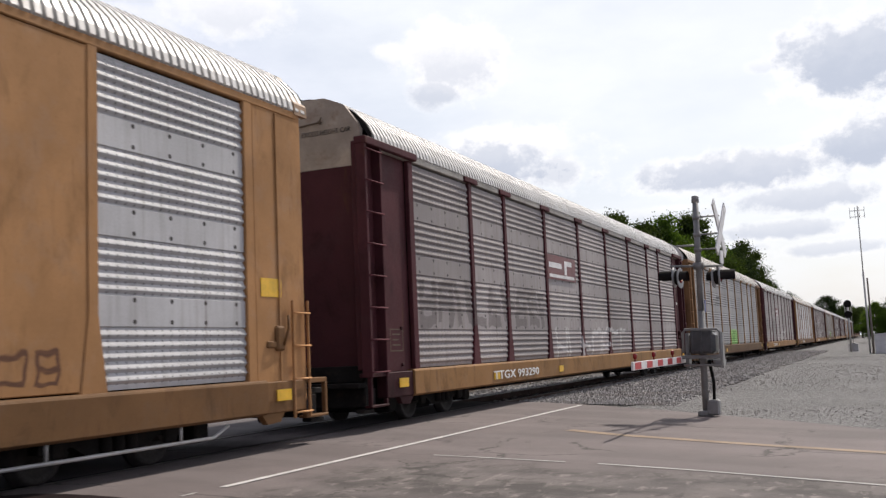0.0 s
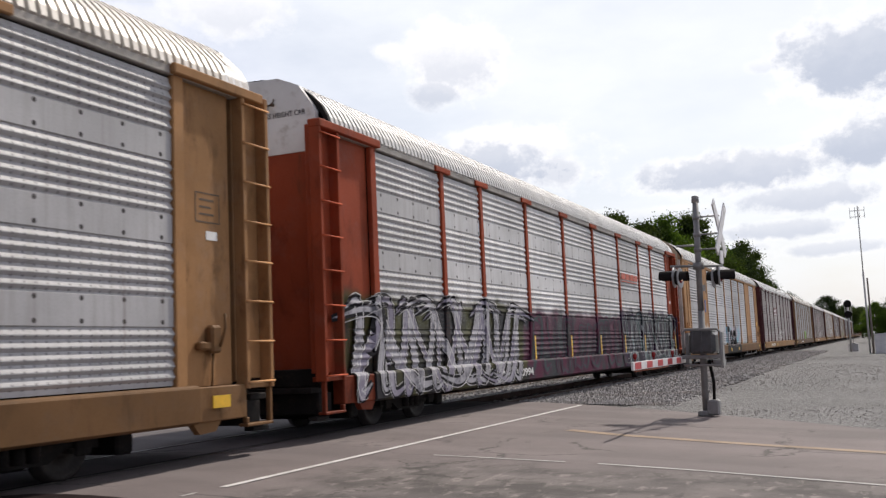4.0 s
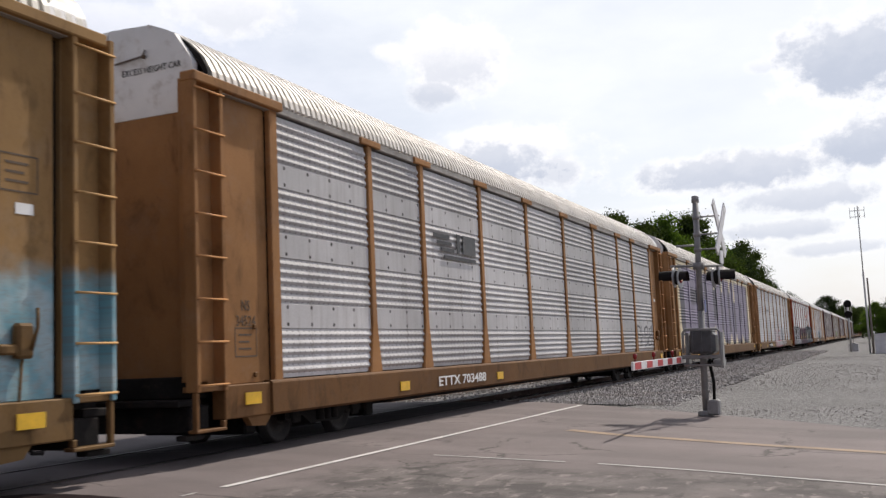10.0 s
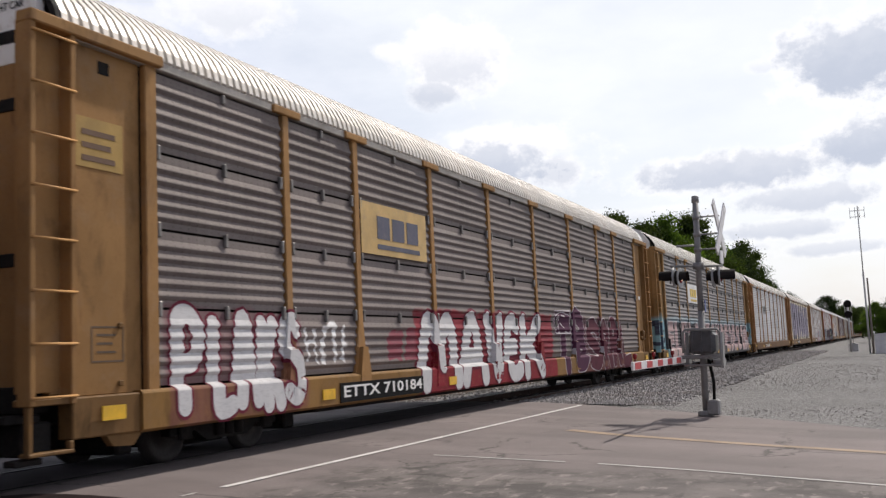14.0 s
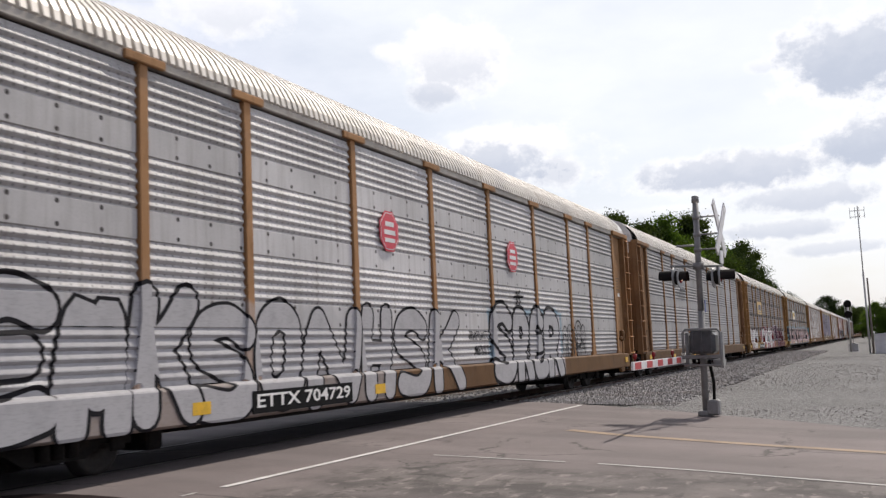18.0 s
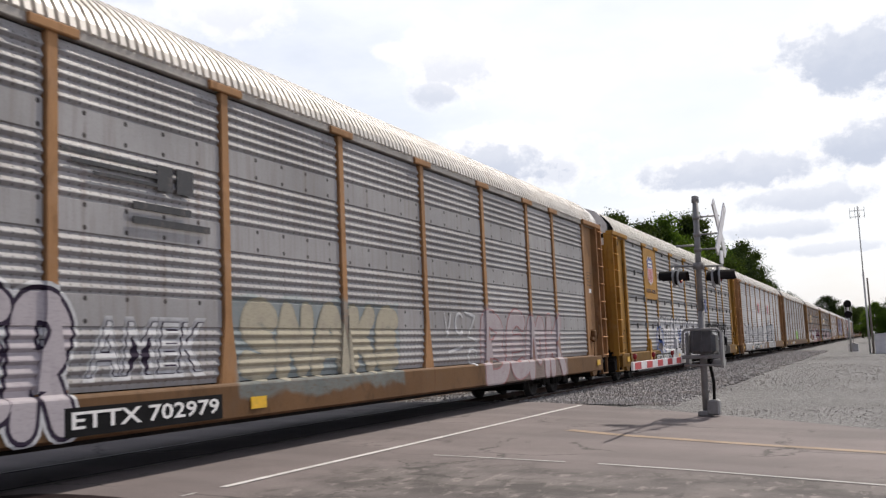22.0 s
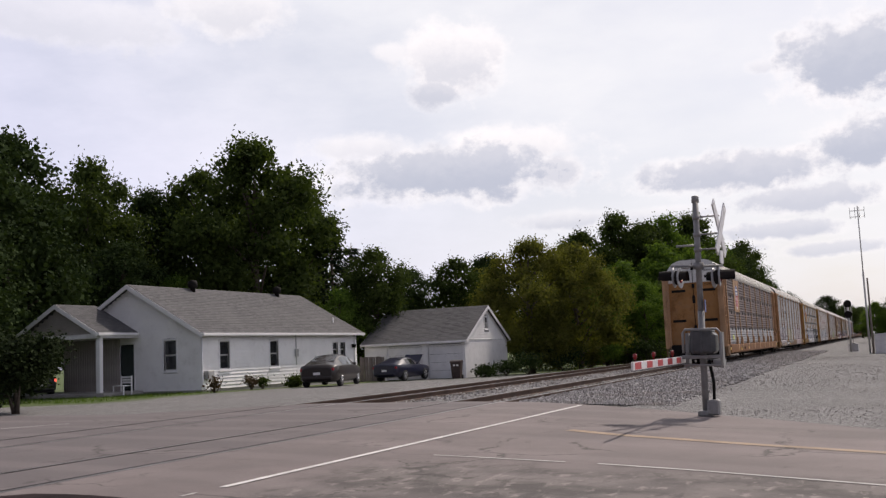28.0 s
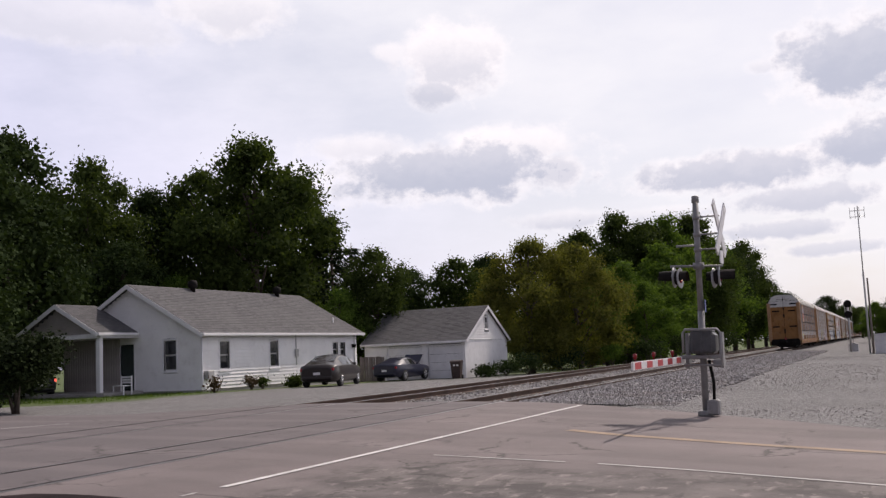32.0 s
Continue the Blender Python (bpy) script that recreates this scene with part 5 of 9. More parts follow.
def railway_shield(car, y, z, w, h):
    pieces = [(shield(y, z, w, h), SH_W, 0.0), (shield(y, z, w * 0.95, h * 0.96)[:8] + [(y + 0.44 * w, z + 0.1 * h), (y - 0.44 * w, z + 0.1 * h)] + shield(y, z, w * 0.95, h * 0.96)[-1:], SH_B, 0.005)]
    for i in range(5):
        x0 = y - 0.40 * w + i * 0.18 * w
        lo = z - (0.45 - 0.10 * abs(i - 2) ** 1.0 * 0.5) * h
        pieces.append((rect(x0, x0 + 0.09 * w, lo, z + 0.08 * h), SH_R, 0.005))
    for i, ww in enumerate((0.62, 0.70)):
        pieces.append((rect(y - ww * w / 2, y + ww * w / 2, z + (0.30 - i * 0.13) * h - 0.035 * h, z + (0.30 - i * 0.13) * h + 0.035 * h), SH_W, 0.008))
    emblem(car, "emblem", pieces, "blue and white shield with red stripes")


railway_shield(c, 5.05, 3.62, 1.15, 1.45)
nt_ = MB()
nt_.box(1.54, 1.546, 2.45, 2.87, 1.22, 1.46)
part("notice", nt_, surf("notice_green", (0.55, 0.60, 0.08), 0.5), c, "yellow-green paper notice")
lettering("SP 517461", 0.22, STENCIL_B, c, Matrix.Translation((1.603, 6.35, 0.70)) @ FACE_X, "reporting_mark", width=1.7)
lettering("SP 517461", 0.17, STENCIL_B, c, Matrix.Translation((0.72, -0.265, 4.22)) @ FACE_BACK, "end_number", width=0.62)
fl = MB()
fl.prism([(-0.10, 0.80), (0.10, 0.86), (0.06, 1.20), (-0.04, 1.22)], "y", -0.42, -0.38)
part("marker_flag", fl, surf("flag_red", (0.45, 0.06, 0.07), 0.7), c, "red marker flag hanging at the coupler")
sm = MB()
sm.box(-0.014, 0.014, -0.284, -0.262, 1.05, 5.42)
part("door_seam", sm, surf("seam_rust", (0.035, 0.018, 0.012), 0.9, var=0.4, big=3, fine=30, spec=0.1), c, "rust-dark seam between the end doors")
CARS.append(c)

c = railcar("tan auto carrier with galvanised panels, pastel graffiti along the bottom", dict(
    kind="banded", frame=TAN, skin=ALU_DARK, mark=("ETTX 702979", 6.2, 8.55, True),
    skin_args=dict(dust=0.6),
    layers=[dict(sill=True, plain=True, at=(9.0, 13.7, 0.74, 2.05), fill=(0.20, 0.27, 0.28), wander=0.35, seed=4, cover=0.6, fade=0.5),
            dict(sill=True, plain=True, at=(17.3, 23.0, 0.45, 2.08), fill=(0.36, 0.32, 0.33), wander=0.5, seed=6, fade=0.5, cover=0.55)]))
PLUM, OAT = spray_paint("spray_plum", (0.035, 0.025, 0.045)), spray_paint("spray_oat", (0.36, 0.34, 0.27))
MAUVE, SAND, ROSE, ROSE_LINE = spray_paint("spray_mauve", (0.44, 0.40, 0.42), (0.34, 0.31, 0.33)), spray_paint("spray_sand", (0.42, 0.38, 0.29), (0.32, 0.29, 0.24)), spray_paint("spray_rose", (0.42, 0.37, 0.38), (0.36, 0.27, 0.28)), spray_paint("spray_rose_line", (0.36, 0.18, 0.18), (0.38, 0.30, 0.30))
bubble(c, "banded", "OTSTER", (1.42, 2.45, 3.2, 4.0, 4.75, 5.5, 6.3), 0.60, 2.02, 0.30, 0.05, PLUM, MAUVE, 0.12, (CHALK, 0.09))
bubble(c, "banded", "SNAKE", (9.15, 10.0, 10.9, 11.9, 12.8, 13.6), 0.95, 2.0, 0.30, 0.03, OAT, SAND, 0.05)
spray_lines(c, "banded", [[(15.6, 1.95), (15.7, 1.5), (15.9, 1.95)], arc(16.3, 1.75, 0.2, 0.2, 40, 320), [(16.6, 1.98), (17.1, 1.9), (16.7, 1.5), (17.2, 1.4)], [(15.7, 1.2), (16.4, 1.3)], arc(16.9, 1.1, 0.22, 0.16, 0, 300)], 0.05, CHALK)
bubble(c, "banded", "BEMK", (17.35, 18.8, 20.1, 21.6, 22.9), 0.5, 2.05, 0.36, 0.035, ROSE_LINE, ROSE, 0.1)
spray_text(c, "banded", "AMEK", 6.5, 8.5, 1.05, 1.75, CHALK, 0.003, 0.06, lean=0.1)
spray_text(c, "banded", "AMEK", 6.55, 8.45, 1.10, 1.70, PLUM, 0.005, 0.02, lean=0.1)
spray_text(c, "banded", "AMEK", 6.57, 8.43, 1.11, 1.69, CHALK, 0.007, 0.0, lean=0.1)
emblem(c, "emblem", [(rect(6.15, 7.62, 3.43, 3.47), DK, 0), (rect(6.3, 7.62, 3.33, 3.375), DK, 0), (rect(6.6, 7.62, 3.235, 3.275), DK, 0), (rect(7.60, 7.86, 3.20, 3.50), DK, 0.001), (rect(7.94, 8.24, 3.20, 3.50), DK, 0.001)], "black striped emblem")
emblem(c, "emblem", [(rect(7.2, 8.2, 2.95, 3.03), DK, 0), (rect(7.2, 8.55, 2.78, 2.86), DK, 0)], "black bars of faded lettering")
CARS.append(c)

c = railcar("yellow-tan auto carrier with split grey panels and white and black graffiti", dict(
    kind="rows", frame=YTAN, skin=(0.35, 0.342, 0.34), roof=ROOF_CREAM, mark=("ETTX 820612", 4.9, 7.45, True), shield_bay=1,
    skin_args=dict(metal=0.25, rough=0.55, dust=0.4),
    layers=[dict(sill=True, plain=True, at=(5.75, 15.8, 0.4, 2.08), fill=(0.60, 0.59, 0.60), wander=0.3, seed=2, cover=0.8),
            dict(sill=True, plain=True, at=(15.7, 23.6, 0.3, 2.1), fill=(0.014, 0.013, 0.016), wander=0.35, freq=0.9, seed=5, fade=0.95, soft=0.12)], plates=(0.6, 9.2, 26.0)))
FROST, BLUE_CAN = spray_paint("spray_frost", (0.56, 0.55, 0.56), (0.46, 0.45, 0.47)), spray_paint("spray_blue", (0.10, 0.17, 0.45))
bubble(c, "rows", "CLAEUN", (5.95, 7.25, 8.05, 9.1, 10.2, 11.3, 12.2), 0.5, 2.18, 0.38, 0.05, INK, FROST, 0.1)
bubble(c, "rows", "ALP", (12.1, 13.3, 14.4, 15.85), 0.5, 2.05, 0.32, 0.042, INK, FROST)
spray_lines(c, "rows", [arc(6.05, 1.3, 0.62, 0.5, -60, 250), [(5.6, 1.35), (5.7, 1.1), (5.85, 1.3), (6.0, 1.1), (6.1, 1.35)], [(6.2, 1.1), (6.35, 1.38), (6.5, 1.1)], [(9.75, 1.75), (9.95, 1.15), (10.2, 1.8)]], 0.06, BLUE_CAN, 0.022)
long_lines = []
for i, yy in enumerate((16.0, 16.95, 17.6, 18.35, 19.0, 19.6, 20.3, 21.3)):
    k = 0.16 * math.sin(i * 2.1)
    long_lines.append([(yy + k * 0.2, 2.02 - 0.1 * (i % 3)), (yy + 0.03, 1.6), (yy + 0.12 + k, 1.3), (yy + 0.45 + k, 1.2), (yy + 0.62, 1.0)])
    long_lines.append(arc(yy + 0.25, 0.95, 0.42, 0.32 + k * 0.5, 175, 5) + [(yy + 0.6, 0.7), (yy + 0.42 + k, 0.46)])
    if i % 2:
        long_lines.append(arc(yy + 0.3, 1.42, 0.16, 0.07, 200, -120))
spray_lines(c, "rows", long_lines, 0.04, CHALK)
spray_lines(c, "rows", [arc(yy, zz, 0.19, 0.155, 0, 360) for yy, zz in ((22.75, 1.62), (23.05, 1.42), (23.15, 1.72), (23.4, 1.5), (23.6, 1.66), (23.5, 1.28))] + [[(22.3, 1.95), (22.35, 1.5), (22.9, 1.2), (23.6, 1.1), (23.7, 0.8), (23.5, 0.5)]], 0.035, CHALK)
bd = MB()
bd.box(1.46, 1.535, 4.15, 5.95, 2.78, Z_TOP, 0.01)
part("emblem_board", bd, bpy.data.materials["car3_frame"], c, "yellow-tan board with a shield")
railway_shield(c, 5.0, 3.82, 0.95, 1.05)
lettering("BUILDING AMERICA", 0.2, surf("slogan_brown", (0.12, 0.06, 0.03), 0.6), c, Matrix.Translation((1.539, 5.02, 3.07)) @ FACE_X, "slogan", width=1.62, bold=0.004)
CARS.append(c)

c = railcar("tan auto carrier with silver panels, red octagon emblems and outlined graffiti", dict(
    kind="banded", frame=TAN, skin=ALU, mark=("ETTX 704729", 6.0, 8.4, True),
    layers=[dict(sill=True, plain=True, at=(1.3, 9.9, 0.4, 1.92), fill=(0.50, 0.49, 0.50), wander=0.6, seed=8, cover=0.45),
            dict(plain=True, at=(14.5, 19.7, 0.5, 2.12), fill=(0.22, 0.36, 0.46), wander=0.5, seed=3, cover=0.9, fade=0.6),
            dict(sill=True, plain=True, at=(14.75, 19.5, 0.4, 1.98), fill=(0.58, 0.55, 0.57), wander=0.35, seed=5)]))
PEARL = spray_paint("spray_pearl", (0.45, 0.44, 0.45), (0.34, 0.33, 0.34))
bubble(c, "banded", "EMK", (1.35, 2.75, 3.75, 4.95), 0.46, 2.06, 0.40, 0.055, INK, PEARL, 0.12)
bubble(c, "banded", "SON", (4.75, 6.1, 7.25, 8.95), 0.50, 1.98, 0.40, 0.045, INK, PEARL, 0.1)
bubble(c, "banded", "HSK", (8.95, 10.05, 11.45, 12.95), 0.46, 2.0, 0.36, 0.045, INK, PEARL, 0.1)
spray_text(c, "banded", "IRAPUATO", 13.45, 14.58, 1.42, 1.62, INK, 0.006, 0.01, lean=0.05)
spray_text(c, "banded", "MEXICO", 13.72, 14.6, 1.12, 1.32, INK, 0.006, 0.01, lean=0.05)
bubble(c, "banded", "SRER", (14.5, 15.95, 17.05, 18.1, 19.4), 0.42, 2.14, 0.40, 0.085, INK, PEARL, 0.05)
spray_lines(c, "banded", [[(16.3, 2.2), (16.35, 2.5)], [(16.5, 2.2), (16.5, 2.55)], [(16.1, 2.38), (16.75, 2.4)], arc(21.1, 1.55, 0.35, 0.35, 20, 330), [(20.9, 1.3), (20.8, 0.95)], [(21.4, 1.4), (21.7, 1.0)]], 0.05, INK, 0.02)
spray_lines(c, "banded", throwup(9, 19.7, 21.8, 0.95, 1.8, 5), 0.03, INK)
for yy in (10.05, 16.1):
    o = [(yy + 0.37 * math.cos(a), 3.28 + 0.37 * math.sin(a)) for a in [math.pi / 8 + i * math.pi / 4 for i in range(8)]]
    o2 = [(yy + 0.34 * math.cos(a), 3.28 + 0.34 * math.sin(a)) for a in [math.pi / 8 + i * math.pi / 4 for i in range(8)]]
    emblem(c, "emblem", [(o, (0.62, 0.05, 0.08), 0), (o2, (0.70, 0.66, 0.66), 0.004), ([(p[0] * 0.95 + yy * 0.05, p[1] * 0.95 + 3.28 * 0.05) for p in o2], (0.60, 0.05, 0.08), 0.008),
                         (rect(yy - 0.16, yy + 0.16, 3.36, 3.44), (0.72, 0.70, 0.70), 0.012), (rect(yy - 0.2, yy + 0.2, 3.22, 3.30), (0.72, 0.70, 0.70), 0.012), (rect(yy - 0.18, yy + 0.18, 3.09, 3.16), (0.72, 0.70, 0.70), 0.012)], "red octagon emblem with pale bars")
CARS.append(c)

c = railcar("tan auto carrier with weathered silver panels and a green graffiti patch", dict(
    kind="banded", frame=(0.31, 0.18, 0.09), skin=(0.37, 0.36, 0.362), skin_args=dict(dust=0.6, metal=0.1, rough=0.6), mark=("ETTX 701233", 6.2, 8.4, False),
    layers=[dict(at=(11.9, 14.6, 0.75, 1.75), w=0.8, stroke=0.10, fill=(0.10, 0.25, 0.05), ground=(0.30, 0.55, 0.14), wander=0.3, seed=3)]))
emblem(c, "emblem", [(rect(6.4, 8.4, 3.2, 3.25), DK, 0), (rect(6.9, 8.4, 3.05, 3.1), DK, 0), (rect(7.4, 8.4, 3.3, 3.42), DK, 0)], "faded black striped emblem")
CARS.append(c)

c = railcar("tan auto carrier with split brown-grey panels, maroon and white graffiti", dict(
    kind="rows", frame=(0.38, 0.22, 0.085), sill=(0.26, 0.15, 0.05), skin=(0.205, 0.172, 0.162), roof=ROOF_TAN, mark=("ETTX 710184", 5.3, 8.0, True),
    skin_args=dict(metal=0.2, rough=0.6, dust=0.45),
    layers=[dict(sill=True, plain=True, at=(1.45, 4.3, 0.5, 1.86), fill=(0.20, 0.06, 0.08), wander=0.4, seed=2, cover=0.5),
            dict(at=(4.4, 5.6, 1.0, 1.8), w=0.5, stroke=0.04, fill=(0.7, 0.7, 0.7), wander=0.6, seed=6),
            dict(at=(7.0, 8.2, 1.0, 1.7), w=0.6, stroke=0.12, fill=(0.22, 0.05, 0.07), wander=0.4, seed=3),
            dict(sill=True, plain=True, at=(8.05, 15.9, 0.45, 1.98), fill=(0.26, 0.02, 0.035), wander=0.35, seed=7),
            dict(sill=True, plain=True, at=(16.12, 17.5, 1.5, 2.12), fill=(0.085, 0.03, 0.06), wander=0.15, seed=1),
            dict(sill=True, plain=True, at=(18.4, 23.1, 0.4, 1.95), fill=(0.12, 0.026, 0.045), wander=0.5, seed=2, cover=0.8)]))
W5, R5 = spray_paint("spray_white", (0.62, 0.61, 0.61), (0.50, 0.50, 0.51)), spray_paint("spray_white_line", (0.58, 0.53, 0.55))

WINE, WINE_DEEP = spray_paint("spray_wine", (0.17, 0.03, 0.05)), spray_paint("spray_wine_deep", (0.10, 0.024, 0.04))
bubble(c, "rows", "MAVEK", (8.1, 9.95, 11.3, 12.4, 13.4, 14.95), 0.48, 2.02, 0.38, 0.055, WINE, W5, 0.1, wave=0.0)
bubble(c, "rows", "PLAKS", (1.55, 2.2, 2.7, 3.25, 3.75, 4.3), 0.55, 1.84, 0.24, 0.04, WINE, W5)
bubble(c, "rows", "SRRL", (18.9, 20.4, 21.45, 22.55, 23.85), 0.5, 2.0, 0.40, 0.026, R5, WINE_DEEP, 0.0)
GRAPE = spray_paint("spray_grape", (0.085, 0.028, 0.06))
bubble(c, "rows", "TB", (16.15, 17.55, 18.9), 0.48, 2.14, 0.44, 0.03, R5, GRAPE)
spray_lines(c, "rows", [[(16.2, 1.56), (16.12, 2.13), (17.45, 2.15), (17.45, 1.56), (16.2, 1.56)], [(16.3, 2.05), (16.35, 1.9), (16.45, 2.02), (16.5, 1.88)], [(16.65, 2.02), (16.95, 2.0)], [(16.3, 1.78), (16.35, 1.66), (16.5, 1.8)], [(16.6, 1.82), (16.9, 1.7)]], 0.03, R5, 0.022)
emblem(c, "emblem", [(rect(6.15, 8.6, 2.85, 3.70), (0.55, 0.36, 0.13), 0), (rect(6.7, 7.15, 3.12, 3.5), (0.07, 0.07, 0.11), 0.006), (rect(7.25, 7.7, 3.12, 3.5), (0.07, 0.07, 0.11), 0.006), (rect(7.8, 8.25, 3.12, 3.5), (0.07, 0.07, 0.11), 0.006), (rect(6.7, 8.3, 2.95, 3.03), (0.07, 0.07, 0.11), 0.006)], "tan emblem panel with dark blue blocks")
pl = MB()
pl.box(1.462, 1.47, 0.12, 0.86, 3.32, 3.86)
pb = part("notice_board", pl, surf("board_ochre", (0.36, 0.22, 0.05), 0.6, var=0.15, big=3, fine=30), c, "yellow board with faded lettering bars")
for i, zz in enumerate((3.70, 3.56, 3.42)):
    q = MB()
    q.box(1.471, 1.474, 0.25, 0.74 - 0.06 * (i == 1), zz - 0.03, zz + 0.03)
    part("lettering_bar", q, bpy.data.materials["slogan_brown"], pb)
CARS.append(c)

c = railcar("tan auto carrier with split grey panels and pink block-letter graffiti", dict(
    kind="rows", frame=(0.38, 0.235, 0.095), sill=(0.07, 0.06, 0.055), skin=(0.25, 0.235, 0.233), roof=ROOF_CREAM, mark=("ETTX 880109", 5.9, 7.8, False), plates=(0.55, 4.9, 9.4, 13.23, 16.66, 20.16, 2 * MID - 0.6),
    skin_args=dict(metal=0.2, rough=0.6, dust=0.4), end_layers=[dict(at=(-1, 3, 0.6, 2.1), w=3.0, stroke=0.1, fill=(0.28, 0.50, 0.56), ground=(0.30, 0.50, 0.55), wander=0.6, soft=0.15)],
    layers=[dict(sill=True, at=(-0.8, 1.1, 0.3, 2.15), w=0.9, stroke=0.08, fill=(0.06, 0.06, 0.09), ground=(0.28, 0.50, 0.56), wander=0.5, seed=2, soft=0.15),
            dict(plain=True, at=(25.55, 27.4, 0.3, 2.15), fill=(0.17, 0.34, 0.40), fill2=(0.36, 0.47, 0.50), wander=0.5, freq=2.4, seed=8, soft=0.15, fade=0.6),
            dict(sill=True, plain=True, at=(1.1, 25.5, 0.3, 2.12), fill=(0.05, 0.045, 0.05), fill2=(0.075, 0.072, 0.078), wander=0.15, soft=0.1, seed=3, fade=0.85),
            dict(at=(1.1, 25.3, 1.95, 2.25), w=1.1, stroke=0.12, fill=(0.34, 0.50, 0.56), wander=0.5, seed=4, opacity=0.4, pad=0.02)]))
PINK, PINK_EDGE = spray_paint("spray_pink", (0.46, 0.335, 0.33), (0.29, 0.15, 0.125), 0.6), spray_paint("spray_pale", (0.50, 0.44, 0.45))
for ch, ya, yb in (("E", 1.35, 2.6), ("L", 2.85, 4.0), ("E", 4.3, 5.5), ("R", 5.75, 7.0), ("G", 7.25, 8.5), ("Y", 8.75, 10.0), ("E", 10.35, 11.6), ("S", 12.0, 13.2), ("U", 13.5, 14.65), ("P", 14.9, 16.15), ("E", 16.4, 17.65), ("D", 17.9, 19.05), ("E", 19.3, 20.45), ("S", 20.9, 22.3), ("E", 22.6, 23.8), ("M", 24.05, 25.3)):
    spray_text(c, "rows", ch, ya - 0.05, yb + 0.05, 0.60, 2.04, PINK_EDGE, 0.003, 0.085)
    spray_text(c, "rows", ch, ya, yb, 0.65, 1.99, PINK, 0.006, 0.065)
emblem(c, "emblem", [(rect(6.15, 8.6, 2.88, 3.70), (0.70, 0.69, 0.68), 0), (rect(6.7, 7.15, 3.14, 3.5), (0.62, 0.42, 0.05), 0.006), (rect(7.25, 7.7, 3.14, 3.5), (0.62, 0.42, 0.05), 0.006), (rect(7.8, 8.25, 3.14, 3.5), (0.62, 0.42, 0.05), 0.006), (rect(6.7, 8.25, 2.96, 3.05), (0.62, 0.42, 0.05), 0.006)], "white emblem panel with yellow blocks")
CARS.append(c)

c = railcar("brown-tan auto carrier with clean silver corrugated panels", dict(
    kind="banded", frame=(0.38, 0.20, 0.08), skin=ALU, mark=("ETTX 703488", 6.25, 8.55, False), layers=[
        dict(at=(22.8, 25.2, 1.0, 1.9), w=0.55, stroke=0.03, fill=(0.06, 0.06, 0.07), wander=0.5, seed=2)]))
emblem(c, "emblem", [(rect(6.45, 7.2, 3.36, 3.44), DK, 0), (rect(6.6, 7.3, 3.24, 3.31), DK, 0), (rect(6.8, 7.4, 3.12, 3.19), DK, 0), (rect(7.55, 7.7, 3.12, 3.5), DK, 0), (rect(7.85, 8.5, 3.12, 3.5), (0.05, 0.05, 0.055), 0.0), (rect(6.9, 8.5, 2.98, 3.05), DK, 0)], "black striped emblem")
CARS.append(c)

lettering("NS", 0.2, STENCIL_F, CARS[7], Matrix.Translation((1.465, 0.62, 1.92)) @ FACE_X, "owner_mark", width=0.18)
lettering("34524", 0.2, STENCIL_F, CARS[7], Matrix.Translation((1.465, 0.62, 1.72)) @ FACE_X, "owner_mark", width=0.42)
lettering("KCS", 0.2, STENCIL_F, CARS[3], Matrix.Translation((1.465, 0.5, 1.92)) @ FACE_X, "owner_mark", width=0.28)
lettering("FT646", 0.2, STENCIL_F, CARS[3], Matrix.Translation((1.578, 25.4, 0.92)) @ FACE_X, "owner_mark", width=0.34)
PURP, CREAM = (0.27, 0.24, 0.32), (0.74, 0.64, 0.44)
PURPLE_CUTS = [("tri", 1.9, 1.0, 1.9), ("tri", 7.85, 0.8, 1.6), ("slot", 11.4, 0.2, 3.75), ("tri", 11.1, 0.45, 2.0), ("tri", 13.5, 0.7, 1.75), ("slot", 14.0, 0.2, 3.75),
               ("tri", 16.6, 0.7, 1.6), ("slot", 16.9, 0.2, 3.8), ("slot", 18.65, 0.2, 3.3), ("tri", 18.75, 0.65, 1.55), ("tri", 21.4, 0.7, 1.5), ("tri", 24.6, 0.7, 1.6)]
PURPLE_SHADE = [(1.6, 2.95, 0.9, 4.5), (4.55, 6.1, 2.85, 3.55), (2.9, 8.7, 0.9, 1.35), (8.35, 8.85, 1.0, 4.5), (10.9, 11.9, 2.2, 3.9), (13.35, 13.95, 1.0, 4.5), (16.1, 16.75, 1.6, 4.0), (18.2, 18.85, 1.6, 3.4), (20.9, 21.5, 2.2, 3.4), (24.1, 24.8, 1.0, 4.5), (8.9, 24.6, 0.9, 1.2)]
c = railcar("tan auto carrier covered in giant purple graffiti letters on cream", dict(
    kind="banded", frame=(0.41, 0.235, 0.105), skin=CREAM, skin_tone=1.0, skin_args=dict(metal=0.05, rough=0.6, dust=0.2), mark=("ETTX 702103", 6.2, 8.5, True),
    layers=[dict(at=(1.95, 24.6, 0.98, 4.42), fill=PURP, fill2=(0.105, 0.10, 0.125), wander=0.22, shade=PURPLE_SHADE, seed=12, freq=0.7, fade=0.9, soft=0.08, cuts=PURPLE_CUTS)]))
CARS.append(c)

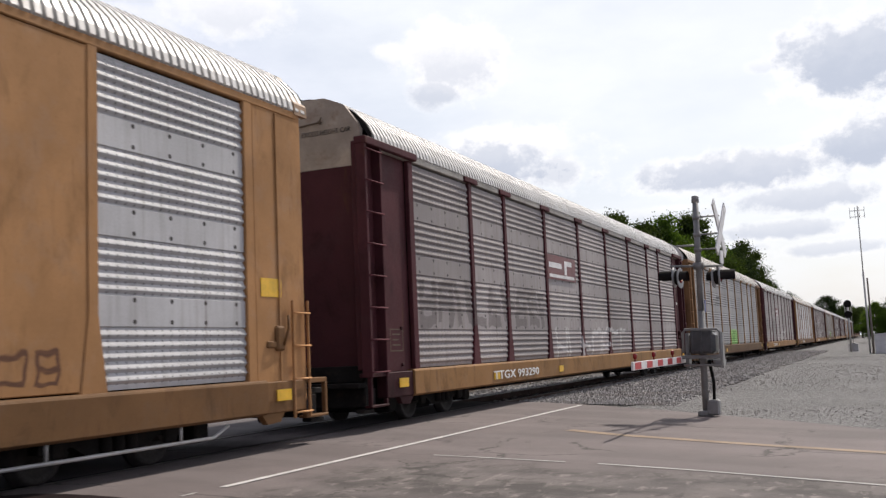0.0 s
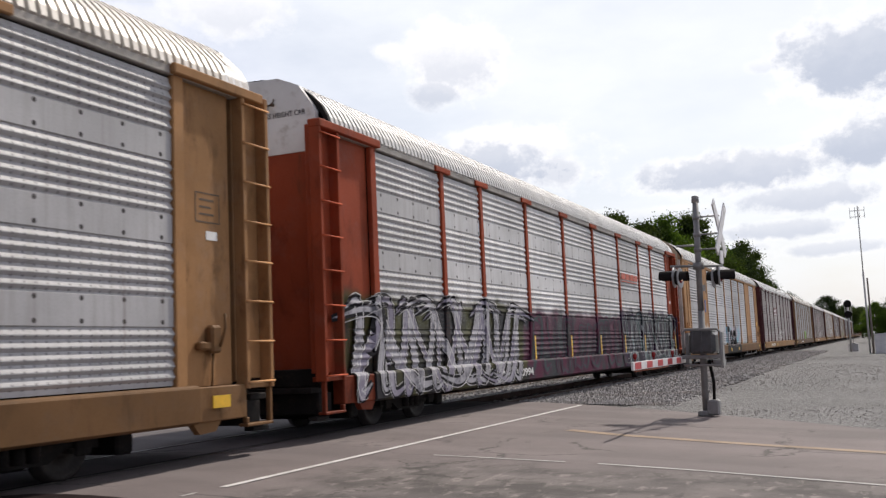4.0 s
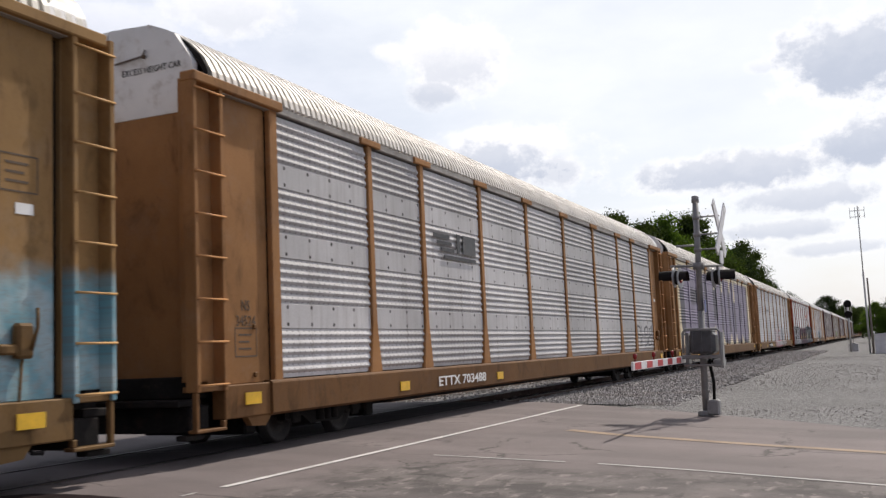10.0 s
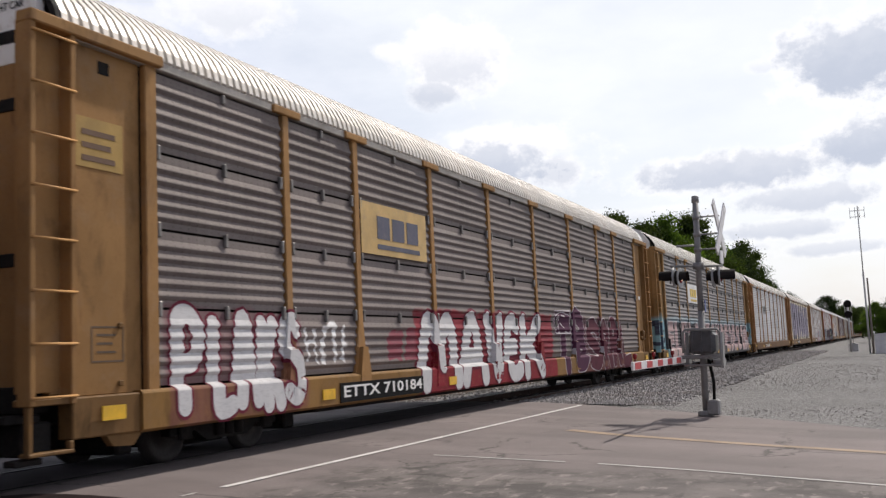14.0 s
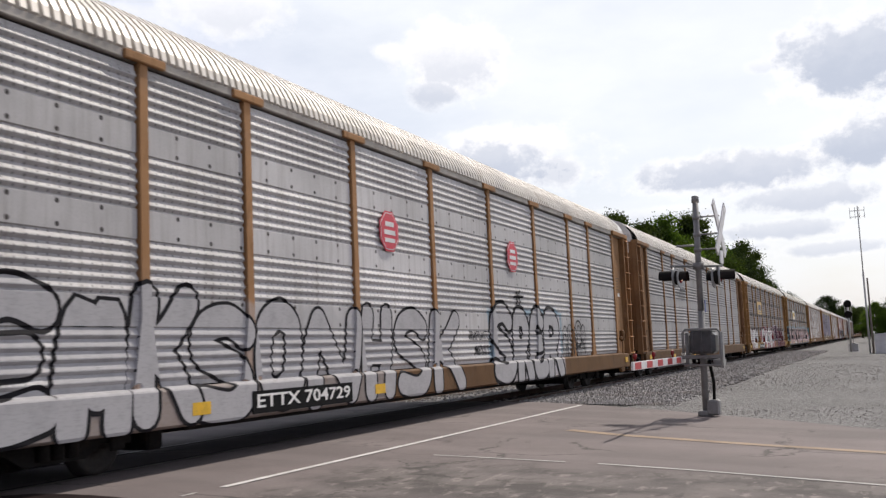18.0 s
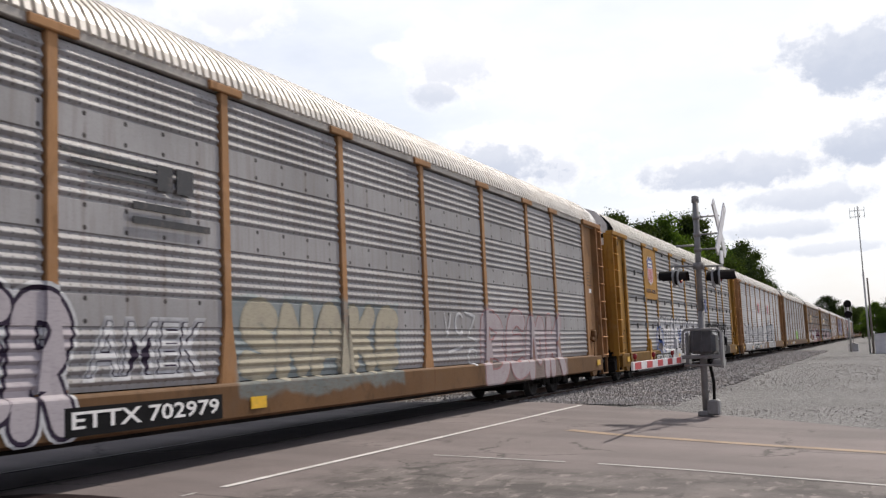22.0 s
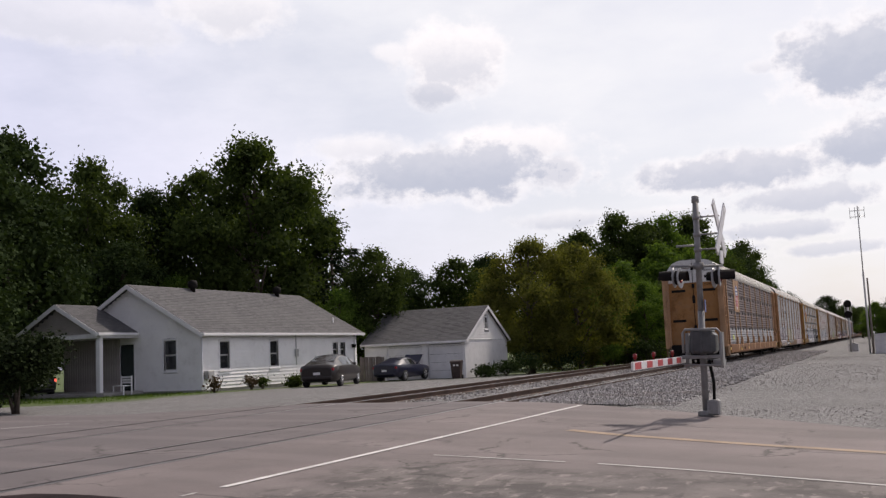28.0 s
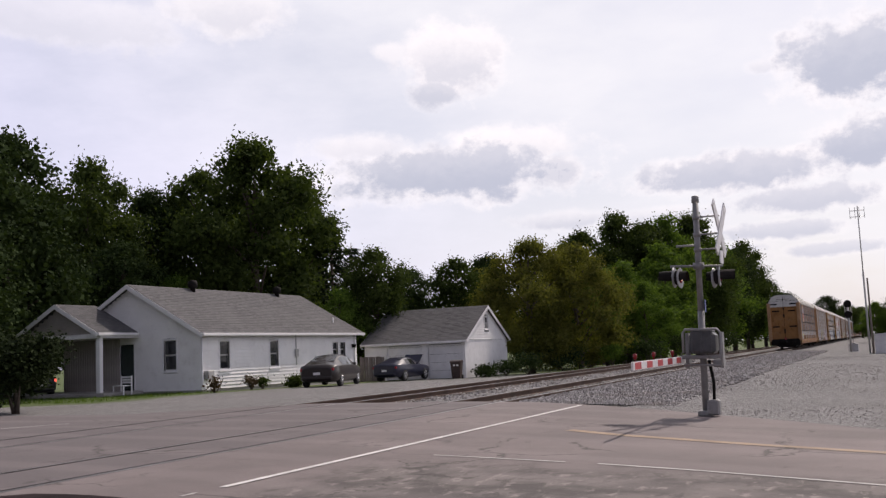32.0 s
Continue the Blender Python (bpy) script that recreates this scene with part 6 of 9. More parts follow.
c = railcar("tan auto carrier with bright silver panels and a pink graffiti tag", dict(
    kind="banded", frame=(0.41, 0.23, 0.10), skin=(0.56, 0.55, 0.555), mark=("ETTX 705200", 6.1, 8.4, True),
    layers=[dict(sill=True, plain=True, at=(11.35, 16.4, 0.45, 1.05), fill=(0.50, 0.15, 0.20), fill2=(0.40, 0.20, 0.24), wander=0.5, seed=3, cover=0.8)]))
PINK_CAN, SLATE = spray_paint("spray_hot_pink", (0.50, 0.13, 0.19)), spray_paint("spray_slate", (0.06, 0.08, 0.10))
bubble(c, "banded", "RUCE", (11.4, 12.7, 13.9, 15.0, 16.3), 0.55, 1.78, 0.34, 0.05, PINK_CAN, PEARL, 0.05)
bubble(c, "banded", "SKAR", (16.5, 17.4, 18.3, 19.2, 20.2), 0.6, 1.98, 0.26, 0.045, SLATE, PEARL, 0.05)
emblem(c, "emblem", [(rect(6.25, 6.5, 3.12, 3.4), DK, 0), (rect(6.6, 8.5, 3.16, 3.28), (0.10, 0.10, 0.11), 0)], "dark lettering bars")
CARS.append(c)

c = railcar("orange auto carrier with silver panels and dark purple and chrome graffiti", dict(
    kind="banded", frame=ORANGE, sill=(0.085, 0.025, 0.028), skin=(0.64, 0.63, 0.63), mark=("BNSF 300994", 6.4, 8.6, False), roof=ROOF_GREY, pipe=ORANGE_PIPE,
    layers=[dict(plain=True, at=(7.0, 18.4, 0.2, 2.12), freq=1.3, fill=(0.10, 0.022, 0.05), fill2=(0.045, 0.05, 0.056), wander=0.6, seed=2, fade=0.85, soft=0.15, sill=True),
            dict(plain=True, at=(0.0, 8.4, 0.3, 2.2), freq=1.2, fill=(0.03, 0.03, 0.034), fill2=(0.075, 0.075, 0.03), wander=0.7, seed=4, fade=0.85, soft=0.12, sill=True),
            dict(plain=True, at=(17.7, 27.0, 0.2, 2.3), freq=1.1, fill=(0.016, 0.013, 0.022), fill2=(0.04, 0.022, 0.05), wander=0.6, seed=9, fade=0.92, soft=0.14, sill=True)], plates=()))
for yy in (8.9, 11.85, 14.8, 17.75, 20.6, 26.0):
    pl = MB()
    pl.box(1.604, 1.610, yy - 0.05, yy + 0.05, 0.95, 1.5)
    part("reflector", pl, SAFETY_Y, c, "upright yellow reflector strip")
STEEL_LINE = spray_paint("spray_steel", (0.34, 0.38, 0.40))
AQUA = [spray_paint("spray_aqua", (0.055, 0.085, 0.09), (0.30, 0.38, 0.39), 1.0), spray_paint("spray_steel_dark", (0.035, 0.04, 0.05), (0.16, 0.22, 0.23), 1.0), spray_paint("spray_violet_dark", (0.035, 0.02, 0.045), (0.09, 0.10, 0.12), 1.0)]
CHROME_CAN = [spray_paint("spray_silver", (0.42, 0.41, 0.44), (0.08, 0.08, 0.10), 0.9), spray_paint("spray_grey_lilac", (0.24, 0.22, 0.28), (0.48, 0.47, 0.50), 0.8)]
DUSK = [spray_paint("spray_dusk", (0.07, 0.085, 0.09), (0.05, 0.03, 0.05), 0.8)]
PLUM_LINE = spray_paint("spray_plum_line", (0.11, 0.05, 0.08))
wildstyle(c, "banded", 31, 18.0, 26.4, 0.50, 2.22, 24, INK, AQUA, CHALK, 0.45)
wildstyle(c, "banded", 33, 0.4, 8.0, 0.46, 2.20, 23, INK, CHROME_CAN, W5, 0.6)
wildstyle(c, "banded", 35, 8.6, 17.8, 0.55, 1.98, 14, PLUM_LINE, DUSK, PLUM_LINE, 0.3)
emblem(c, "emblem", [([(17.95, 3.30), (18.45, 3.30), (18.52, 3.5), (18.02, 3.5)], (0.50, 0.10, 0.06), 0), ([(18.55, 3.30), (19.05, 3.30), (19.12, 3.5), (18.62, 3.5)], (0.50, 0.10, 0.06), 0), ([(19.15, 3.30), (19.65, 3.30), (19.72, 3.5), (19.22, 3.5)], (0.50, 0.10, 0.06), 0), ([(19.75, 3.30), (20.2, 3.30), (20.27, 3.5), (19.82, 3.5)], (0.50, 0.10, 0.06), 0), (rect(18.0, 20.2, 3.22, 3.25), (0.50, 0.10, 0.06), 0)], "orange-red slanted emblem blocks")
CARS.append(c)

c = railcar("smooth-sided tan auto carrier with silver panels and blue and black graffiti", dict(
    kind="smooth", blank=(1, 7), pipe=GALV, frame=(0.43, 0.24, 0.105), end=(0.62, 0.60, 0.54), hood=surf("hood_tan", (0.36, 0.23, 0.14), 0.6, var=0.2, big=1, fine=20, dirt=(0.2, 0.13, 0.08)), skin=(0.53, 0.525, 0.535), caps=False, roof=ROOF_GREY, mark=("CTTX 692644", 7.4, 9.75, True), white=surf("pale_tan_head", (0.42, 0.35, 0.25), 0.6, var=0.15, big=1, fine=20, dirt=(0.25, 0.18, 0.12)),
    layers=[dict(plain=True, at=(11.0, 17.2, 0.98, 1.9), fill=(0.50, 0.42, 0.47), fill2=(0.20, 0.42, 0.55), wander=0.7, seed=6, cover=0.85, freq=1.2),
            dict(sill=True, plain=True, at=(11.3, 16.75, 0.36, 0.96), fill=(0.014, 0.013, 0.016), wander=0.15, seed=1, fade=1.0),
            dict(at=(3.9, 6.2, 0.9, 2.0), w=1.1, stroke=0.08, fill=(0.62, 0.58, 0.55), wander=0.7, seed=5, opacity=0.7),
            dict(at=(20.4, 22.2, 1.0, 1.5), w=0.45, stroke=0.025, fill=(0.12, 0.06, 0.04), wander=0.4, seed=7)], plates=(12.6, 15.7, 26.0)))
PALE = bpy.data.materials["spray_pale"]
bubble(c, "smooth", "Taal", (11.85, 12.95, 13.95, 15.05, 15.8), 0.86, 1.98, 0.30, 0.02, PALE, INK, 0.05, wave=0.02)
emblem(c, "emblem", [(rect(4.5, 4.6, 3.45, 3.95), (0.05, 0.05, 0.07), 0), (rect(4.75, 5.4, 3.55, 3.85), (0.05, 0.05, 0.07), 0), (rect(5.55, 5.65, 3.45, 3.95), (0.05, 0.05, 0.07), 0)], "dark blue emblem blocks")
pl = MB()
pl.box(1.532, 1.538, 25.62, 26.1, 2.05, 2.3)
part("notice_plate", pl, SAFETY_Y, c, "small yellow notice plate")
CARS.append(c)

c = railcar("maroon auto carrier with dusty silver panels and dark scribbled graffiti", dict(
    kind="banded", frame=MAROON, end=(0.075, 0.025, 0.03), sill=(0.30, 0.17, 0.07), skin=(0.37, 0.335, 0.332), skin_args=dict(dust=0.65, metal=0.12, rough=0.62), mark=("TTGX 993290", 4.7, 7.6, False), roof=ROOF_GREY,
    white=surf("stained_head", (0.40, 0.33, 0.27), 0.6, var=0.25, big=1.5, fine=20, dirt=(0.2, 0.11, 0.07), dirt_amt=0.6),
    layers=[dict(at=(1.4, 8.6, 1.65, 2.6), w=0.85, stroke=0.1, fill=(0.12, 0.10, 0.10), wander=0.4, seed=3, opacity=0.6, pad=0.05),
            dict(at=(9.4, 16.8, 0.6, 1.75), w=1.1, stroke=0.06, fill=(0.62, 0.60, 0.60), wander=0.6, seed=8, opacity=0.7)]))
emblem(c, "emblem", [(rect(8.95, 11.35, 2.93, 3.55), (0.16, 0.05, 0.055), 0), (rect(9.05, 10.1, 3.22, 3.36), (0.70, 0.68, 0.68), 0.005), (rect(9.05, 11.2, 2.98, 3.06), (0.70, 0.68, 0.68), 0.005), (rect(10.35, 10.55, 3.08, 3.45), (0.70, 0.68, 0.68), 0.005), (rect(10.55, 11.0, 3.32, 3.45), (0.70, 0.68, 0.68), 0.005)], "maroon emblem board with white bars")
CARS.append(c)

# cars far ahead
for src in (4, 12, 7, 12, 4, 12, 12, 7, 12, 4, 12, 7, 12):
    CARS.append(copy_thing(CARS[src], pose(0, 0, 0)))


def tail_y(t):
    """Where the rear ladder of the last car is at t seconds; the train slows a little."""
    u = t - 25.0
    return 12.883 + CAR_LEN * (0.466586 * u - 0.00046386 * u * u)


WHEEL_R = 0.37


def motions():
    # the wheelsets of the cars that pass close by turn as they roll
    spin = [(i / 30.0, -math.degrees((tail_y(i / 30.0) - tail_y(0)) / WHEEL_R)) for i in range(0, 961)]
    for car in CARS[:13]:
        for ob in car.children_recursive:
            if ob.name.startswith("wheelset"):
                at = ob.location.copy()
                walk(ob, [(t, pose(at.x, at.y, at.z, a % 360.0, 0, 0)) for t, a in spin])
    times = [0, 2, 4, 6, 8, 10, 12, 14, 16, 18, 20, 22, 24, 26, 28, 30, 32]
    for k, car in enumerate(CARS):
        walk(car, [(t, pose(0, tail_y(t) + k * CAR_LEN, 0)) for t in times])


# ---- the setting ----
def ground_sheet():
    mb = MB()
    xs = sorted(set([-2500, -900, -400, -200, -120, -80] + list(range(-60, 41, 2)) + [-6.3, -10.3, 1.8, 60, 100, 200, 500, 1500, 2500]))
    ys = sorted(set([-1500, -500, -200, -100, -50, -30] + list(range(-20, 101, 4)) + [36, 76, 120, 160, 220, 320, 500, 900, 2000, 3500]))
    rows = []
    for yy in ys:
        row = []
        for xx in xs:
            z = ground_height(xx, yy) - 0.05
            if -7.5 < xx < 2.5:
                z -= 0.32
            row.append((xx, yy, z + 0.03 * noise.noise((xx * 0.35, yy * 0.35, 0))))
        rows.append(row)
    mb.strip([r for r in rows], True)
    solid("ground", mb, GRAVEL, "grey-brown gravel and grass ground beside the railway", "ground", kind="structure")


ground_sheet()

ROAD_DIR = -0.13          # the road's far edge runs off square to the rails by this slope


def road_far(x):
    """The road's edge beyond the crossing."""
    if x > 3:
        return 20.6 - 0.62 * (x - 3) - 0.02 * (x - 3) ** 2 if x < 10 else 15.3 - 0.3 * (x - 10)
    if x > -5:
        return 21.9 - 0.16 * x * 1.0 if x < 0 else 21.9 - 0.43 * x
    return 22.6 - (-5 - x) * 0.62 if x > -9 else 20.2 + (-9 - x) * 0.12


def road_sheet():
    mb = MB()
    xs = [-400, -120, -60, -40, -30] + [-24 + i for i in range(0, 49)] + [30, 40, 60, 120, 400]
    rows = []
    for x in xs:
        far = road_far(max(-30, min(24, x))) + 0.15 * noise.noise((x * 0.9, 3.1, 0))
        near = -9.0
        rows.append([(x, near + (far - near) * i / 30, ground_height(x, 0) + 0.0) for i in range(31)])
    mb.strip(rows[::-1], True)
    solid("road", mb, ROAD, "worn grey asphalt road over the level crossing", "road", kind="structure")


road_sheet()


def painted_line(name, pts, w0, mat, label, gaps=()):
    """A painted stripe through ground points, as short pieces."""
    mb = MB()
    n = 24
    for i in range(len(pts) - 1):
        a, b = Vector(pts[i]), Vector(pts[i + 1])
        side = Vector((-(b - a).y, (b - a).x)).normalized() * w0 / 2
        rows = []
        for j in range(n + 1):
            p = a.lerp(b, j / n)
            rows.append([(p.x - side.x, p.y - side.y, ground_height(p.x, p.y) + 0.006), (p.x + side.x, p.y + side.y, ground_height(p.x, p.y) + 0.006)])
        mb.strip([r[::-1] for r in rows])
    return solid(name, mb, mat, label, "road marking", kind="structure")


painted_line("stop_line", [(2.86, 8.1), (3.03, 20.3)], 0.105, PAINT_WHITE, "white painted line beside the rails")
painted_line("stop_line", [(2.83, 7.50), (2.84, 7.71)], 0.05, PAINT_FADED, "short worn remnant of a white painted line")
painted_line("edge_line", [(3.75, 11.2), (4.6, 11.14), (5.5, 11.06)], 0.06, PAINT_FADED, "thin faded white edge line")
painted_line("edge_line", [(5.9, 11.03), (7.0, 10.83), (8.9, 10.34), (14, 8.9), (30, 5)], 0.07, PAINT_FADED, "thin faded white edge line")
painted_line("centre_line", [(4.4, 14.85), (5.3, 14.33), (7.3, 13.6), (8.9, 13.13), (14, 11.6), (30, 7)], 0.20, PAINT_YELLOW, "worn yellow centre line")
painted_line("far_edge_line", [(-8.0, 16.9), (-8.9, 15.7), (-20, 17.0)], 0.10, PAINT_FADED, "faded white edge line across the tracks")

def soil_edge():
    """Dark soil lying over the asphalt where the paving ends beside the rails."""
    mb = MB()
    rows = []
    for i in range(41):
        x = 0.95 + 1.98 * i / 40
        far = 7.25 - 0.12 * max(0.0, (x - 2.3) / 0.6) ** 2 - 0.25 * max(0.0, (1.25 - x) / 0.3) + 0.03 * noise.noise((x * 4, 1.3, 0))
        rows.append([(x, far - 1.6 * j / 6, ground_height(x, 0) + 0.004 + 0.02 * min(1.0, j / 2) * (1 + noise.noise((x * 6, j * 1.7, 2)))) for j in range(7)])
    mb.strip(rows, True)
    solid("soil_edge", mb, SOIL, "dark brown soil over the edge of the paving", "soil", kind="structure")


SOIL = surf("dark_soil", (0.022, 0.014, 0.014), 0.95, var=0.35, big=2, fine=30, bump=0.4, spec=0.1)
soil_edge()

# ---- tracks ----
TRACK_GAP = 4.75


def rail_mesh(y0, y1):
    web, head = MB(), MB()
    web.prism([(-0.07, -0.17), (0.07, -0.17), (0.07, -0.158), (0.012, -0.14), (0.012, -0.045), (0.036, -0.035), (0.036, -0.006), (-0.036, -0.006), (-0.036, -0.035), (-0.012, -0.045), (-0.012, -0.14), (-0.07, -0.158)], "y", y0, y1)
    head.prism([(-0.036, -0.006), (0.036, -0.006), (0.036, 0.002), (0.022, 0.007), (-0.022, 0.007), (-0.036, 0.002)], "y", y0, y1)
    return web.mesh("rail", RAIL_RUST), head.mesh("railhead", RAIL_TOP)


def track(name, xc, label):
    t = thing(name, label, "railway track", kind="structure")
    for s in (-1, 1):
        x = xc + s * 0.753
        for y0, y1 in ((-300, 900),):
            w, h = rail_mesh(y0, y1)
            r = part("rail", None, None, t, data=w, at=pose(x, 0, 0))
            part("railhead", None, None, r, data=h, at=pose(0, 0, 0))
    return t


T1 = track("track", 0.0, "near railway track with polished rails on timber ties")
T2 = track("track", -TRACK_GAP, "far railway track with rusty rails on timber ties")


def crossing_panels():
    """Dark flangeway strips along the rails where the road crosses."""
    for xc in (0.0, -TRACK_GAP):
        for s in (-1, 1):
            x = xc + s * 0.753
            side = -s
            mb = MB()
            lo, hi = sorted((x + side * 0.038, x + side * (0.066 if s < 0 else 0.092)))
            mb.box(lo, hi, -9.0, 21.6, -0.1, 0.007)
            solid("flangeway_strip", mb, RUBBER, "black rubber strip along the rail in the crossing", "crossing strip", kind="structure")


crossing_panels()


def ballast_bed():
    """The raised stone bed beyond the crossing: a rough mound, with loose stones on its near flank."""
    prof = [(4.6, -0.34), (3.9, -0.25), (3.1, -0.20), (2.3, -0.165), (1.7, -0.13), (0.6, -0.15), (0, -0.17), (-0.9, -0.15), (-1.9, -0.17), (-2.4, -0.22), (-3.0, -0.17), (-4.2, -0.16), (-4.75, -0.17), (-6.3, -0.15), (-7.2, -0.28), (-8.2, -0.40)]
    for y0, y1, nm in ((21.2, 420.0, "ballast_bed"), (-200.0, -9.0, "ballast_bed")):
        mb = MB()
        ys = []
        y = y0
        step = 0.35
        while y < y1:
            ys.append(y)
            y += step
            step *= 1.03 if y0 > 0 else 1.3
        ys.append(y1)
        rows = []
        for y in ys:
            row = []
            for i in range(len(prof) - 1):
                (xa, za), (xb, zb) = prof[i], prof[i + 1]
                for f in (0.0, 0.34, 0.67):
                    x, z = xa + (xb - xa) * f, za + (zb - za) * f
                    row.append((x, y, z + 0.03 * noise.noise((x * 4, y * 4, 0)) + 0.02 * noise.noise((x * 11, y * 11, 2))))
            row.append((prof[-1][0], y, prof[-1][1]))
            rows.append(row)
        mb.strip([r[::-1] for r in rows])
        solid(nm, mb, GRAVEL, "grey crushed-stone ballast under the tracks", "ballast", kind="structure")
    rng = random.Random(5)
    shapes = []
    for s in range(10):
        pts = []
        for a, b, c in ((1, 0, 0), (-1, 0, 0), (0, 1, 0), (0, -1, 0), (0, 0, 1), (0, 0, -1)):
            k = rng.uniform(0.6, 1.25)
            pts.append((a * k + rng.uniform(-.2, .2), b * k + rng.uniform(-.2, .2), (c * k + rng.uniform(-.2, .2)) * 0.75))
        shapes.append(pts)
    faces = ((0, 2, 4), (2, 1, 4), (1, 3, 4), (3, 0, 4), (2, 0, 5), (1, 2, 5), (3, 1, 5), (0, 3, 5))
    v, f = [], []

    def height(x):
        for i in range(len(prof) - 1):
            if prof[i + 1][0] <= x <= prof[i][0]:
                t = (x - prof[i][0]) / (prof[i + 1][0] - prof[i][0])
                return prof[i][1] + t * (prof[i + 1][1] - prof[i][1])
        return -0.3
    for i in range(52000):
        u = rng.random()
        y = 21.3 + 70 * u ** 1.9
        x = rng.uniform(1.0, 4.8) if rng.random() < 0.72 else rng.uniform(-7.5, 1.0)
        if x > 3.6 and rng.random() < (x - 3.6) * 0.6:
            continue
        if i <= 34000 and abs(x - 0.753) < 0.12 or abs(x + 0.753) < 0.12 or abs(x + TRACK_GAP - 0.753) < 0.12 or abs(x + TRACK_GAP + 0.753) < 0.12:
            continue
        if y < 21.9 - 0.43 * x + 0.2 and x > 0:
            continue
        if i > 34000:
            y = 15.5 + 55 * u ** 1.7
            x = rng.uniform(3.2, 14.5)
            if y < road_far(x) + 0.25 * rng.random():
                continue
        r = rng.uniform(0.022, 0.052) * (1 + 0.6 * u) * (0.34 if i > 34000 else 1)
        base = len(v)
        p = shapes[i % 10]
        ca, sa = math.cos(i * 1.7), math.sin(i * 1.7)
        z = max(height(x), ground_height(x, y) - 0.05) + r * 0.25 if x > 1 else height(x) + r * 0.25
        v += [(x + (a * ca - b * sa) * r, y + (a * sa + b * ca) * r, z + c * r) for a, b, c in p]
        f += [tuple(base + q for q in t) for t in faces]
    me = bpy.data.meshes.new("ballast_stones")
    me.from_pydata(v, [], f)
    me.materials.append(BALLAST)
    tagged(new("ballast_stones", me), "loose grey crushed ballast stones along the tracks", "stones", kind="stuff")


ballast_bed()


def ties():
    mb = MB()
    mb.box(-1.28, 1.28, -0.11, 0.11, -0.33, -0.150, 0.012)
    me = mb.mesh("tie", TIE)
    rng = random.Random(3)
    for tr, xc, n in ((T1, 0.0, 110), (T2, -TRACK_GAP, 110)):
        for i in range(n):
            part("tie", None, None, tr, data=me, at=pose(xc + rng.uniform(-0.06, 0.06), 22.3 + i * 0.52, rng.uniform(-0.006, 0.006), 0, 0, rng.uniform(-1.2, 1.2)))


ties()


# ---- the house and garage ----
SIDING = surf("white_siding", (0.84, 0.825, 0.81), 0.55, var=0.05, big=0.8, fine=18, bump=0.06, dirt=(0.5, 0.47, 0.44), dirt_amt=0.3)
TRIM = surf("white_trim", (0.76, 0.75, 0.75), 0.5, var=0.05, big=1.5, fine=18, bump=0.05, dirt=(0.45, 0.42, 0.40), dirt_amt=0.3)
# taupe carries the porch's shade in its colour, on the gable and wall boards
TAUPE = surf("taupe_shaded", (0.33, 0.30, 0.275), 0.6, var=0.1, big=1.0, fine=18, dirt=(0.18, 0.16, 0.14))
SHUTTER = surf("trim_grey", (0.50, 0.48, 0.47), 0.6, var=0.08, big=1.5, fine=18)
CONCRETE = surf("concrete", (0.36, 0.34, 0.32), 0.85, var=0.15, big=1, fine=25, bump=0.2, dirt=(0.2, 0.18, 0.16))
DARK_IN = surf("dark_interior", (0.02, 0.02, 0.022), 0.8, var=0.2, big=1, fine=10)
DOOR_GREEN = surf("door_dark_green", (0.018, 0.03, 0.028), 0.45, var=0.15, big=2, fine=20)
PLASTIC_BROWN = surf("bin_brown", (0.045, 0.026, 0.022), 0.5, var=0.15, big=3, fine=30, dirt=(0.12, 0.09, 0.08))


def shingle_paint(nt):
    co = nt.coord()
    x, y, z = nt.xyz(co)
    row = nt.m("FLOOR", nt.m("DIVIDE", z, 0.07))
    tab = nt.m("FLOOR", nt.m("ADD", nt.m("DIVIDE", nt.m("ADD", x, y), 0.28), nt.m("MULTIPLY", nt.white(row), 7.0)))
    k = nt.white(nt.m("ADD", tab, nt.m("MULTIPLY", row, 13.7)))
    big = nt.noise(co, 0.5, 6, 0.6)
    c = nt.mix(k, (0.075, 0.070, 0.073), (0.135, 0.127, 0.130))
    c = nt.mix(nt.m("MULTIPLY", nt.ramp(big, 0.35, 0.7), 0.5), c, (0.15, 0.14, 0.142))
    c = nt.mix(nt.m("MULTIPLY", nt.noise(co, 70, 3), 0.4), c, (0.06, 0.075, 0.075))
    return {"Base Color": c, "Normal": nt.bump(nt.m("ADD", nt.m("FRACT", nt.m("DIVIDE", z, 0.07)), nt.noise(co, 60, 3)), 0.3, 0.01)}


SHINGLE = material("asphalt_shingle", shingle_paint, 0.92)


def glass_paint(nt):
    n = nt.noise(nt.coord(), 1.5, 3)
    return {"Base Color": nt.mix(n, (0.012, 0.014, 0.016), (0.03, 0.032, 0.035)), "Roughness": nt.ramp(n, 0.3, 0.7, 0.03, 0.08)}


GLASS = material("window_glass", glass_paint, 0.05)


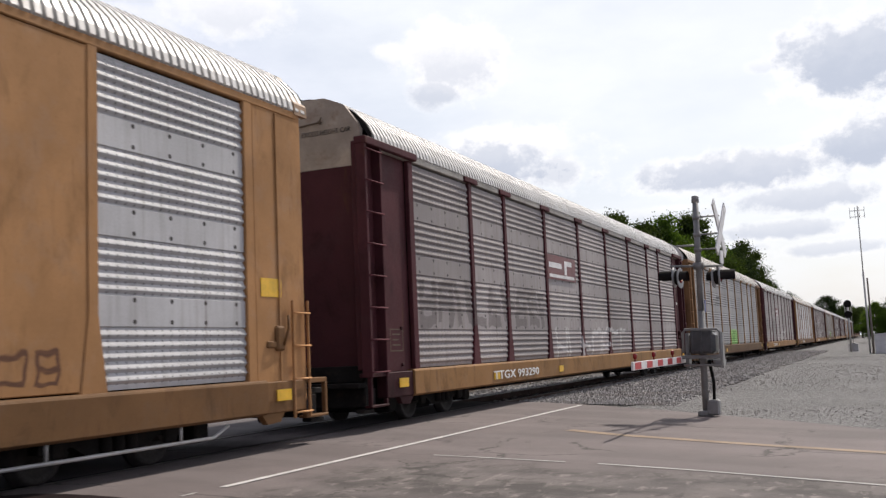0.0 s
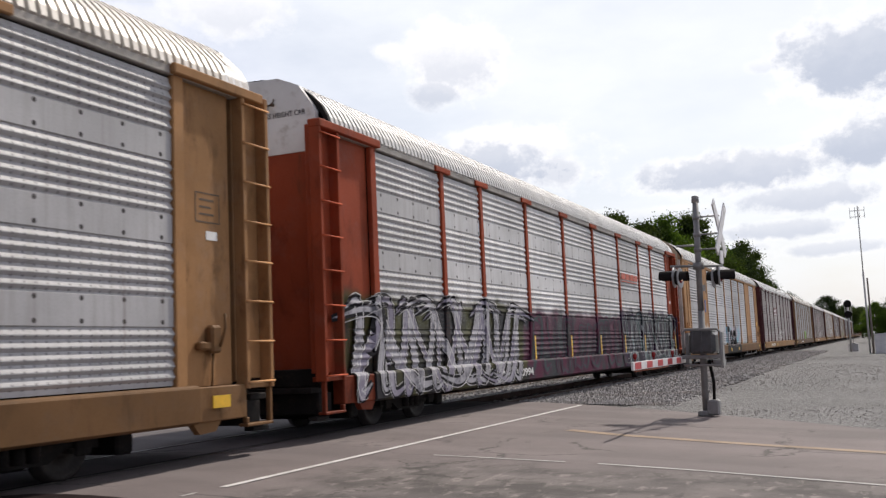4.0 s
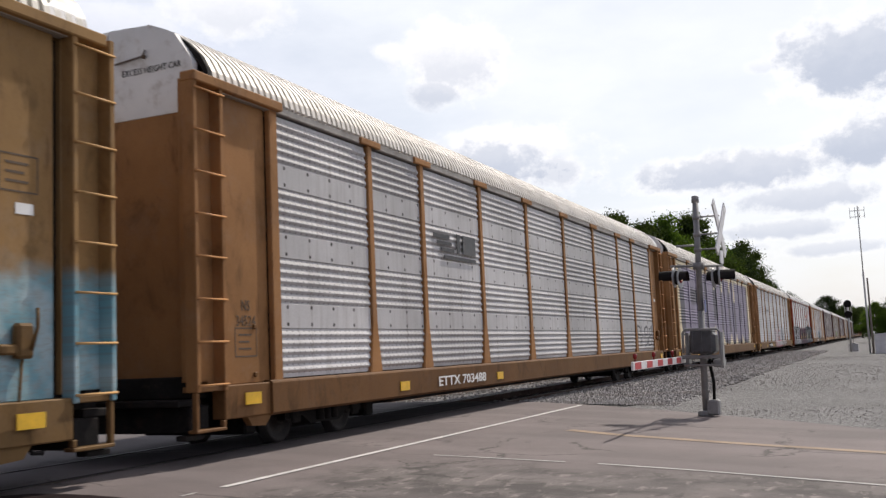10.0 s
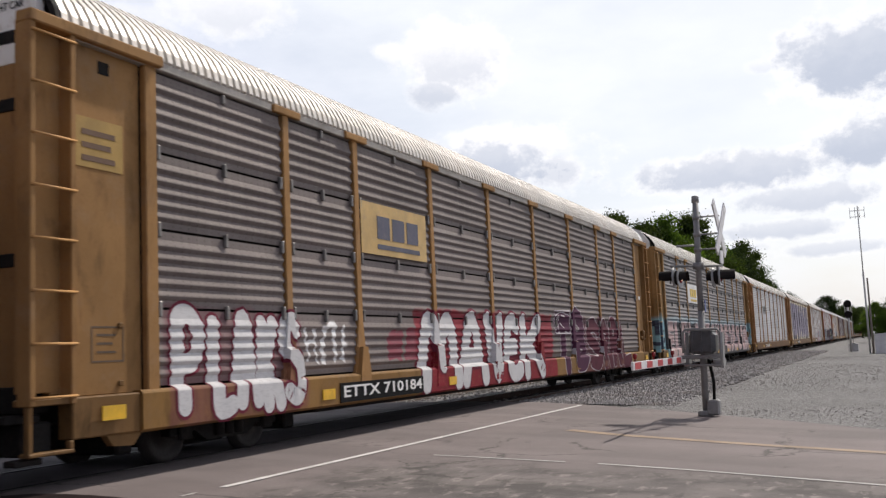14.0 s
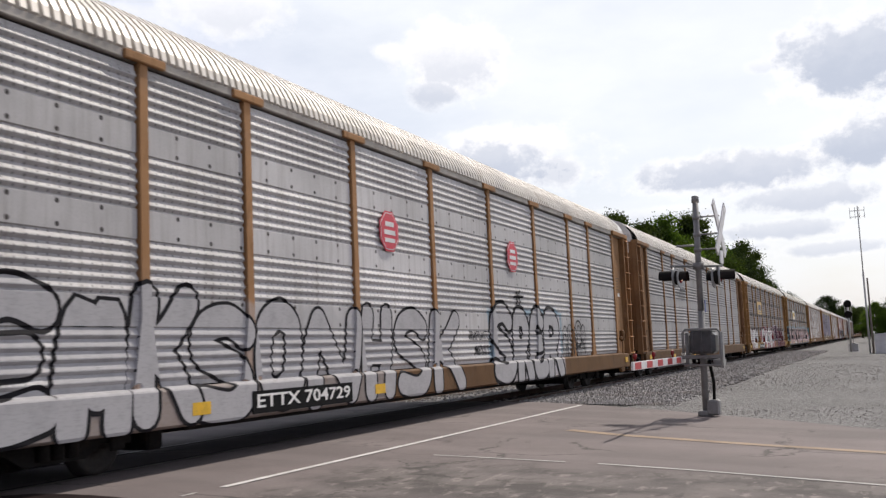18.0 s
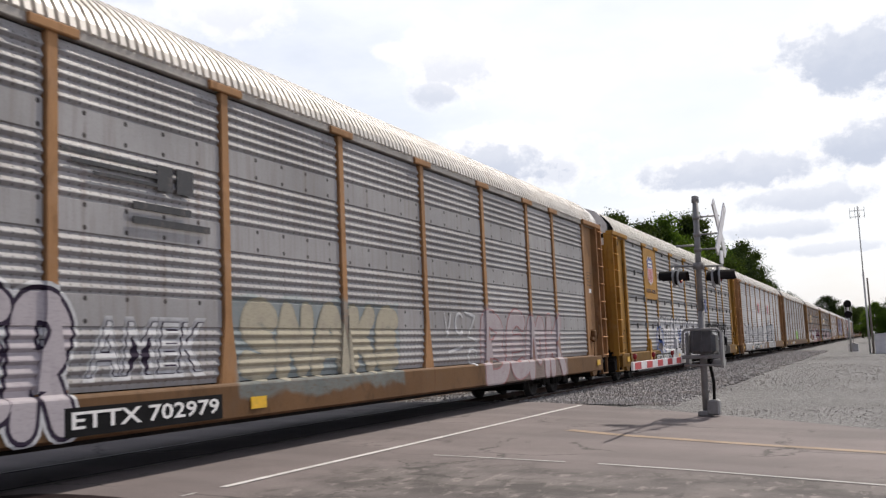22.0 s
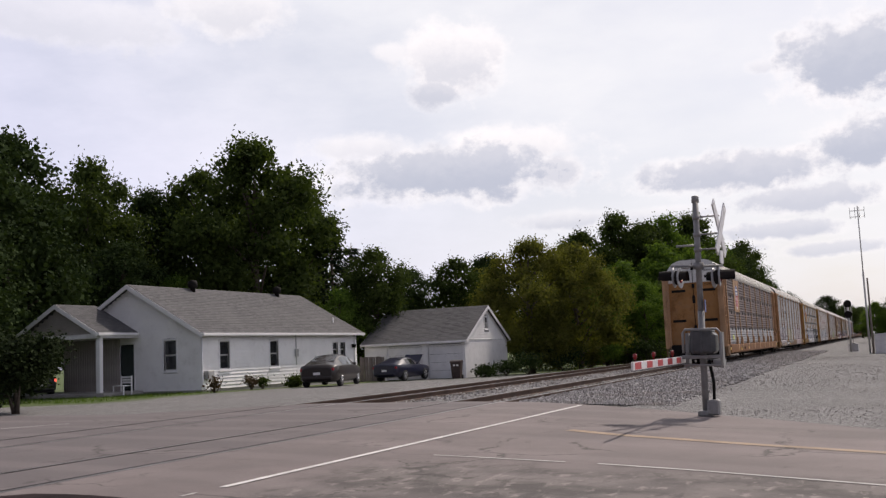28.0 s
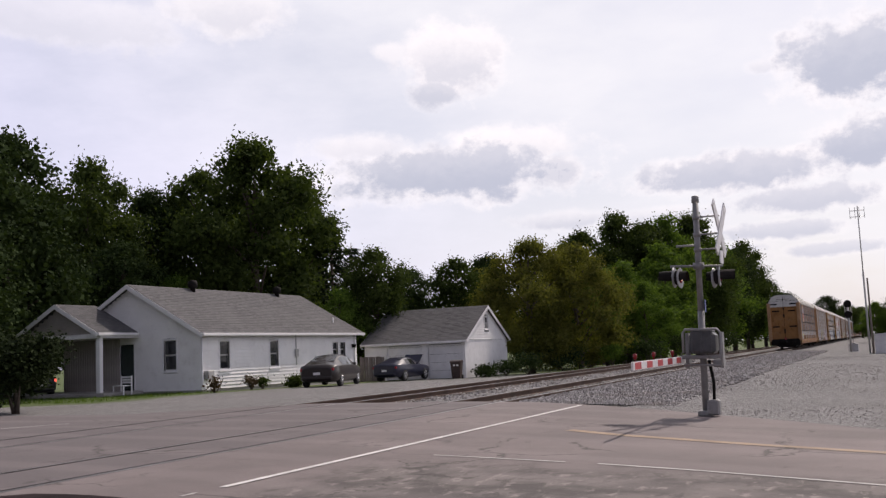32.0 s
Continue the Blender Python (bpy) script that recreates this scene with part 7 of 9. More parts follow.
def lap_wall(mb, plane, at, u0, u1, z0, z1, out, openings=(), lap=0.165, top=None, thick=0.14):
    """Clapboards on a wall. plane "x" or "y": the wall lies at that coordinate and runs along the other one.
    top(z) narrows the wall under a gable."""
    def pt(u, d, z):
        return (at + out * d, u, z) if plane == "x" else (u, at + out * d, z)
    z = z0
    while z < z1 - 0.005:
        zt = min(z + lap, z1)
        a, b = (u0, u1) if top is None else top((z + zt) / 2, u0, u1)
        if b > a:
            spans = [(a, b)]
            for o0, o1, oz0, oz1 in openings:
                if oz0 < zt - 0.02 and oz1 > z + 0.02:
                    nxt = []
                    for p, q in spans:
                        if o1 <= p or o0 >= q:
                            nxt.append((p, q))
                        else:
                            if o0 > p:
                                nxt.append((p, o0))
                            if o1 < q:
                                nxt.append((o1, q))
                    spans = nxt
            for p, q in spans:
                n = len(mb.v)
                mb.v += [pt(p, 0.045, z), pt(q, 0.045, z), pt(q, 0.002, zt), pt(p, 0.002, zt), pt(p, -thick, z), pt(q, -thick, z), pt(q, -thick, zt), pt(p, -thick, zt)]
                for f in ((0, 1, 2, 3), (4, 7, 6, 5), (0, 4, 5, 1), (3, 2, 6, 7), (0, 3, 7, 4), (1, 5, 6, 2)):
                    mb.f.append(tuple(n + i for i in f))
                    mb.s.append(False)
        z = zt


def window(parent, plane, at, out, u0, u1, z0, z1, split=True):
    """A sash window in an opening: casing, sill, two sashes with panes."""
    def bx(mb, ua, ub, da, db, za, zb, c=0.006):
        lo, hi = sorted((at + out * da, at + out * db))
        if plane == "x":
            mb.box(lo, hi, ua, ub, za, zb, c)
        else:
            mb.box(ua, ub, lo, hi, za, zb, c)
    w = MB()
    t = 0.09
    for a in ((u0 - t, u0, z0 - t, z1 + t), (u1, u1 + t, z0 - t, z1 + t)):
        bx(w, a[0], a[1], -0.10, 0.045, a[2], a[3])
    bx(w, u0, u1, -0.10, 0.045, z1, z1 + t)
    bx(w, u0, u1, -0.10, 0.045, z0 - t, z0)
    win = part("window", w, TRIM, parent)
    s = MB()
    bx(s, u0 - t - 0.03, u1 + t + 0.03, 0.0, 0.09, z0 - t - 0.04, z0 - t)
    part("sill", s, TRIM, win)
    zm = (z0 + z1) / 2
    for za, zb, d in ((z0, zm, -0.05), (zm, z1, -0.02)):
        f = MB()
        e = 0.035
        bx(f, u0, u0 + e, d - 0.03, d, za, zb)
        bx(f, u1 - e, u1, d - 0.03, d, za, zb)
        bx(f, u0 + e, u1 - e, d - 0.03, d, za, za + e)
        bx(f, u0 + e, u1 - e, d - 0.03, d, zb - e, zb)
        part("sash", f, SHUTTER, win)
        g = MB()
        bx(g, u0 + e, u1 - e, d - 0.022, d - 0.012, za + e, zb - e, 0)
        part("pane", g, GLASS, win)


def gable_roof(parent, axis, ridge, half, u0, u1, z_eave, z_ridge, over=0.35, name="roof"):
    """Two slopes with thickness over a ridge that runs along axis."""
    for s in (-1, 1):
        mb = MB()
        k = (z_ridge - z_eave) / half
        zo = z_eave - k * over
        a, b = (ridge, z_ridge), (ridge + s * (half + over), zo)
        poly = [(a[0], a[1] + 0.10), (b[0], b[1] + 0.10), (b[0], b[1] - 0.02), (a[0], a[1] - 0.02)]
        n = 26
        # courses of shingles laid up the slope
        q = []
        for i in range(n):
            for f, lift in ((i / n, 0.116), ((i + 1) / n, 0.100)):
                q.append((b[0] + (a[0] - b[0]) * f, b[1] + (a[1] - b[1]) * f + lift))
        q += [(a[0], a[1] - 0.02), (b[0], b[1] - 0.02)]
        mb.prism(q, axis, u0 - over, u1 + over)
        sl = part(name + "_slope", mb, SHINGLE, parent)
        fa = MB()
        lo, hi = sorted((b[0], b[0] + s * 0.10))
        if axis == "y":
            fa.box(lo, hi, u0 - over, u1 + over, b[1] - 0.05, b[1] + 0.085, 0.01)
        else:
            fa.box(u0 - over, u1 + over, lo, hi, b[1] - 0.05, b[1] + 0.085, 0.01)
        part("gutter", fa, TRIM, sl)
        for u in (u0 - over - 0.03, u1 + over):
            rk = MB()
            rp = [(a[0], a[1] + 0.09), (b[0], b[1] + 0.09), (b[0], b[1] - 0.13), (a[0], a[1] - 0.13)]
            rk.prism(rp, axis, u, u + 0.03)
            part("rake_board", rk, TRIM, sl)


HX, HY, HZ = -19.91, 36.86, -0.30
HXL, HY2, HR = -28.0, 51.6, -24.0


def build_house():
    h = thing("house", "single-storey white clapboard house with grey shingle roof and porch", "house", pose(0, 0, 0))
    ze, zr = 2.72, 5.05
    core = MB()
    core.prism([(HXL + 0.2, HZ), (HX - 0.2, HZ), (HX - 0.2, ze - 0.15), (HR, zr - 0.25), (HXL + 0.2, ze - 0.15)][::-1], "y", HY + 0.2, HY2 - 0.2)
    part("interior", core, DARK_IN, h)
    fd = MB()
    fd.box(HXL, HX, HY, HY2, HZ, -0.02)
    part("foundation", fd, CONCRETE, h)
    side_w = [(38.25, 39.0, 0.90, 2.22), (42.46, 43.2, 0.90, 2.22), (48.8, 49.35, 1.25, 2.08), (49.65, 50.2, 1.25, 2.08)]
    w = MB()
    lap_wall(w, "x", HX, HY, HY2, -0.02, ze, 1, side_w)
    tagged(part("side_wall", w, SIDING, h), kind="stuff")
    for o in side_w:
        window(h, "x", HX, 1, *o)
    front_w = [(-22.04, -21.32, 0.95, 2.35), (-24.70, -23.86, 0.12, 2.26)]

    def gable(z, a, b):
        if z <= ze:
            return a, b
        f = (z - ze) / (zr - ze)
        return a + (HR - a) * f, b + (HR - b) * f
    w = MB()
    lap_wall(w, "y", HY, HXL, HX, -0.02, zr - 0.02, -1, front_w, top=gable)
    tagged(part("front_wall", w, SIDING, h), kind="stuff")
    window(h, "y", HY, -1, *front_w[0])
    w = MB()
    lap_wall(w, "y", HY2, HXL, HX, -0.02, zr - 0.02, 1, (), top=gable)
    tagged(part("back_wall", w, SIDING, h), kind="stuff")
    w = MB()
    lap_wall(w, "x", HXL, HY, HY2, -0.02, ze, -1)
    tagged(part("side_wall", w, SIDING, h), kind="stuff")
    d = MB()
    d.box(-24.68, -23.88, HY + 0.0, HY + 0.05, 0.12, 2.24, 0.01)
    dr = part("door", d, DOOR_GREEN, h, "dark front door under the porch")
    k = MB()
    k.box(-24.78, -24.70, HY - 0.05, HY + 0.05, 0.05, 2.34, 0.01)
    k.box(-23.86, -23.78, HY - 0.05, HY + 0.05, 0.05, 2.34, 0.01)
    k.box(-24.70, -23.86, HY - 0.05, HY + 0.05, 2.26, 2.34, 0.01)
    part("door_frame", k, TRIM, dr)
    gable_roof(h, "y", HR, HX - HR, HY, HY2, ze, zr)
    for u in (HX - 0.02,):
        for yy in (HY + 0.02, HY2 - 0.3):
            t = MB()
            t.tube([(u + 0.08, yy, ze - 0.1), (u + 0.08, yy, 0.15), (u + 0.22, yy, 0.0)], 0.04, 8)
            part("downspout", t, TRIM, h)
    for x, y in ((-23.72, 41.15), (-23.72, 48.98)):
        v = MB()
        z = zr - (x - HR) * (zr - ze) / (HX - HR) + 0.08
        v.disc((x, y, z), (0, 0, 1), [(-0.2, 0.13), (0.18, 0.13), (0.20, 0.22), (0.36, 0.25), (0.52, 0.23), (0.60, 0.08)], 14)
        part("roof_vent", v, BLACK, h, "dark turbine roof vent")
    v = MB()
    v.tube([(-20.7, 50.3, 3.05), (-20.7, 50.3, 3.55)], 0.04, 8)
    part("vent_pipe", v, TRIM, h)
    m = MB()
    m.tube([(HX + 0.05, 44.9, 0.9), (HX + 0.05, 44.9, 2.7)], 0.025, 7)
    m.box(HX + 0.02, HX + 0.14, 44.76, 45.04, 1.35, 1.75, 0.02)
    part("electric_meter", m, GALV, h)
    a = MB()
    a.box(HX + 0.02, HX + 0.22, 51.0, 51.25, 1.75, 1.95, 0.03)
    part("wall_lamp", a, BLACK, h)
    b = MB()
    b.box(HX + 0.03, HX + 0.35, 36.95, 37.4, 0.45, 0.85, 0.02)
    part("utility_box", b, GALV, h)
    # porch
    px0, px1, py0, pr = -28.6, -23.5, 34.3, -26.1
    f = MB()
    f.box(px0, px1 + 0.2, py0 - 0.1, HY - 0.03, HZ, 0.06, 0.02)
    part("porch_floor", f, CONCRETE, h)
    gable_roof(h, "y", pr, px1 - pr - 0.25, py0, HY - 0.4, 2.86, 4.15, 0.25, "porch_roof")
    g = MB()

    def pg(z, p, q):
        fz = max(0.0, (z - 2.78) / (4.05 - 2.78))
        return p + (pr - p) * fz, q + (pr - q) * fz
    lap_wall(g, "y", py0 + 0.05, px0 + 0.2, px1 - 0.2, 2.78, 4.02, -1, (), top=pg)
    tagged(part("porch_gable", g, TAUPE, h), kind="stuff")
    pw = MB()
    pw.box(0, 0.143, HY - 0.075, HY - 0.04, 0.065, 2.56, 0.004)
    data = pw.mesh("porch_board", TAUPE)
    for i in range(24):
        part("porch_board", None, None, h, data=data, at=pose(px0 + 0.3 + i * 0.15, 0, 0))
    bm_ = MB()
    bm_.box(px0 + 0.1, px1 - 0.05, py0, py0 + 0.2, 2.56, 2.775, 0.01)
    bm_.box(px1 - 0.25, px1 - 0.05, py0 + 0.2, HY - 0.03, 2.56, 2.775, 0.01)
    part("porch_beam", bm_, TRIM, h)
    for x in (px1 - 0.22, px0 + 0.3):
        p = MB()
        p.box(x - 0.12, x + 0.12, py0, py0 + 0.22, 0.062, 2.555, 0.015)
        part("porch_post", p, TRIM, h)
    return h


build_house()


def bench(x, y, z, turn):
    b = thing("bench", "white slatted wooden bench on the porch edge", "bench", pose(x, y, z, 0, 0, turn))
    for sx in (-0.48, 0.48):
        for sy, top in ((-0.2, 0.42), (0.2, 0.85)):
            p = MB()
            p.box(sx - 0.03, sx + 0.03, sy - 0.03, sy + 0.03, 0.0, top, 0.006)
            part("leg", p, TRIM, b)
    s = MB()
    s.box(-0.52, 0.52, -0.24, 0.2, 0.38, 0.42, 0.006)
    part("seat", s, TRIM, b)
    for i in range(3):
        q = MB()
        q.box(-0.52, 0.52, 0.19, 0.215, 0.50 + i * 0.12, 0.59 + i * 0.12, 0.004)
        part("slat", q, TRIM, b)


bench(-23.1, 35.2, -0.06, -20)


def build_garage():
    g = thing("garage", "white two-door garage with grey shingle gable roof", "garage", pose(0, 0, 0))
    gx0, gx1, gy0, gy1, gz = -21.4, -14.4, 55.4, 62.8, -0.40
    ze, zr, ry = 1.95, 4.05, 59.1
    core = MB()
    core.prism([(gy0 + 0.2, gz), (gy1 - 0.2, gz), (gy1 - 0.2, ze - 0.1), (ry, zr - 0.25), (gy0 + 0.2, ze - 0.1)], "x", gx0 + 0.2, gx1 - 0.2)
    part("interior", core, DARK_IN, g)
    doors = [(-19.75, -17.4, gz, 1.62), (-16.9, -14.62, gz, 1.62)]
    w = MB()
    lap_wall(w, "y", gy0, gx0, gx1, gz, ze, -1, doors)
    tagged(part("front_wall", w, SIDING, g), kind="stuff")
    for a, b, z0, z1 in doors:
        d = MB()
        for i in range(4):
            h = (z1 - z0) / 4
            d.box(a, b, gy0 + 0.03, gy0 + 0.07, z0 + i * h + 0.006, z0 + (i + 1) * h - 0.006, 0.01)
        dd = part("garage_door", d, TRIM, g)
        f = MB()
        f.box(a - 0.10, a, gy0 - 0.04, gy0 + 0.04, z0, z1 + 0.10, 0.008)
        f.box(b, b + 0.10, gy0 - 0.04, gy0 + 0.04, z0, z1 + 0.10, 0.008)
        f.box(a, b, gy0 - 0.04, gy0 + 0.04, z1, z1 + 0.10, 0.008)
        part("door_frame", f, TRIM, dd)

    def gable(z, a, b):
        if z <= ze:
            return a, b
        k = (z - ze) / (zr - ze)
        return a + (ry - a) * k, b + (ry - b) * k
    vent = [(58.7, 59.5, 2.55, 3.45)]
    low = MB()
    low.prism([(gy0, gz), (gy1, gz), (gy1, ze - 0.01), (gy0, ze - 0.01)], "x", gx1 - 0.14, gx1 + 0.004)
    part("side_wall", low, TRIM, g, "smooth white side wall")
    w = MB()
    lap_wall(w, "x", gx1, gy0, gy1, ze, zr - 0.02, 1, vent, top=gable, lap=0.16)
    tagged(part("gable_wall", w, SIDING, g), kind="stuff")
    window(g, "x", gx1, 1, 58.85, 59.35, 2.65, 3.38)
    w = MB()
    lap_wall(w, "x", gx0, gy0, gy1, gz, zr - 0.02, -1, (), top=gable)
    tagged(part("side_wall", w, SIDING, g), kind="stuff")
    gable_roof(g, "x", ry, gy1 - ry, gx0, gx1, ze, zr, 0.2)
    return g


build_garage()


def bin_cart(x, y, z):
    b = thing("wheeled_bin", "dark brown wheeled rubbish bin with closed lid", "bin", pose(x, y, z, 0, 0, 12))
    m = MB()
    n = len(m.v)
    m.v += [(-0.24, -0.26, 0.06), (0.24, -0.26, 0.06), (0.24, 0.26, 0.06), (-0.24, 0.26, 0.06), (-0.32, -0.36, 1.0), (0.32, -0.36, 1.0), (0.32, 0.36, 1.0), (-0.32, 0.36, 1.0)]
    for f in ((0, 3, 2, 1), (4, 5, 6, 7), (0, 1, 5, 4), (1, 2, 6, 5), (2, 3, 7, 6), (3, 0, 4, 7)):
        m.f.append(tuple(n + i for i in f))
        m.s.append(False)
    part("body", m, PLASTIC_BROWN, b)
    l = MB()
    l.prism([(-0.37, 1.0), (0.40, 1.0), (0.40, 1.05), (0.0, 1.12), (-0.37, 1.06)], "x", -0.35, 0.35)
    part("lid", l, PLASTIC_BROWN, b)
    for s in (-1, 1):
        w = MB()
        w.disc((s * 0.27, 0.26, 0.13), (s, 0, 0), [(0, 0.13), (0.06, 0.13)], 14)
        part("wheel", w, RUBBER, b)
    for i in range(2):
        q = MB()
        q.box(-0.15 + i * 0.2, -0.02 + i * 0.2, -0.35, -0.32, 0.78, 0.88)
        part("label_bar", q, STENCIL_W, b)


bin_cart(-14.15, 53.4, -0.40)


def fence(pts, h, mat, label, board=0.14):
    f = thing("fence", label, "fence", pose(0, 0, 0))
    rng = random.Random(len(pts))
    for (xa, ya, za), (xb, yb, zb) in zip(pts[:-1], pts[1:]):
        d = Vector((xb - xa, yb - ya, 0))
        n = max(1, int(d.length / (board + 0.012)))
        ang = math.degrees(math.atan2(d.y, d.x))
        base = MB()
        base.box(-board / 2, board / 2, -0.012, 0.012, 0, h, 0.003)
        me = base.mesh("board", mat)
        for i in range(n):
            t = (i + 0.5) / n
            part("board", None, None, f, data=me, at=pose(xa + (xb - xa) * t, ya + (yb - ya) * t, za + (zb - za) * t + rng.uniform(-0.03, 0.02), rng.uniform(-1, 1), 0, ang))


FENCE_WOOD = surf("fence_wood", (0.17, 0.14, 0.12), 0.85, var=0.2, big=2, fine=25, bump=0.2, each=0.2)
fence([(-20.6, 53.2, -0.35), (-19.6, 54.6, -0.38)], 1.5, FENCE_WOOD, "tan board fence between house and garage")
fence([(-14.2, 78.0, -0.45), (-8.6, 88.0, -0.45)], 1.4, FENCE_WOOD, "grey weathered board fence before the trees")


# ---- crossing equipment ----
RED_P = surf("red_reflective", (0.50, 0.045, 0.05), 0.45, var=0.1, big=3, fine=30)
WHITE_P = surf("white_reflective", (0.72, 0.70, 0.70), 0.45, var=0.06, big=3, fine=30, dirt=(0.35, 0.32, 0.3))
LENS_RED = surf("red_lens", (0.25, 0.01, 0.012), 0.15, var=0.1, big=5, fine=30)
BLUE_P = surf("blue_enamel", (0.06, 0.10, 0.32), 0.45, var=0.08, big=3, fine=30)


MAST_GREY = surf("mast_grey", (0.27, 0.265, 0.26), 0.55, 0.25, var=0.16, big=2.5, fine=25, bump=0.08, dirt=(0.13, 0.11, 0.10), dirt_amt=0.4)
MACHINE = surf("machine_grey", (0.085, 0.085, 0.09), 0.4, 0.3, var=0.2, big=4, fine=30, dirt=(0.08, 0.07, 0.06), dirt_amt=0.4)


def lit(name, col, strength):
    mt = bpy.data.materials.new(name)
    mt.use_nodes = True
    b = mt.node_tree.nodes["Principled BSDF"]
    b.inputs["Base Color"].default_value = (*col, 1)
    b.inputs["Emission Color"].default_value = (*col, 1)
    b.inputs["Emission Strength"].default_value = strength
    return mt


LENS_LIT = lit("lit_red_lens", (1.0, 0.62, 0.45), 4.0)
TAIL_LIT = lit("lit_tail_lamp", (1.0, 0.12, 0.08), 1.6)


def flasher(parent, x, y, z, turn, lens, deep=0.27, hooded=True):
    """A crossing lamp: round backboard, hood, lens; it faces +x turned by the angle."""
    bk = MB()
    bk.disc((0, 0, 0), (1, 0, 0), [(-0.03, 0.10), (-0.01, 0.17), (0.01, 0.19), (0.012, 0.18)], 24)
    lamp = part("backboard", bk, ALU_GREY, parent, "grey round lamp backboard", at=pose(x, y, z, 0, 0, turn))
    hs = MB()
    hs.disc((-0.12, 0, 0), (1, 0, 0), [(0, 0.09), (0.05, 0.12), (0.115, 0.125)], 16)
    part("lamp_housing", hs, BLACK, lamp)
    ln = MB()
    ln.disc((0.014, 0, 0), (1, 0, 0), [(0, 0.10), (0.02, 0.08)], 18)
    part("lens", ln, LENS_RED, lamp)
    if lens:
        gl = MB()
        gl.disc((0.036, 0, -0.02), (1, 0, 0), [(0, 0.032), (0.006, 0.02)], 12)
        part("glowing_bulb", gl, lens, lamp)
    hd = MB()
    rows = []
    for d, r in ((0.0, 0.125), (deep, 0.12)):
        rows.append([(d, r * math.cos(a_), r * math.sin(a_)) for a_ in [radians(-25 + i * 230 / 14) for i in range(15)]])
    hd.strip(rows)
    hd.strip([[(p[0], p[1] * 0.93, p[2] * 0.93) for p in r[::-1]] for r in rows])
    part("hood", hd, BLACK, lamp, "black lamp hood")


def crossing_signal(mx, my):
    g = ground_height(mx, my)
    m = thing("crossing_signal", "grey crossing signal mast with crossbuck, lamps and lowered gate", "crossing signal", pose(mx, my, g, 0, 1.1, 0))
    top = 3.99
    p = MB()
    p.tube([(0, 0, 0.0), (0, 0, 1.9)], 0.062, 14)
    p.tube([(0, 0, 1.9), (0, 0, top)], 0.055, 14)
    part("mast", p, MAST_GREY, m)
    c = MB()
    c.disc((0, 0, top - 0.10), (0, 0, 1), [(0, 0.068), (0.10, 0.068), (0.13, 0.05)], 14)
    part("mast_cap", c, MAST_GREY, m)
    bb = MB()
    bb.box(-0.13, 0.13, -0.13, 0.13, 0.0, 0.10, 0.02)
    bb.box(0.04, 0.26, -0.16, 0.08, 0.02, 0.30, 0.03)
    part("base", bb, MAST_GREY, m)
    cd = MB()
    cd.tube([(0.16, -0.04, 0.28), (0.17, -0.04, 0.6), (0.13, -0.04, 0.85), (0.10, -0.02, 1.0)], 0.028, 8)
    part("cable_conduit", cd, BLACK, m)
    # crossbuck facing along the road
    for s in (-1, 1):
        b = MB()
        b.box(-0.012, 0.012, -0.60, 0.60, -0.095, 0.095, 0.003)
        part("crossbuck_blade", b, WHITE_P, m, "white crossbuck blade", at=pose(0.42, -0.02 + s * 0.006, 3.38) @ pose(s * 0.013, 0, 0, 0, 0, -5) @ pose(0, 0, 0, s * 49, 0, 0))
    q = MB()
    q.box(-0.01, 0.01, -0.12, 0.12, -0.12, 0.12, 0.004)
    part("track_count_plate", q, WHITE_P, m, at=pose(0.42, -0.02, 2.86, 0, 0, -4))
    br = MB()
    for z in (3.62, 3.30, 3.02):
        br.tube([(0, 0, z), (0.42, -0.02, z)], 0.016, 7)
        br.disc((0, 0, z - 0.04), (0, 0, 1), [(0, 0.07), (0.07, 0.07)], 12)
    br.tube([(-0.38, -0.05, 3.10), (0.0, 0, 3.10)], 0.022, 7)
    part("bracket", br, MAST_GREY, m)
    ca = MB()
    ca.tube([(-0.46, -0.25, 2.72), (0.40, 0.25, 2.72)], 0.022, 8)
    ca.tube([(-0.40, -0.22, 2.72), (-0.40, -0.22, 2.52)], 0.02, 7)
    ca.tube([(0.30, 0.2, 2.72), (0.30, 0.2, 2.52)], 0.02, 7)
    ca.disc((0, 0, 2.66), (0, 0, 1), [(0, 0.10), (0.12, 0.10)], 12)
    part("lamp_arm", ca, MAST_GREY, m)
    flasher(m, -0.40, -0.22, 2.52, 176, None)
    flasher(m, -0.30, -0.26, 2.50, -7, LENS_LIT, 0.14)
    flasher(m, 0.34, 0.18, 2.52, 5, None)
    flasher(m, 0.24, 0.22, 2.50, 172, None, 0.12)
    s = MB()
    s.box(0.085, 0.095, -0.10, 0.02, 1.87, 2.10, 0.004)
    part("notice_plate", s, BLUE_P, m, "small blue notice plate")
    # gate machine
    gm = MB()
    gm.box(-0.20, 0.26, -0.26, 0.22, 1.12, 1.50, 0.05)
    gm.box(-0.15, 0.21, -0.2, 0.16, 1.50, 1.55, 0.02)
    mc = part("gate_machine", gm, MACHINE, m, "dark grey gate machine housing")
    lid = MB()
    lid.box(-0.17, 0.21, -0.285, -0.262, 1.16, 1.52, 0.01)
    part("cover", lid, MACHINE, mc)
    for x0 in (-0.26, 0.34):
        a = MB()
        a.prism([(-0.10, 1.50), (0.08, 1.50), (0.10, 0.95), (0.02, 0.86), (-0.12, 0.86), (-0.16, 1.0)], "x", x0 - 0.03, x0 + 0.03)
        part("gate_support", a, MAST_GREY, mc)
    for x0 in (-0.14, 0.02, 0.18):
        rib = MB()
        rib.box(x0 - 0.02, x0 + 0.02, -0.30, -0.286, 1.14, 1.54, 0.006)
        part("cover_rib", rib, MACHINE, mc)
    tr = MB()
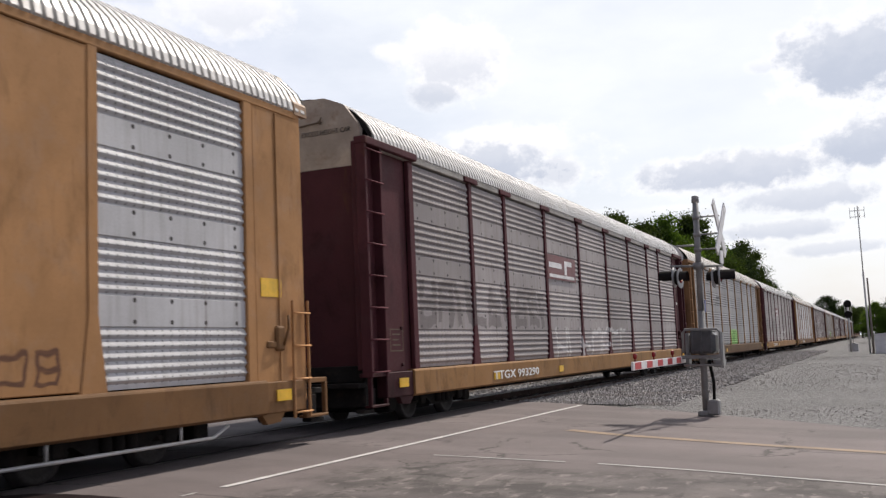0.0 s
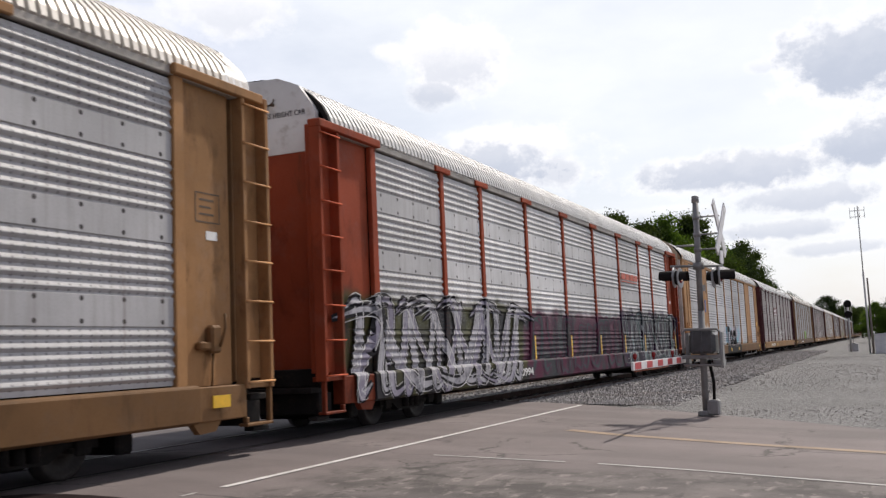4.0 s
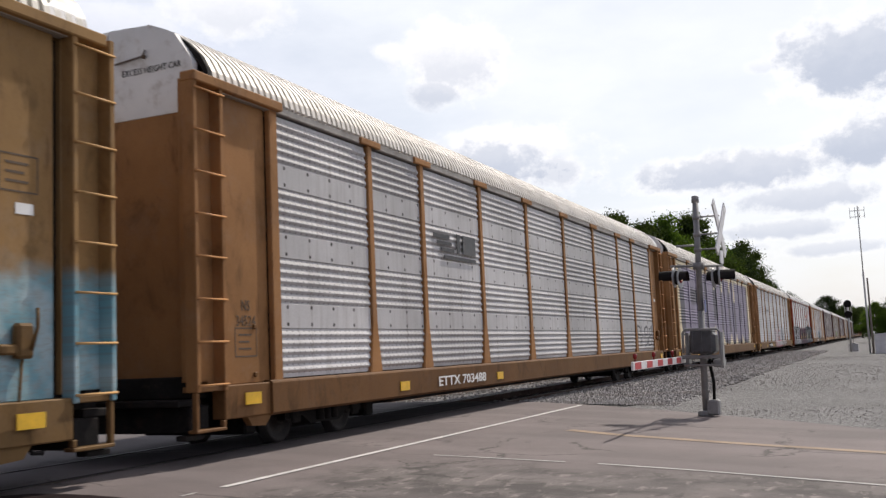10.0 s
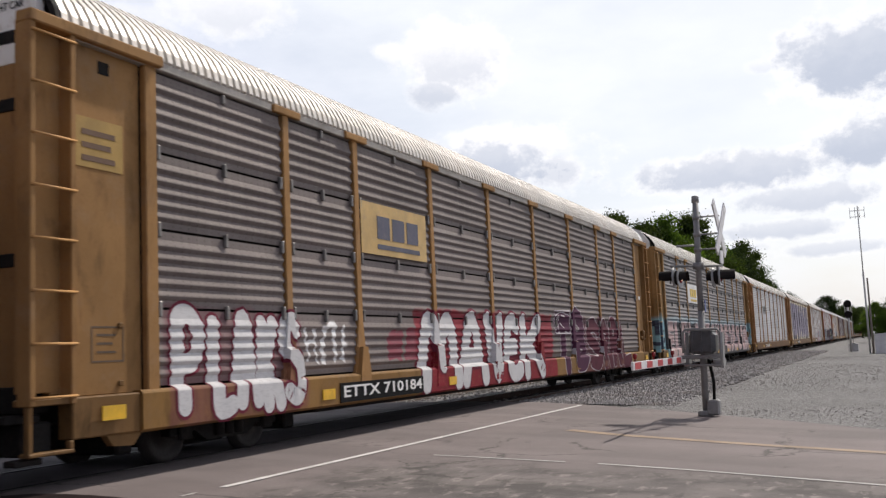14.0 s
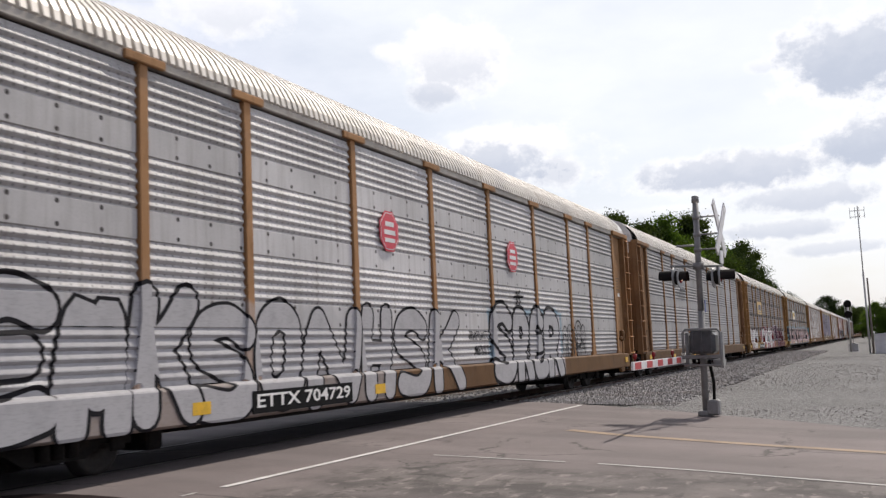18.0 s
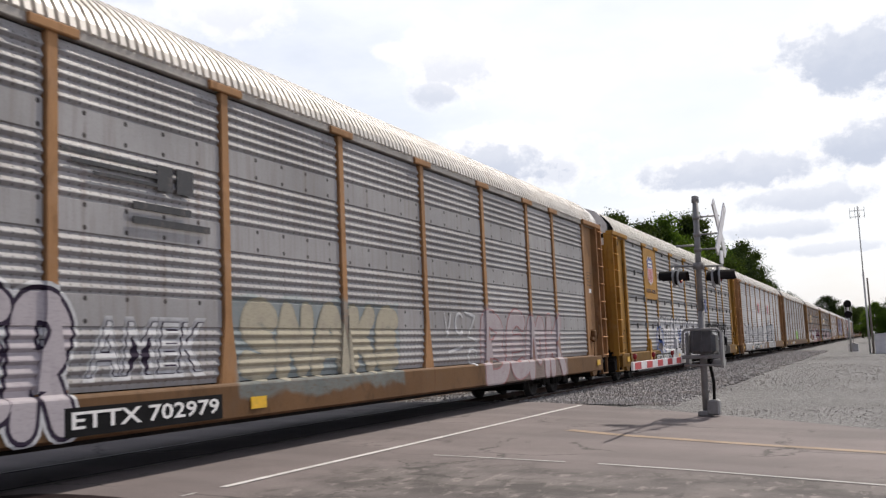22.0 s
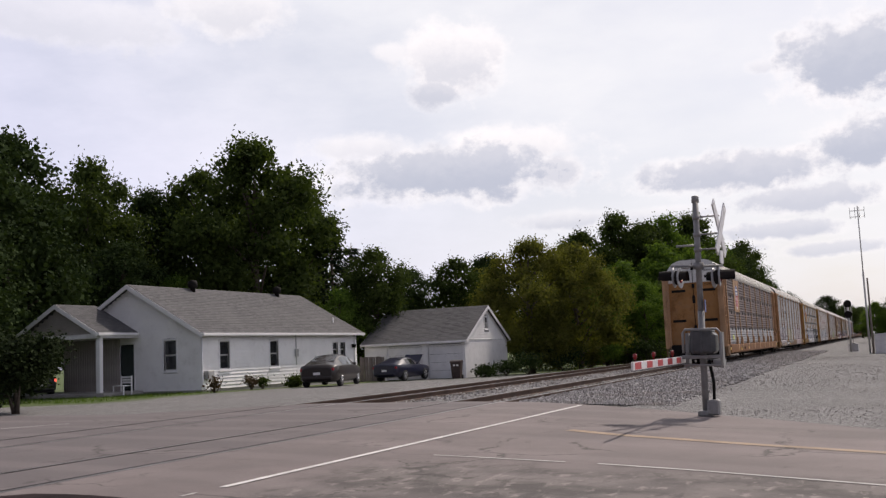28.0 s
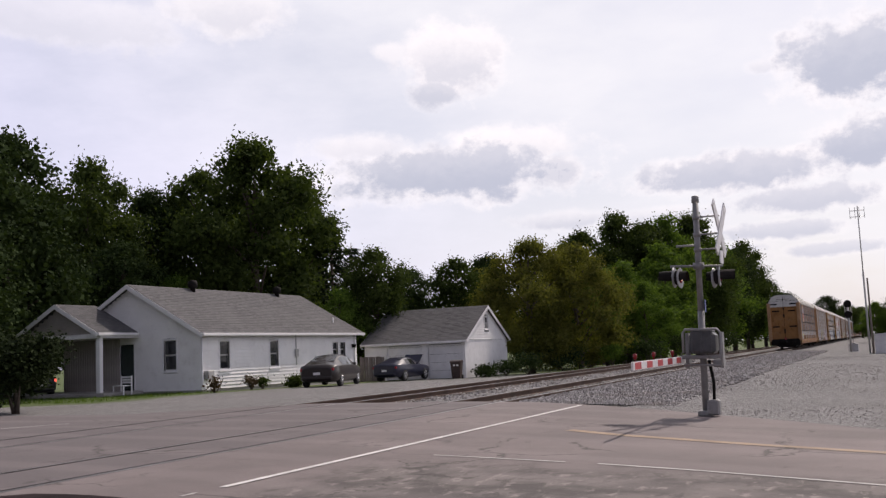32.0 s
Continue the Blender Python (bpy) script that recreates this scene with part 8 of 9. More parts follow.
    tr.tube([(-0.30, -0.28, 1.14), (-0.30, -0.28, 1.50), (-0.26, -0.28, 1.56), (0.30, -0.28, 1.56), (0.36, -0.28, 1.50), (0.36, -0.28, 0.92), (-0.30, -0.28, 0.92)], 0.024, 7)
    part("guard_frame", tr, MAST_GREY, mc, "galvanised guard frame round the machine")
    cw = MB()
    cw.box(-0.36, 0.36, -0.20, -0.08, 1.03, 1.10, 0.012)
    cw.box(0.20, 0.36, -0.24, 0.30, 0.88, 1.02, 0.02)
    part("counterweight", cw, MAST_GREY, mc)
    # lowered arm, along the rails
    ax, z0 = -0.36, 1.02
    y = 0.22
    ar = MB()
    ar.box(ax - 0.016, ax + 0.016, -4.05, y, z0 - 0.062, z0 + 0.062, 0.004)
    arm = part("gate_arm", ar, WHITE_P, m, "white gate arm with red stripes")
    for i in range(5):
        yy = y - 0.55 - i * 0.80
        a_ = MB()
        a_.box(ax - 0.019, ax + 0.019, yy - 0.40, yy, z0 - 0.052, z0 + 0.052, 0.003)
        part("arm_stripe", a_, RED_P, arm)
    for yy in (-3.85, -2.55, -1.0):
        lm = MB()
        lm.disc((ax, yy, z0 + 0.062), (0, 0, 1), [(0, 0.012), (0.04, 0.012), (0.05, 0.03), (0.11, 0.032), (0.12, 0.012)], 10)
        part("arm_lamp", lm, LENS_RED, arm, "small red gate arm lamp")
    return m


crossing_signal(5.98, 18.15)


def signal_mast(x, y):
    z = ground_height(x, y)
    s = thing("railway_signal", "black two-head railway signal on a grey mast", "railway signal", pose(x, y, z))
    p = MB()
    p.tube([(0, 0, 0), (0, 0, 4.1)], 0.08, 10)
    part("mast", p, GALV, s)
    for zz in (3.82, 2.98):
        b = MB()
        b.disc((0, -0.12, zz), (0, -1, 0), [(-0.02, 0.29), (0.02, 0.29)], 22)
        hd = part("head", b, BLACK, s, "round black signal head")
        h = MB()
        h.tube([(0, -0.14, zz), (0, -0.5, zz)], 0.14, 12)
        part("hood", h, BLACK, hd)
    l = MB()
    l.tube([(0.22, 0.1, 0), (0.22, 0.1, 3.6)], 0.02, 6)
    l.tube([(-0.22, 0.1, 0), (-0.22, 0.1, 3.6)], 0.02, 6)
    part("ladder", l, GALV, s)


signal_mast(6.78, 84.0)


def radio_mast(x, y):
    z = ground_height(x, y)
    r = thing("radio_mast", "tall thin grey radio mast with a small antenna frame", "radio mast", pose(x, y, z))
    p = MB()
    p.tube([(0, 0, 0), (0, 0, 6.0)], 0.07, 9)
    p.tube([(0, 0, 6.0), (0, 0, 10.9)], 0.04, 9)
    part("mast", p, GALV, r)
    a = MB()
    a.tube([(-0.55, 0, 10.55), (0.45, 0, 10.55)], 0.025, 6)
    a.tube([(-0.55, 0, 10.1), (0.45, 0, 10.1)], 0.02, 6)
    for xx in (-0.55, -0.2, 0.1, 0.45):
        a.tube([(xx, 0, 9.95), (xx, 0, 10.8)], 0.018, 6)
    part("antenna", a, GALV, r)
    w = thing("wooden_pole", "short weathered wooden pole beside the mast", "pole", pose(x + 0.25, y - 2.0, z))
    q = MB()
    q.tube([(0, 0, 0), (0, 0, 5.4)], [0.075, 0.06], 10)
    part("pole", q, FENCE_WOOD, w)


radio_mast(8.2, 78.0)


def cabinet(x, y, sx, sy, sz, mat, label, name="relay_cabinet"):
    z = ground_height(x, y) - 0.1
    c = thing(name, label, "cabinet", pose(x, y, z))
    b = MB()
    b.box(-sx / 2, sx / 2, -sy / 2, sy / 2, 0, sz, 0.03)
    part("body", b, mat, c)
    r = MB()
    r.prism([(-sx / 2 - 0.06, sz), (sx / 2 + 0.06, sz), (sx / 2 + 0.06, sz + 0.05), (0, sz + 0.14), (-sx / 2 - 0.06, sz + 0.05)], "y", -sy / 2 - 0.06, sy / 2 + 0.06)
    part("roof", r, mat, c)
    d = MB()
    d.box(-sx * 0.4, sx * 0.4, -sy / 2 - 0.02, -sy / 2 - 0.002, 0.12, sz - 0.1, 0.01)
    part("door", d, mat, c)


cabinet(6.85, 90.0, 0.7, 0.7, 0.6, ALU_GREY, "small silver relay cabinet beside the track")
cabinet(10.25, 80.0, 3.4, 2.6, 1.5, WHITE_P, "low white equipment hut at the gravel edge", "equipment_hut")


# ---- parked vehicles ----
TYRE = surf("tyre_rubber", (0.018, 0.018, 0.018), 0.85, var=0.2, big=6, fine=40)
RIM = surf("alloy_rim", (0.62, 0.62, 0.63), 0.3, 0.9, var=0.06, big=6, fine=40, bump=0.03)
CAR_GLASS = material("car_glass", lambda nt: {"Base Color": nt.mix(nt.noise(nt.coord(), 2, 2), (0.012, 0.014, 0.016), (0.03, 0.033, 0.037))}, 0.04)
CHROME = surf("chrome_trim", (0.7, 0.7, 0.7), 0.15, 1.0, var=0.05, big=5, fine=30, bump=0.02)
TAIL_RED = surf("tail_lamp_red", (0.30, 0.02, 0.025), 0.2, var=0.1, big=8, fine=30)


def car_paint(name, col):
    mt = surf(name, col, 0.35, 0.0, var=0.06, big=1.5, fine=60, bump=0.02, dirt=scaled(col, 0.75), dirt_amt=0.3)
    mt.node_tree.nodes["Principled BSDF"].inputs["Coat Weight"].default_value = 0.4
    mt.node_tree.nodes["Principled BSDF"].inputs["Specular IOR Level"].default_value = 0.35
    mt.node_tree.nodes["Principled BSDF"].inputs["Coat Roughness"].default_value = 0.08
    return mt


# stations along a sedan, nose at +y: y, half width, sill height, belt height, roof height, roof half width
SEDAN = [(-2.40, 0.70, 0.42, 0.80, 0.86, 0.60), (-2.32, 0.80, 0.30, 0.90, 0.98, 0.64), (-2.0, 0.89, 0.24, 0.97, 1.04, 0.66), (-1.62, 0.91, 0.22, 0.98, 1.10, 0.60), (-1.15, 0.915, 0.20, 0.97, 1.30, 0.56),
         (-0.70, 0.92, 0.20, 0.96, 1.41, 0.56), (-0.1, 0.92, 0.20, 0.95, 1.45, 0.57), (0.45, 0.92, 0.20, 0.94, 1.38, 0.57), (0.95, 0.915, 0.20, 0.93, 1.17, 0.60), (1.30, 0.91, 0.21, 0.92, 0.98, 0.66),
         (1.75, 0.88, 0.24, 0.86, 0.92, 0.64), (2.15, 0.82, 0.28, 0.76, 0.82, 0.60), (2.38, 0.70, 0.34, 0.62, 0.68, 0.5), (2.45, 0.55, 0.40, 0.54, 0.58, 0.42)]
COUPE = [(-2.22, 0.70, 0.42, 0.82, 0.88, 0.60), (-2.15, 0.80, 0.30, 0.92, 0.97, 0.64), (-1.85, 0.87, 0.24, 0.96, 1.02, 0.62), (-1.45, 0.89, 0.22, 0.96, 1.16, 0.56), (-0.95, 0.895, 0.20, 0.94, 1.30, 0.53),
         (-0.45, 0.90, 0.20, 0.93, 1.35, 0.53), (0.05, 0.90, 0.20, 0.92, 1.31, 0.54), (0.55, 0.895, 0.20, 0.91, 1.12, 0.58), (0.92, 0.89, 0.21, 0.90, 0.95, 0.66),
         (1.45, 0.86, 0.24, 0.84, 0.89, 0.64), (1.90, 0.80, 0.28, 0.75, 0.80, 0.60), (2.15, 0.70, 0.34, 0.62, 0.68, 0.5), (2.22, 0.55, 0.40, 0.54, 0.58, 0.42)]


def sedan(label, m, paint, stations, axle=(-1.42, 1.40), hood_open=False, tail=None):
    car = thing("parked_car", label, "car", m)
    b = MB()

    def section(y, w, zs, zb, zr, wr):
        half = [(w * 0.80, zs), (w * 0.97, zs + 0.10), (w, (zs + zb) / 2), (w * 0.985, zb - 0.06), (w * 0.95, zb), (wr * 1.04, zr - 0.045), (wr * 0.92, zr - 0.01), (wr * 0.5, zr + 0.015), (0.0, zr + 0.02)]
        return [(x, y, z) for x, z in half] + [(-x, y, z) for x, z in half[-2::-1]]
    rows = [section(*s) for s in stations]
    b.strip([r[::-1] for r in rows], True)
    for r, rev in ((rows[0], True), (rows[-1], False)):
        b.quad(*(r[::-1] if rev else r))
    b.strip([[rows[i][0], rows[i][-1]] for i in range(len(rows))], False)
    part("body", b, paint, car)

    def pt(i, f, k, off):
        """A point of the cabin's side between belt and roof at height share k."""
        j = min(i, len(stations) - 2)
        s = [stations[j][q] + (stations[j + 1][q] - stations[j][q]) * f for q in range(6)]
        x0, z0, x1, z1 = s[1] * 0.95, s[3], s[5] * 1.04, s[4] - 0.045
        return (x0 + (x1 - x0) * k + off, s[0], z0 + (z1 - z0) * k)
    cab = [i for i, s in enumerate(stations) if s[4] - s[3] > 0.25]
    a, z = cab[0], cab[-1]
    for sgn in (1, -1):
        for u0, u1 in (((a, 0.1), (a + 1, 0.95)), ((a + 2, 0.05), (z - 1, 0.98) if z - 1 > a + 2 else (z, 0.6))):
            g = MB()
            steps = 8
            lo, hi = [], []
            for q in range(steps + 1):
                p = u0[0] + u0[1] + (u1[0] + u1[1] - u0[0] - u0[1]) * q / steps
                i, f = int(p), p - int(p)
                lo.append(pt(i, f, 0.05, 0.010))
                hi.append(pt(i, f, 0.94, 0.012))
            for row in (lo, hi):
                row[:] = [(sgn * x, y, zz) for x, y, zz in row]
            g.strip([lo, hi] if sgn > 0 else [hi, lo], True)
            part("side_window", g, CAR_GLASS, car)
        for ya in axle:
            w = MB()
            w.disc((sgn * 0.70, ya, 0.32), (sgn, 0, 0), [(0.0, 0.30), (0.03, 0.325), (0.17, 0.325), (0.20, 0.30), (0.20, 0.21)], 24)
            wh = part("wheel", w, TYRE, car)
            r = MB()
            r.disc((sgn * 0.885, ya, 0.32), (sgn, 0, 0), [(0.0, 0.215), (0.018, 0.205), (0.01, 0.17), (0.0, 0.05)], 20)
            for q in range(5):
                an = q * 2 * math.pi / 5
                r.tube([(sgn * 0.90, ya, 0.32), (sgn * 0.90, ya + 0.19 * math.cos(an), 0.32 + 0.19 * math.sin(an))], 0.024, 5)
            part("rim", r, RIM, wh)
        mi = MB()
        ym = stations[z][0] - 0.05
        mi.box(*sorted((sgn * 0.93, sgn * 1.08)), ym - 0.07, ym + 0.07, 0.93, 1.06, 0.03)
        part("wing_mirror", mi, paint, car)
        tl = MB()
        s0 = stations[1]
        tl.box(*sorted((sgn * 0.42, sgn * 0.80)), s0[0] - 0.06, s0[0] + 0.12, 0.72, 0.86, 0.03)
        part("tail_lamp", tl, tail or TAIL_RED, car)
        hl = MB()
        s1 = stations[-3]
        hl.box(*sorted((sgn * 0.48, sgn * 0.79)), s1[0] - 0.06, s1[0] + 0.10, 0.62, 0.72, 0.03)
        part("headlamp", hl, CHROME, car)
    # rear and front screens
    for i0, i1, up in ((a - 1, a + 1, False), (z - 1 if stations[z][4] > 1.3 else z, z + 1, True)):
        g = MB()
        s0, s1 = stations[i0], stations[i1]
        n = Vector((0, -(s1[4] - s0[4]), s1[0] - s0[0])).normalized() * 0.012
        p0, p1 = (s0[0] * 0.85 + s1[0] * 0.15, s0[4] * 0.85 + s1[4] * 0.15 + 0.02), (s0[0] * 0.1 + s1[0] * 0.9, s0[4] * 0.1 + s1[4] * 0.9 + 0.02)
        w0, w1 = s0[5] * 0.92, s1[5] * 0.92
        g.quad((-w0, p0[0] + n.y, p0[1] + n.z), (w0, p0[0] + n.y, p0[1] + n.z), (w1, p1[0] + n.y, p1[1] + n.z), (-w1, p1[0] + n.y, p1[1] + n.z))
        part("windscreen" if up else "rear_window", g, CAR_GLASS, car)
    pl = MB()
    pl.box(-0.16, 0.16, stations[0][0] - 0.02, stations[0][0] + 0.06, 0.56, 0.68, 0.005)
    part("plate", pl, WHITE_P, car)
    bp = MB()
    bp.box(-0.72, 0.72, stations[0][0] - 0.05, stations[0][0] + 0.2, 0.34, 0.52, 0.06)
    part("rear_bumper", bp, paint, car)
    if hood_open:
        h = MB()
        h.box(-0.60, 0.60, -0.80, 0.0, -0.02, 0.02, 0.015)
        part("hood", h, paint, car, "raised engine hood", at=pose(0, 0.98, 0.95, -42, 0, 180))
    return car


sedan("brown-grey sedan parked beside the house", pose(-16.25, 42.5, -0.19, 0, 0, 14) @ Matrix.Diagonal((1.06, 1.06, 1.06, 1)), car_paint("paint_brown_grey", (0.024, 0.018, 0.017)), SEDAN)
sedan("dark blue coupe with its hood raised", pose(-17.2, 52.3, -0.32, 0, 0, -2), car_paint("paint_dark_blue", (0.006, 0.007, 0.028)), COUPE, (-1.28, 1.28), hood_open=True)
sedan("dark car with a lit tail lamp behind the shrub", pose(-29.3, 35.3, -0.08, 0, 0, 62), car_paint("paint_black", (0.012, 0.012, 0.014)), SEDAN, tail=TAIL_LIT)


# ---- trees ----
def leaf_material(name, dark, light, trans=0.35):
    mt = bpy.data.materials.new(name)
    mt.use_nodes = True
    nt = NT(mt.node_tree)
    geo = nt.node("ShaderNodeNewGeometry")
    r = geo.outputs["Random Per Island"]
    co = geo.outputs["Position"]
    c = nt.mix(r, dark, light)
    c = nt.mix(nt.m("MULTIPLY", nt.ramp(nt.noise(co, 0.45, 4), 0.35, 0.7), 0.55), c, scaled(light, 1.15))
    b = mt.node_tree.nodes["Principled BSDF"]
    nt.put(b.inputs["Base Color"], c)
    b.inputs["Roughness"].default_value = 0.85
    b.inputs["Specular IOR Level"].default_value = 0.08
    tr = nt.node("ShaderNodeBsdfTranslucent")
    nt.put(tr.inputs["Color"], nt.mix(1.0, c, (1.2, 1.25, 0.6), "MULTIPLY"))
    mx = nt.node("ShaderNodeMixShader")
    mx.inputs[0].default_value = trans
    nt.t.links.new(b.outputs[0], mx.inputs[1])
    nt.t.links.new(tr.outputs[0], mx.inputs[2])
    nt.t.links.new(mx.outputs[0], mt.node_tree.nodes["Material Output"].inputs["Surface"])
    return mt


LEAF = leaf_material("leaf_green", (0.018, 0.032, 0.009), (0.066, 0.092, 0.024), 0.30)
LEAF_DARK = leaf_material("leaf_dark", (0.014, 0.026, 0.010), (0.040, 0.062, 0.020), 0.18)
LEAF_FRESH = leaf_material("leaf_fresh", (0.035, 0.070, 0.014), (0.115, 0.18, 0.034), 0.4)
LEAF_YELLOW = leaf_material("leaf_yellow", (0.052, 0.064, 0.018), (0.155, 0.152, 0.038), 0.42)
LEAF_SHRUB = leaf_material("leaf_shrub", (0.008, 0.014, 0.006), (0.026, 0.038, 0.013), 0.1)
NEEDLE = leaf_material("spruce_needles", (0.014, 0.024, 0.014), (0.030, 0.046, 0.024), 0.1)
BARK = surf("bark", (0.085, 0.065, 0.05), 0.9, var=0.3, big=2, fine=12, bump=0.6, dist=0.03)


def leaf_cloud(rng, lobes, count, size, hang=0.0, sprays=0.10):
    """Leaves as small bent blades on the shells of the lobes; returns vertices and faces."""
    v, f = [], []
    wts = [l[3] * l[4] + l[3] * l[5] for l in lobes]
    tot = sum(wts)
    for lobe, w in zip(lobes, wts):
        cx, cy, cz, rx, ry, rz = lobe
        # twigs: leaves gather in small sprays
        n_spray = max(3, int(count * w / tot / 9))
        for _ in range(n_spray):
            d = Vector((rng.gauss(0, 1), rng.gauss(0, 1), rng.gauss(0, 1)))
            if d.length < 1e-4:
                continue
            d.normalize()
            if d.z < -0.35 and rng.random() < 0.55:
                d.z = -d.z
            k = rng.uniform(0.62, 1.10) if rng.random() < 0.85 else rng.uniform(1.05, 1.28)
            p = Vector((cx + d.x * rx * k, cy + d.y * ry * k, cz + d.z * rz * k))
            inner = rng.random() < 0.36
            if inner:
                p = Vector((cx, cy, cz)).lerp(p, rng.uniform(0.2, 0.8))
            for _ in range(5 if inner else 9):
                q = p + Vector((rng.gauss(0, 1), rng.gauss(0, 1), rng.gauss(0, 0.8))) * size * 1.5
                a = Vector((rng.gauss(0, 1), rng.gauss(0, 1), rng.gauss(0, 0.7) - hang)).normalized()
                nrm = (d * 0.6 + Vector((rng.gauss(0, 1), rng.gauss(0, 1), rng.gauss(0, 1) + 0.5)) * 0.6)
                s = a.cross(nrm)
                if s.length < 1e-4:
                    continue
                s = s.normalized() * size * rng.uniform(0.28, 0.46) * (2.1 if inner else 1)
                a = a * size * rng.uniform(0.7, 1.3) * (1.8 if inner else 1)
                n = len(v)
                v += [tuple(q - a * 0.5), tuple(q + s), tuple(q + a * 0.5), tuple(q - s)]
                f.append((n, n + 1, n + 2, n + 3))
    return v, f


def cloud_mesh(name, v, f, mat):
    me = bpy.data.meshes.new(name)
    me.from_pydata(v, [], f)
    me.materials.append(mat)
    return me


def broadleaf(seed, h, spread, mat, label, leaves=6500, low=0.22, hang=0.0, leaf=0.26, lobes_n=26, open_top=0.0):
    """A tree of height h with limbs and a crown of uneven lobes."""
    rng = random.Random(seed)
    t = thing("tree", label, "tree", pose(0, 0, 0))
    tr = MB()
    tr.tube([(0, 0, -0.2), (rng.uniform(-.1, .1), rng.uniform(-.1, .1), h * 0.2), (rng.uniform(-.3, .3), rng.uniform(-.3, .3), h * 0.5), (rng.uniform(-.3, .3), rng.uniform(-.3, .3), h * 0.82)],
            [h * 0.026, h * 0.020, h * 0.013, h * 0.004], 9)
    lobes = []
    for i in range(lobes_n):
        z = low + (1 - low) * (i + rng.random()) / lobes_n
        prof = math.sin(math.pi * min(1, max(0.05, (z - low + 0.10) / (1.10 - low)))) ** 0.7
        ang = i * 2.4 + rng.uniform(-0.5, 0.5)
        rr = spread * prof * rng.uniform(0.35, 0.95) * (1 - 0.3 * open_top * rng.random())
        x, y, zz = rr * math.cos(ang), rr * math.sin(ang), z * h
        r = h * rng.uniform(0.07, 0.125) * (1.15 if prof > 0.7 else 0.85)
        lobes.append((x, y, min(zz, h - r * 0.6), r * rng.uniform(0.9, 1.4), r * rng.uniform(0.9, 1.4), r * rng.uniform(0.6, 0.95)))
        if i % 2 == 0:
            z0 = max(0.12 * h, zz - h * rng.uniform(0.12, 0.28))
            tr.tube([(0, 0, z0), (x * 0.45, y * 0.45, (z0 + zz) / 2 + 0.03 * h), (x * 0.95, y * 0.95, zz)], [h * 0.009, h * 0.006, h * 0.002], 6)
    part("trunk", tr, BARK, t)
    v, f = leaf_cloud(rng, lobes, leaves, leaf, hang)
    part("crown", None, None, t, data=cloud_mesh("crown", v, f, mat))
    return t


def spruce(seed, h, label):
    rng = random.Random(seed)
    t = thing("tree", label, "tree", pose(0, 0, 0))
    tr = MB()
    tr.tube([(0, 0, -0.2), (0, 0, h)], [h * 0.02, 0.02], 8)
    v, f = [], []
    z = h * 0.12
    while z < h * 0.98:
        r = (1 - z / h) * h * 0.24 + 0.25
        for k in range(7):
            a = rng.uniform(0, 6.28)
            l = r * rng.uniform(0.7, 1.15)
            tip = Vector((math.cos(a) * l, math.sin(a) * l, z - l * 0.22 + rng.uniform(-.1, .1)))
            if k < 4:
                tr.tube([(0, 0, z), tuple(tip)], [0.03, 0.008], 5)
            for j in range(16):
                s = rng.uniform(0.25, 1.05)
                p = Vector((0, 0, z)).lerp(tip, s) + Vector((rng.gauss(0, .13), rng.gauss(0, .13), rng.gauss(0, .05) - 0.06))
                d = Vector((math.cos(a) + rng.gauss(0, .6), math.sin(a) + rng.gauss(0, .6), -0.5 + rng.gauss(0, .3))).normalized() * rng.uniform(0.18, 0.34)
                w = d.cross(Vector((rng.gauss(0, 1), rng.gauss(0, 1), 1))).normalized() * 0.045
                n = len(v)
                v += [tuple(p - w), tuple(p + w), tuple(p + d + w * 0.4), tuple(p + d - w * 0.4)]
                f.append((n, n + 1, n + 2, n + 3))
        z += h * 0.028
    part("trunk", tr, BARK, t)
    part("crown", None, None, t, data=cloud_mesh("crown", v, f, NEEDLE))
    return t


def ground_at(px, depth):
    """A place on the ground a given depth before the camera, in the direction px (half pictures from the middle)."""
    d = look_dir(px, -0.22)
    k = depth / d.dot(FORWARD.normalized())
    p = CAM_EYE + d * k
    return p.x, p.y, ground_height(p.x, p.y)


GREEN, DARKG = "tall leafy green tree behind the house", "dark green broadleaf tree among its neighbours"
PROTO = {
    "a": broadleaf(11, 10.0, 3.1, LEAF, GREEN, 26000, 0.16, leaf=0.165),
    "b": broadleaf(23, 10.0, 2.6, LEAF_DARK, DARKG, 25000, 0.12, leaf=0.165),
    "c": broadleaf(37, 10.0, 3.6, LEAF, GREEN, 26000, 0.20, leaf=0.165, open_top=0.6),
    "w": broadleaf(41, 10.0, 4.6, LEAF_YELLOW, "yellowing wide-crowned tree with drooping twigs", 32000, 0.06, hang=0.9, leaf=0.16, lobes_n=34),
    "f": broadleaf(53, 10.0, 3.4, LEAF_FRESH, "bright green bushy tree in the second row", 20000, 0.05, leaf=0.165),
    "s": spruce(5, 10.0, "dark spruce with drooping branches behind the house"),
}
USED = set()


def plant(kind, px, depth, height, turn, wide=1.0, label="", dx=0.0):
    x, y, z = ground_at(px, depth)
    s = height / 10.0
    m = Matrix.Translation((x + dx, y, z)) @ Matrix.Rotation(radians(turn), 4, "Z") @ Matrix.Diagonal((s * wide, s * wide, s, 1))
    src = PROTO[kind]
    if kind in USED:
        k = src.scale
        t = copy_thing(src, m @ Matrix.Diagonal((1 / k.x, 1 / k.y, 1 / k.z, 1)))
    else:
        USED.add(kind)
        t = src
        t.matrix_basis = m
    if label:
        tagged(t, label)
    return t


